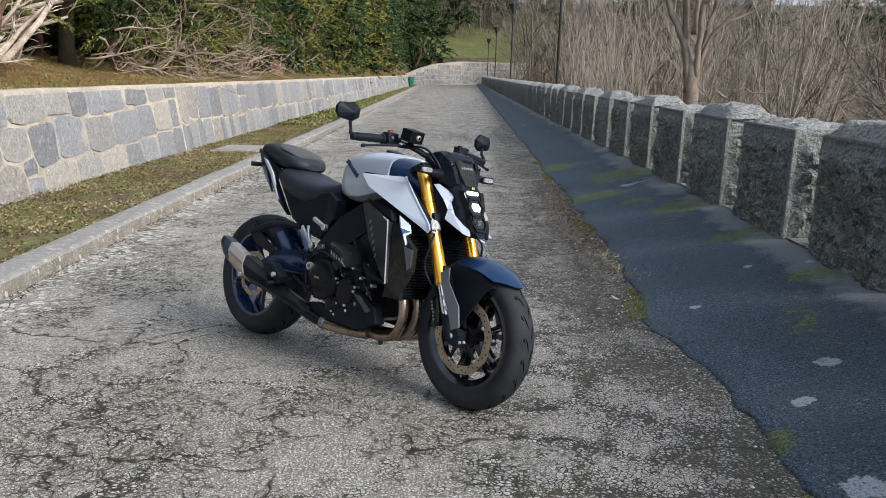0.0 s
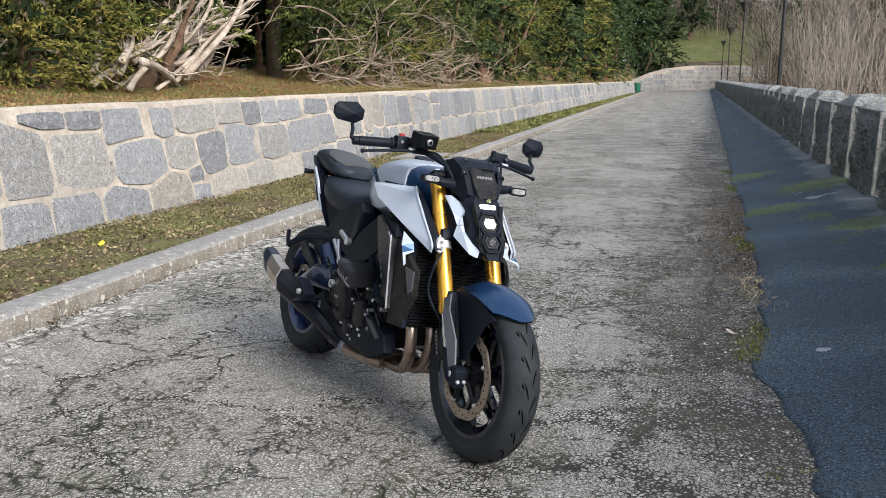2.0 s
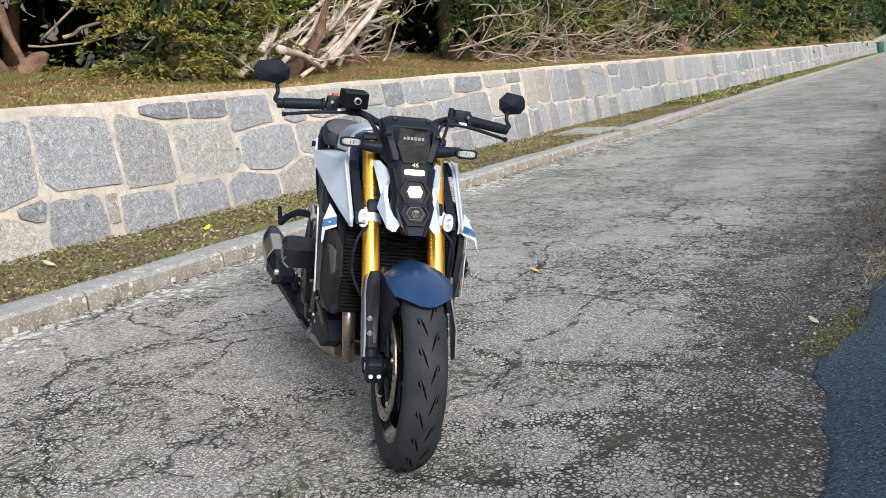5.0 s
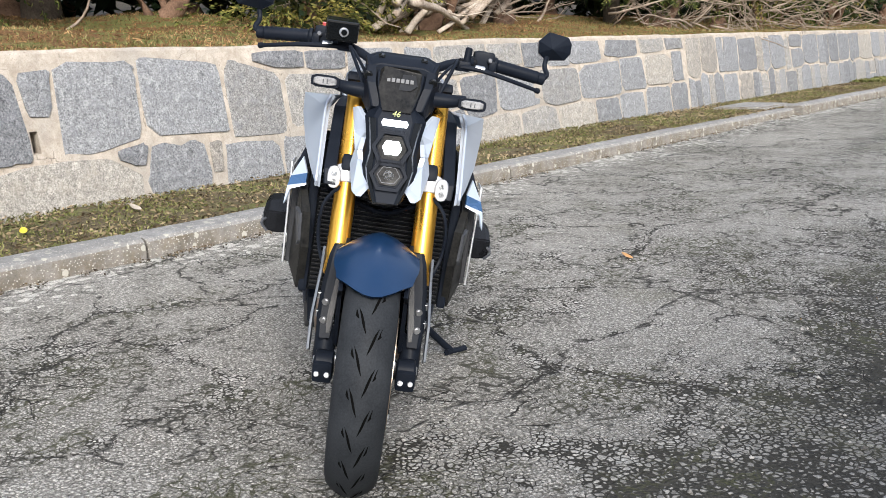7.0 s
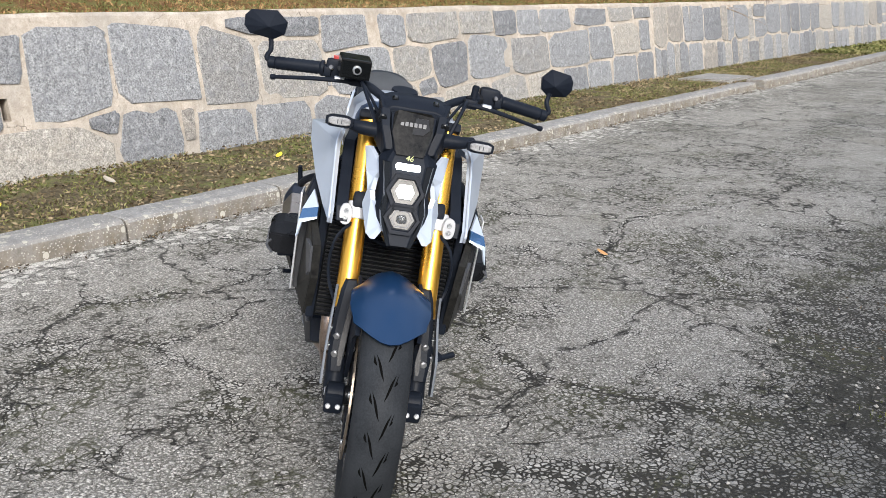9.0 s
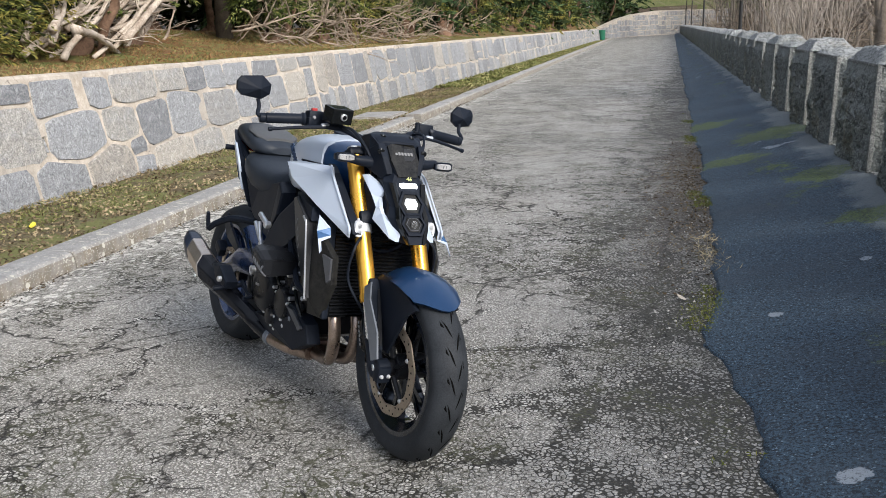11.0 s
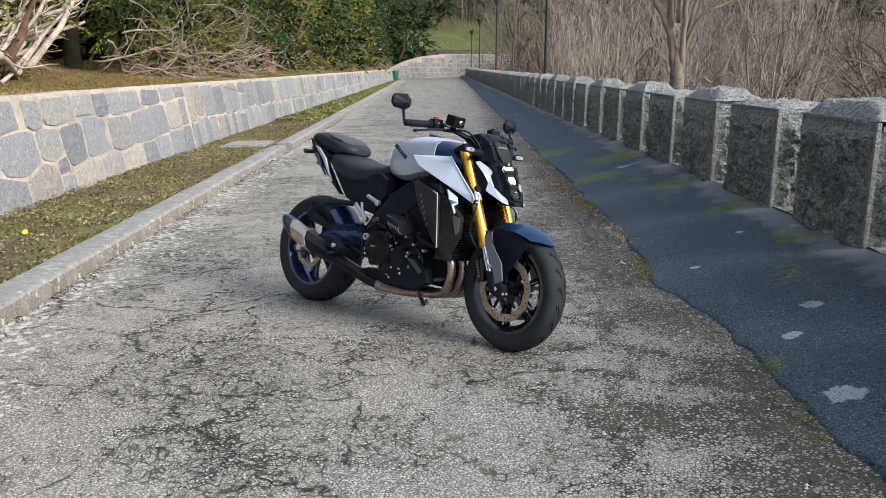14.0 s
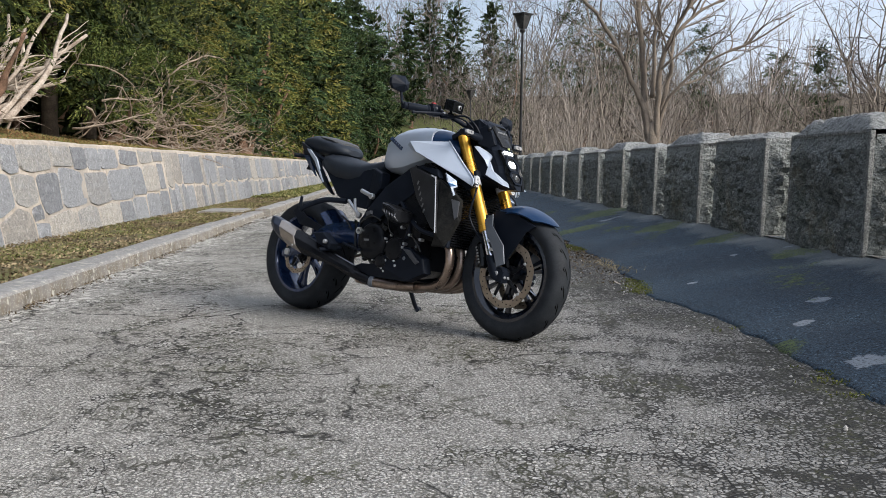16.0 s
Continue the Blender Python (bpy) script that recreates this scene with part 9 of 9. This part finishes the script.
def fitted(stones, rng, gap, low, high):
    """Trim each stone against its neighbours so that even joints are left: a list of (stone, outline)."""
    stones = sorted(stones)
    out = []
    for i, (y, z, hy, hz) in enumerate(stones):
        k = 1.13
        poly = [(y + a * hy * k, z + b * hz * k) for a, b in ((-1, -0.78), (-0.80, -1), (0.80, -1), (1, -0.78), (1, 0.78), (0.80, 1), (-0.80, 1), (-1, 0.78))]
        poly = [(p + rng.gauss(0, 0.09) * hy, min(high, max(low, q + rng.gauss(0, 0.07) * hz))) for p, q in poly]
        for j in range(max(0, i - 9), min(len(stones), i + 10)):
            if j == i:
                continue
            yj, zj, hyj, hzj = stones[j]
            if abs(yj - y) > 1.2 * (hy + hyj) or abs(zj - z) > 1.2 * (hz + hzj):
                continue
            # the joint's direction follows the longer overlap
            ny, nz = (yj - y) / (hy + hyj), (zj - z) / (hz + hzj)
            ny, nz = math.copysign(abs(ny) ** 2.2, ny) / (hy + hyj), math.copysign(abs(nz) ** 2.2, nz) / (hz + hzj)
            ln = math.hypot(ny, nz)
            ny, nz = ny / ln, nz / ln
            ei, ej = math.hypot(hy * ny, hz * nz), math.hypot(hyj * ny, hzj * nz)
            reach = ((yj - y) * ny + (zj - z) * nz) * ei / (ei + ej) - gap / 2
            keep = []
            for a, b in zip(poly, poly[1:] + poly[:1]):
                da, db = (a[0] - y) * ny + (a[1] - z) * nz - reach, (b[0] - y) * ny + (b[1] - z) * nz - reach
                if da <= 0:
                    keep.append(a)
                if da * db < 0:
                    u = da / (da - db)
                    keep.append((a[0] + (b[0] - a[0]) * u, a[1] + (b[1] - a[1]) * u))
            poly = keep
            if len(poly) < 3:
                break
        if len(poly) < 3:
            continue
        soft = []
        for a, b in zip(poly, poly[1:] + poly[:1]):
            if math.hypot(b[0] - a[0], b[1] - a[1]) < 0.02:
                soft.append(((a[0] + b[0]) / 2, (a[1] + b[1]) / 2))
                continue
            u = rng.uniform(0.05, 0.20)
            for f in (u, 1 - rng.uniform(0.05, 0.20)):
                soft.append((a[0] + (b[0] - a[0]) * f + rng.gauss(0, 0.006), a[1] + (b[1] - a[1]) * f + rng.gauss(0, 0.006)))
        cy, cz = sum(p[0] for p in soft) / len(soft), sum(p[1] for p in soft) / len(soft)
        area = 0.5 * sum(soft[k - 1][0] * soft[k][1] - soft[k][0] * soft[k - 1][1] for k in range(len(soft)))
        if abs(area) > 0.004:
            out.append(((y, z), (cy, cz), [(p[0] - cy, p[1] - cz) for p in soft]))
    return out


def stone_mesh(pts, rng, proud, lean=0.0):
    """Vertices and faces: x outward, y along, z up; lean follows the wall's batter."""
    n = len(pts)
    tilt, lift = rng.uniform(-0.02, 0.02), rng.uniform(-0.02, 0.02) + lean
    v = [(-0.03 + lean * b, a * 1.02, b * 1.02) for a, b in pts] + [(proud + tilt * a + lift * b + rng.uniform(-0.004, 0.004), a * 0.95, b * 0.95) for a, b in pts]
    v.append((proud + rng.uniform(0.002, 0.012), rng.uniform(-0.03, 0.03), rng.uniform(-0.03, 0.03)))
    f = []
    for k in range(n):
        j = (k + 1) % n
        f += [(k, j, n + j, n + k), (n + k, n + j, 2 * n)]
    return v, f


def make_wall_stones():
    rng = random.Random(8)
    top = WALL_TOP - 0.05
    near = fitted(UPPER + MIDDLE + LOWER, rng, 0.020, 0.0, top)
    side = coursed(rng, 13.85, 91.5, 0.03, top, ((0.46, 1.0, 0.24), (0.0, 0.44, 0.17)))
    left = coursed(rng, 0.0, 3.45, 0.03, top, ((0.46, 1.0, 0.34), (0.0, 0.44, 0.30)))
    verts, faces, count = [], [], 0
    for seat, (y, z), pts in near + fitted(left, rng, 0.04, 0.0, top) + fitted(side, rng, 0.026, 0.02, top):
        v, f = stone_mesh(pts, rng, rng.uniform(0.010, 0.018), -0.16)
        m = pose(wall_x(y) + batter(z), y, z, 0, 0, math.degrees(math.atan(0.033)))
        if 3.3 < y and count < 300:
            st = new("stone", mesh_of("stone", v, f, M_BUFFSTONE if seat in BUFF or (y > 14 and rng.random() < 0.10) else M_RUBBLE))
            st.parent = WALL
            st.matrix_world = m
            count += 1
        else:
            o = len(verts)
            verts += [m @ Vector(p) for p in v]
            faces += [tuple(i + o for i in g) for g in f]
    raw("distant_stones", verts, faces, M_RUBBLE_FAR, WALL, kind="stuff")
    # the wall at the bend
    verts, faces = [], []
    for a, b in zip(FAR_LINE, FAR_LINE[1:]):
        d = Vector((b[0] - a[0], b[1] - a[1], 0))
        turn = math.degrees(math.atan2(d.y, d.x)) - 90
        high, rows = min(a[2], b[2]) - 0.12, max(2, round(a[2] / 0.62))
        for _, (along, z), pts in fitted(coursed(rng, 0.0, d.length - 0.2, 0.05, high, [(k / rows, (k + 0.97) / rows, 0.19) for k in range(rows)]), rng, 0.05, 0.0, high):
            v, f = stone_mesh(pts, rng, 0.02)
            p = Vector(a[:2]).to_3d() + d.normalized() * along
            m = pose(p.x, p.y, z, 0, 0, turn)
            o = len(verts)
            verts += [m @ Vector(q) for q in v]
            faces += [tuple(i + o for i in g) for g in f]
    raw("distant_stones", verts, faces, M_RUBBLE_FAR, FAR_WALL, kind="stuff")


make_wall_stones()
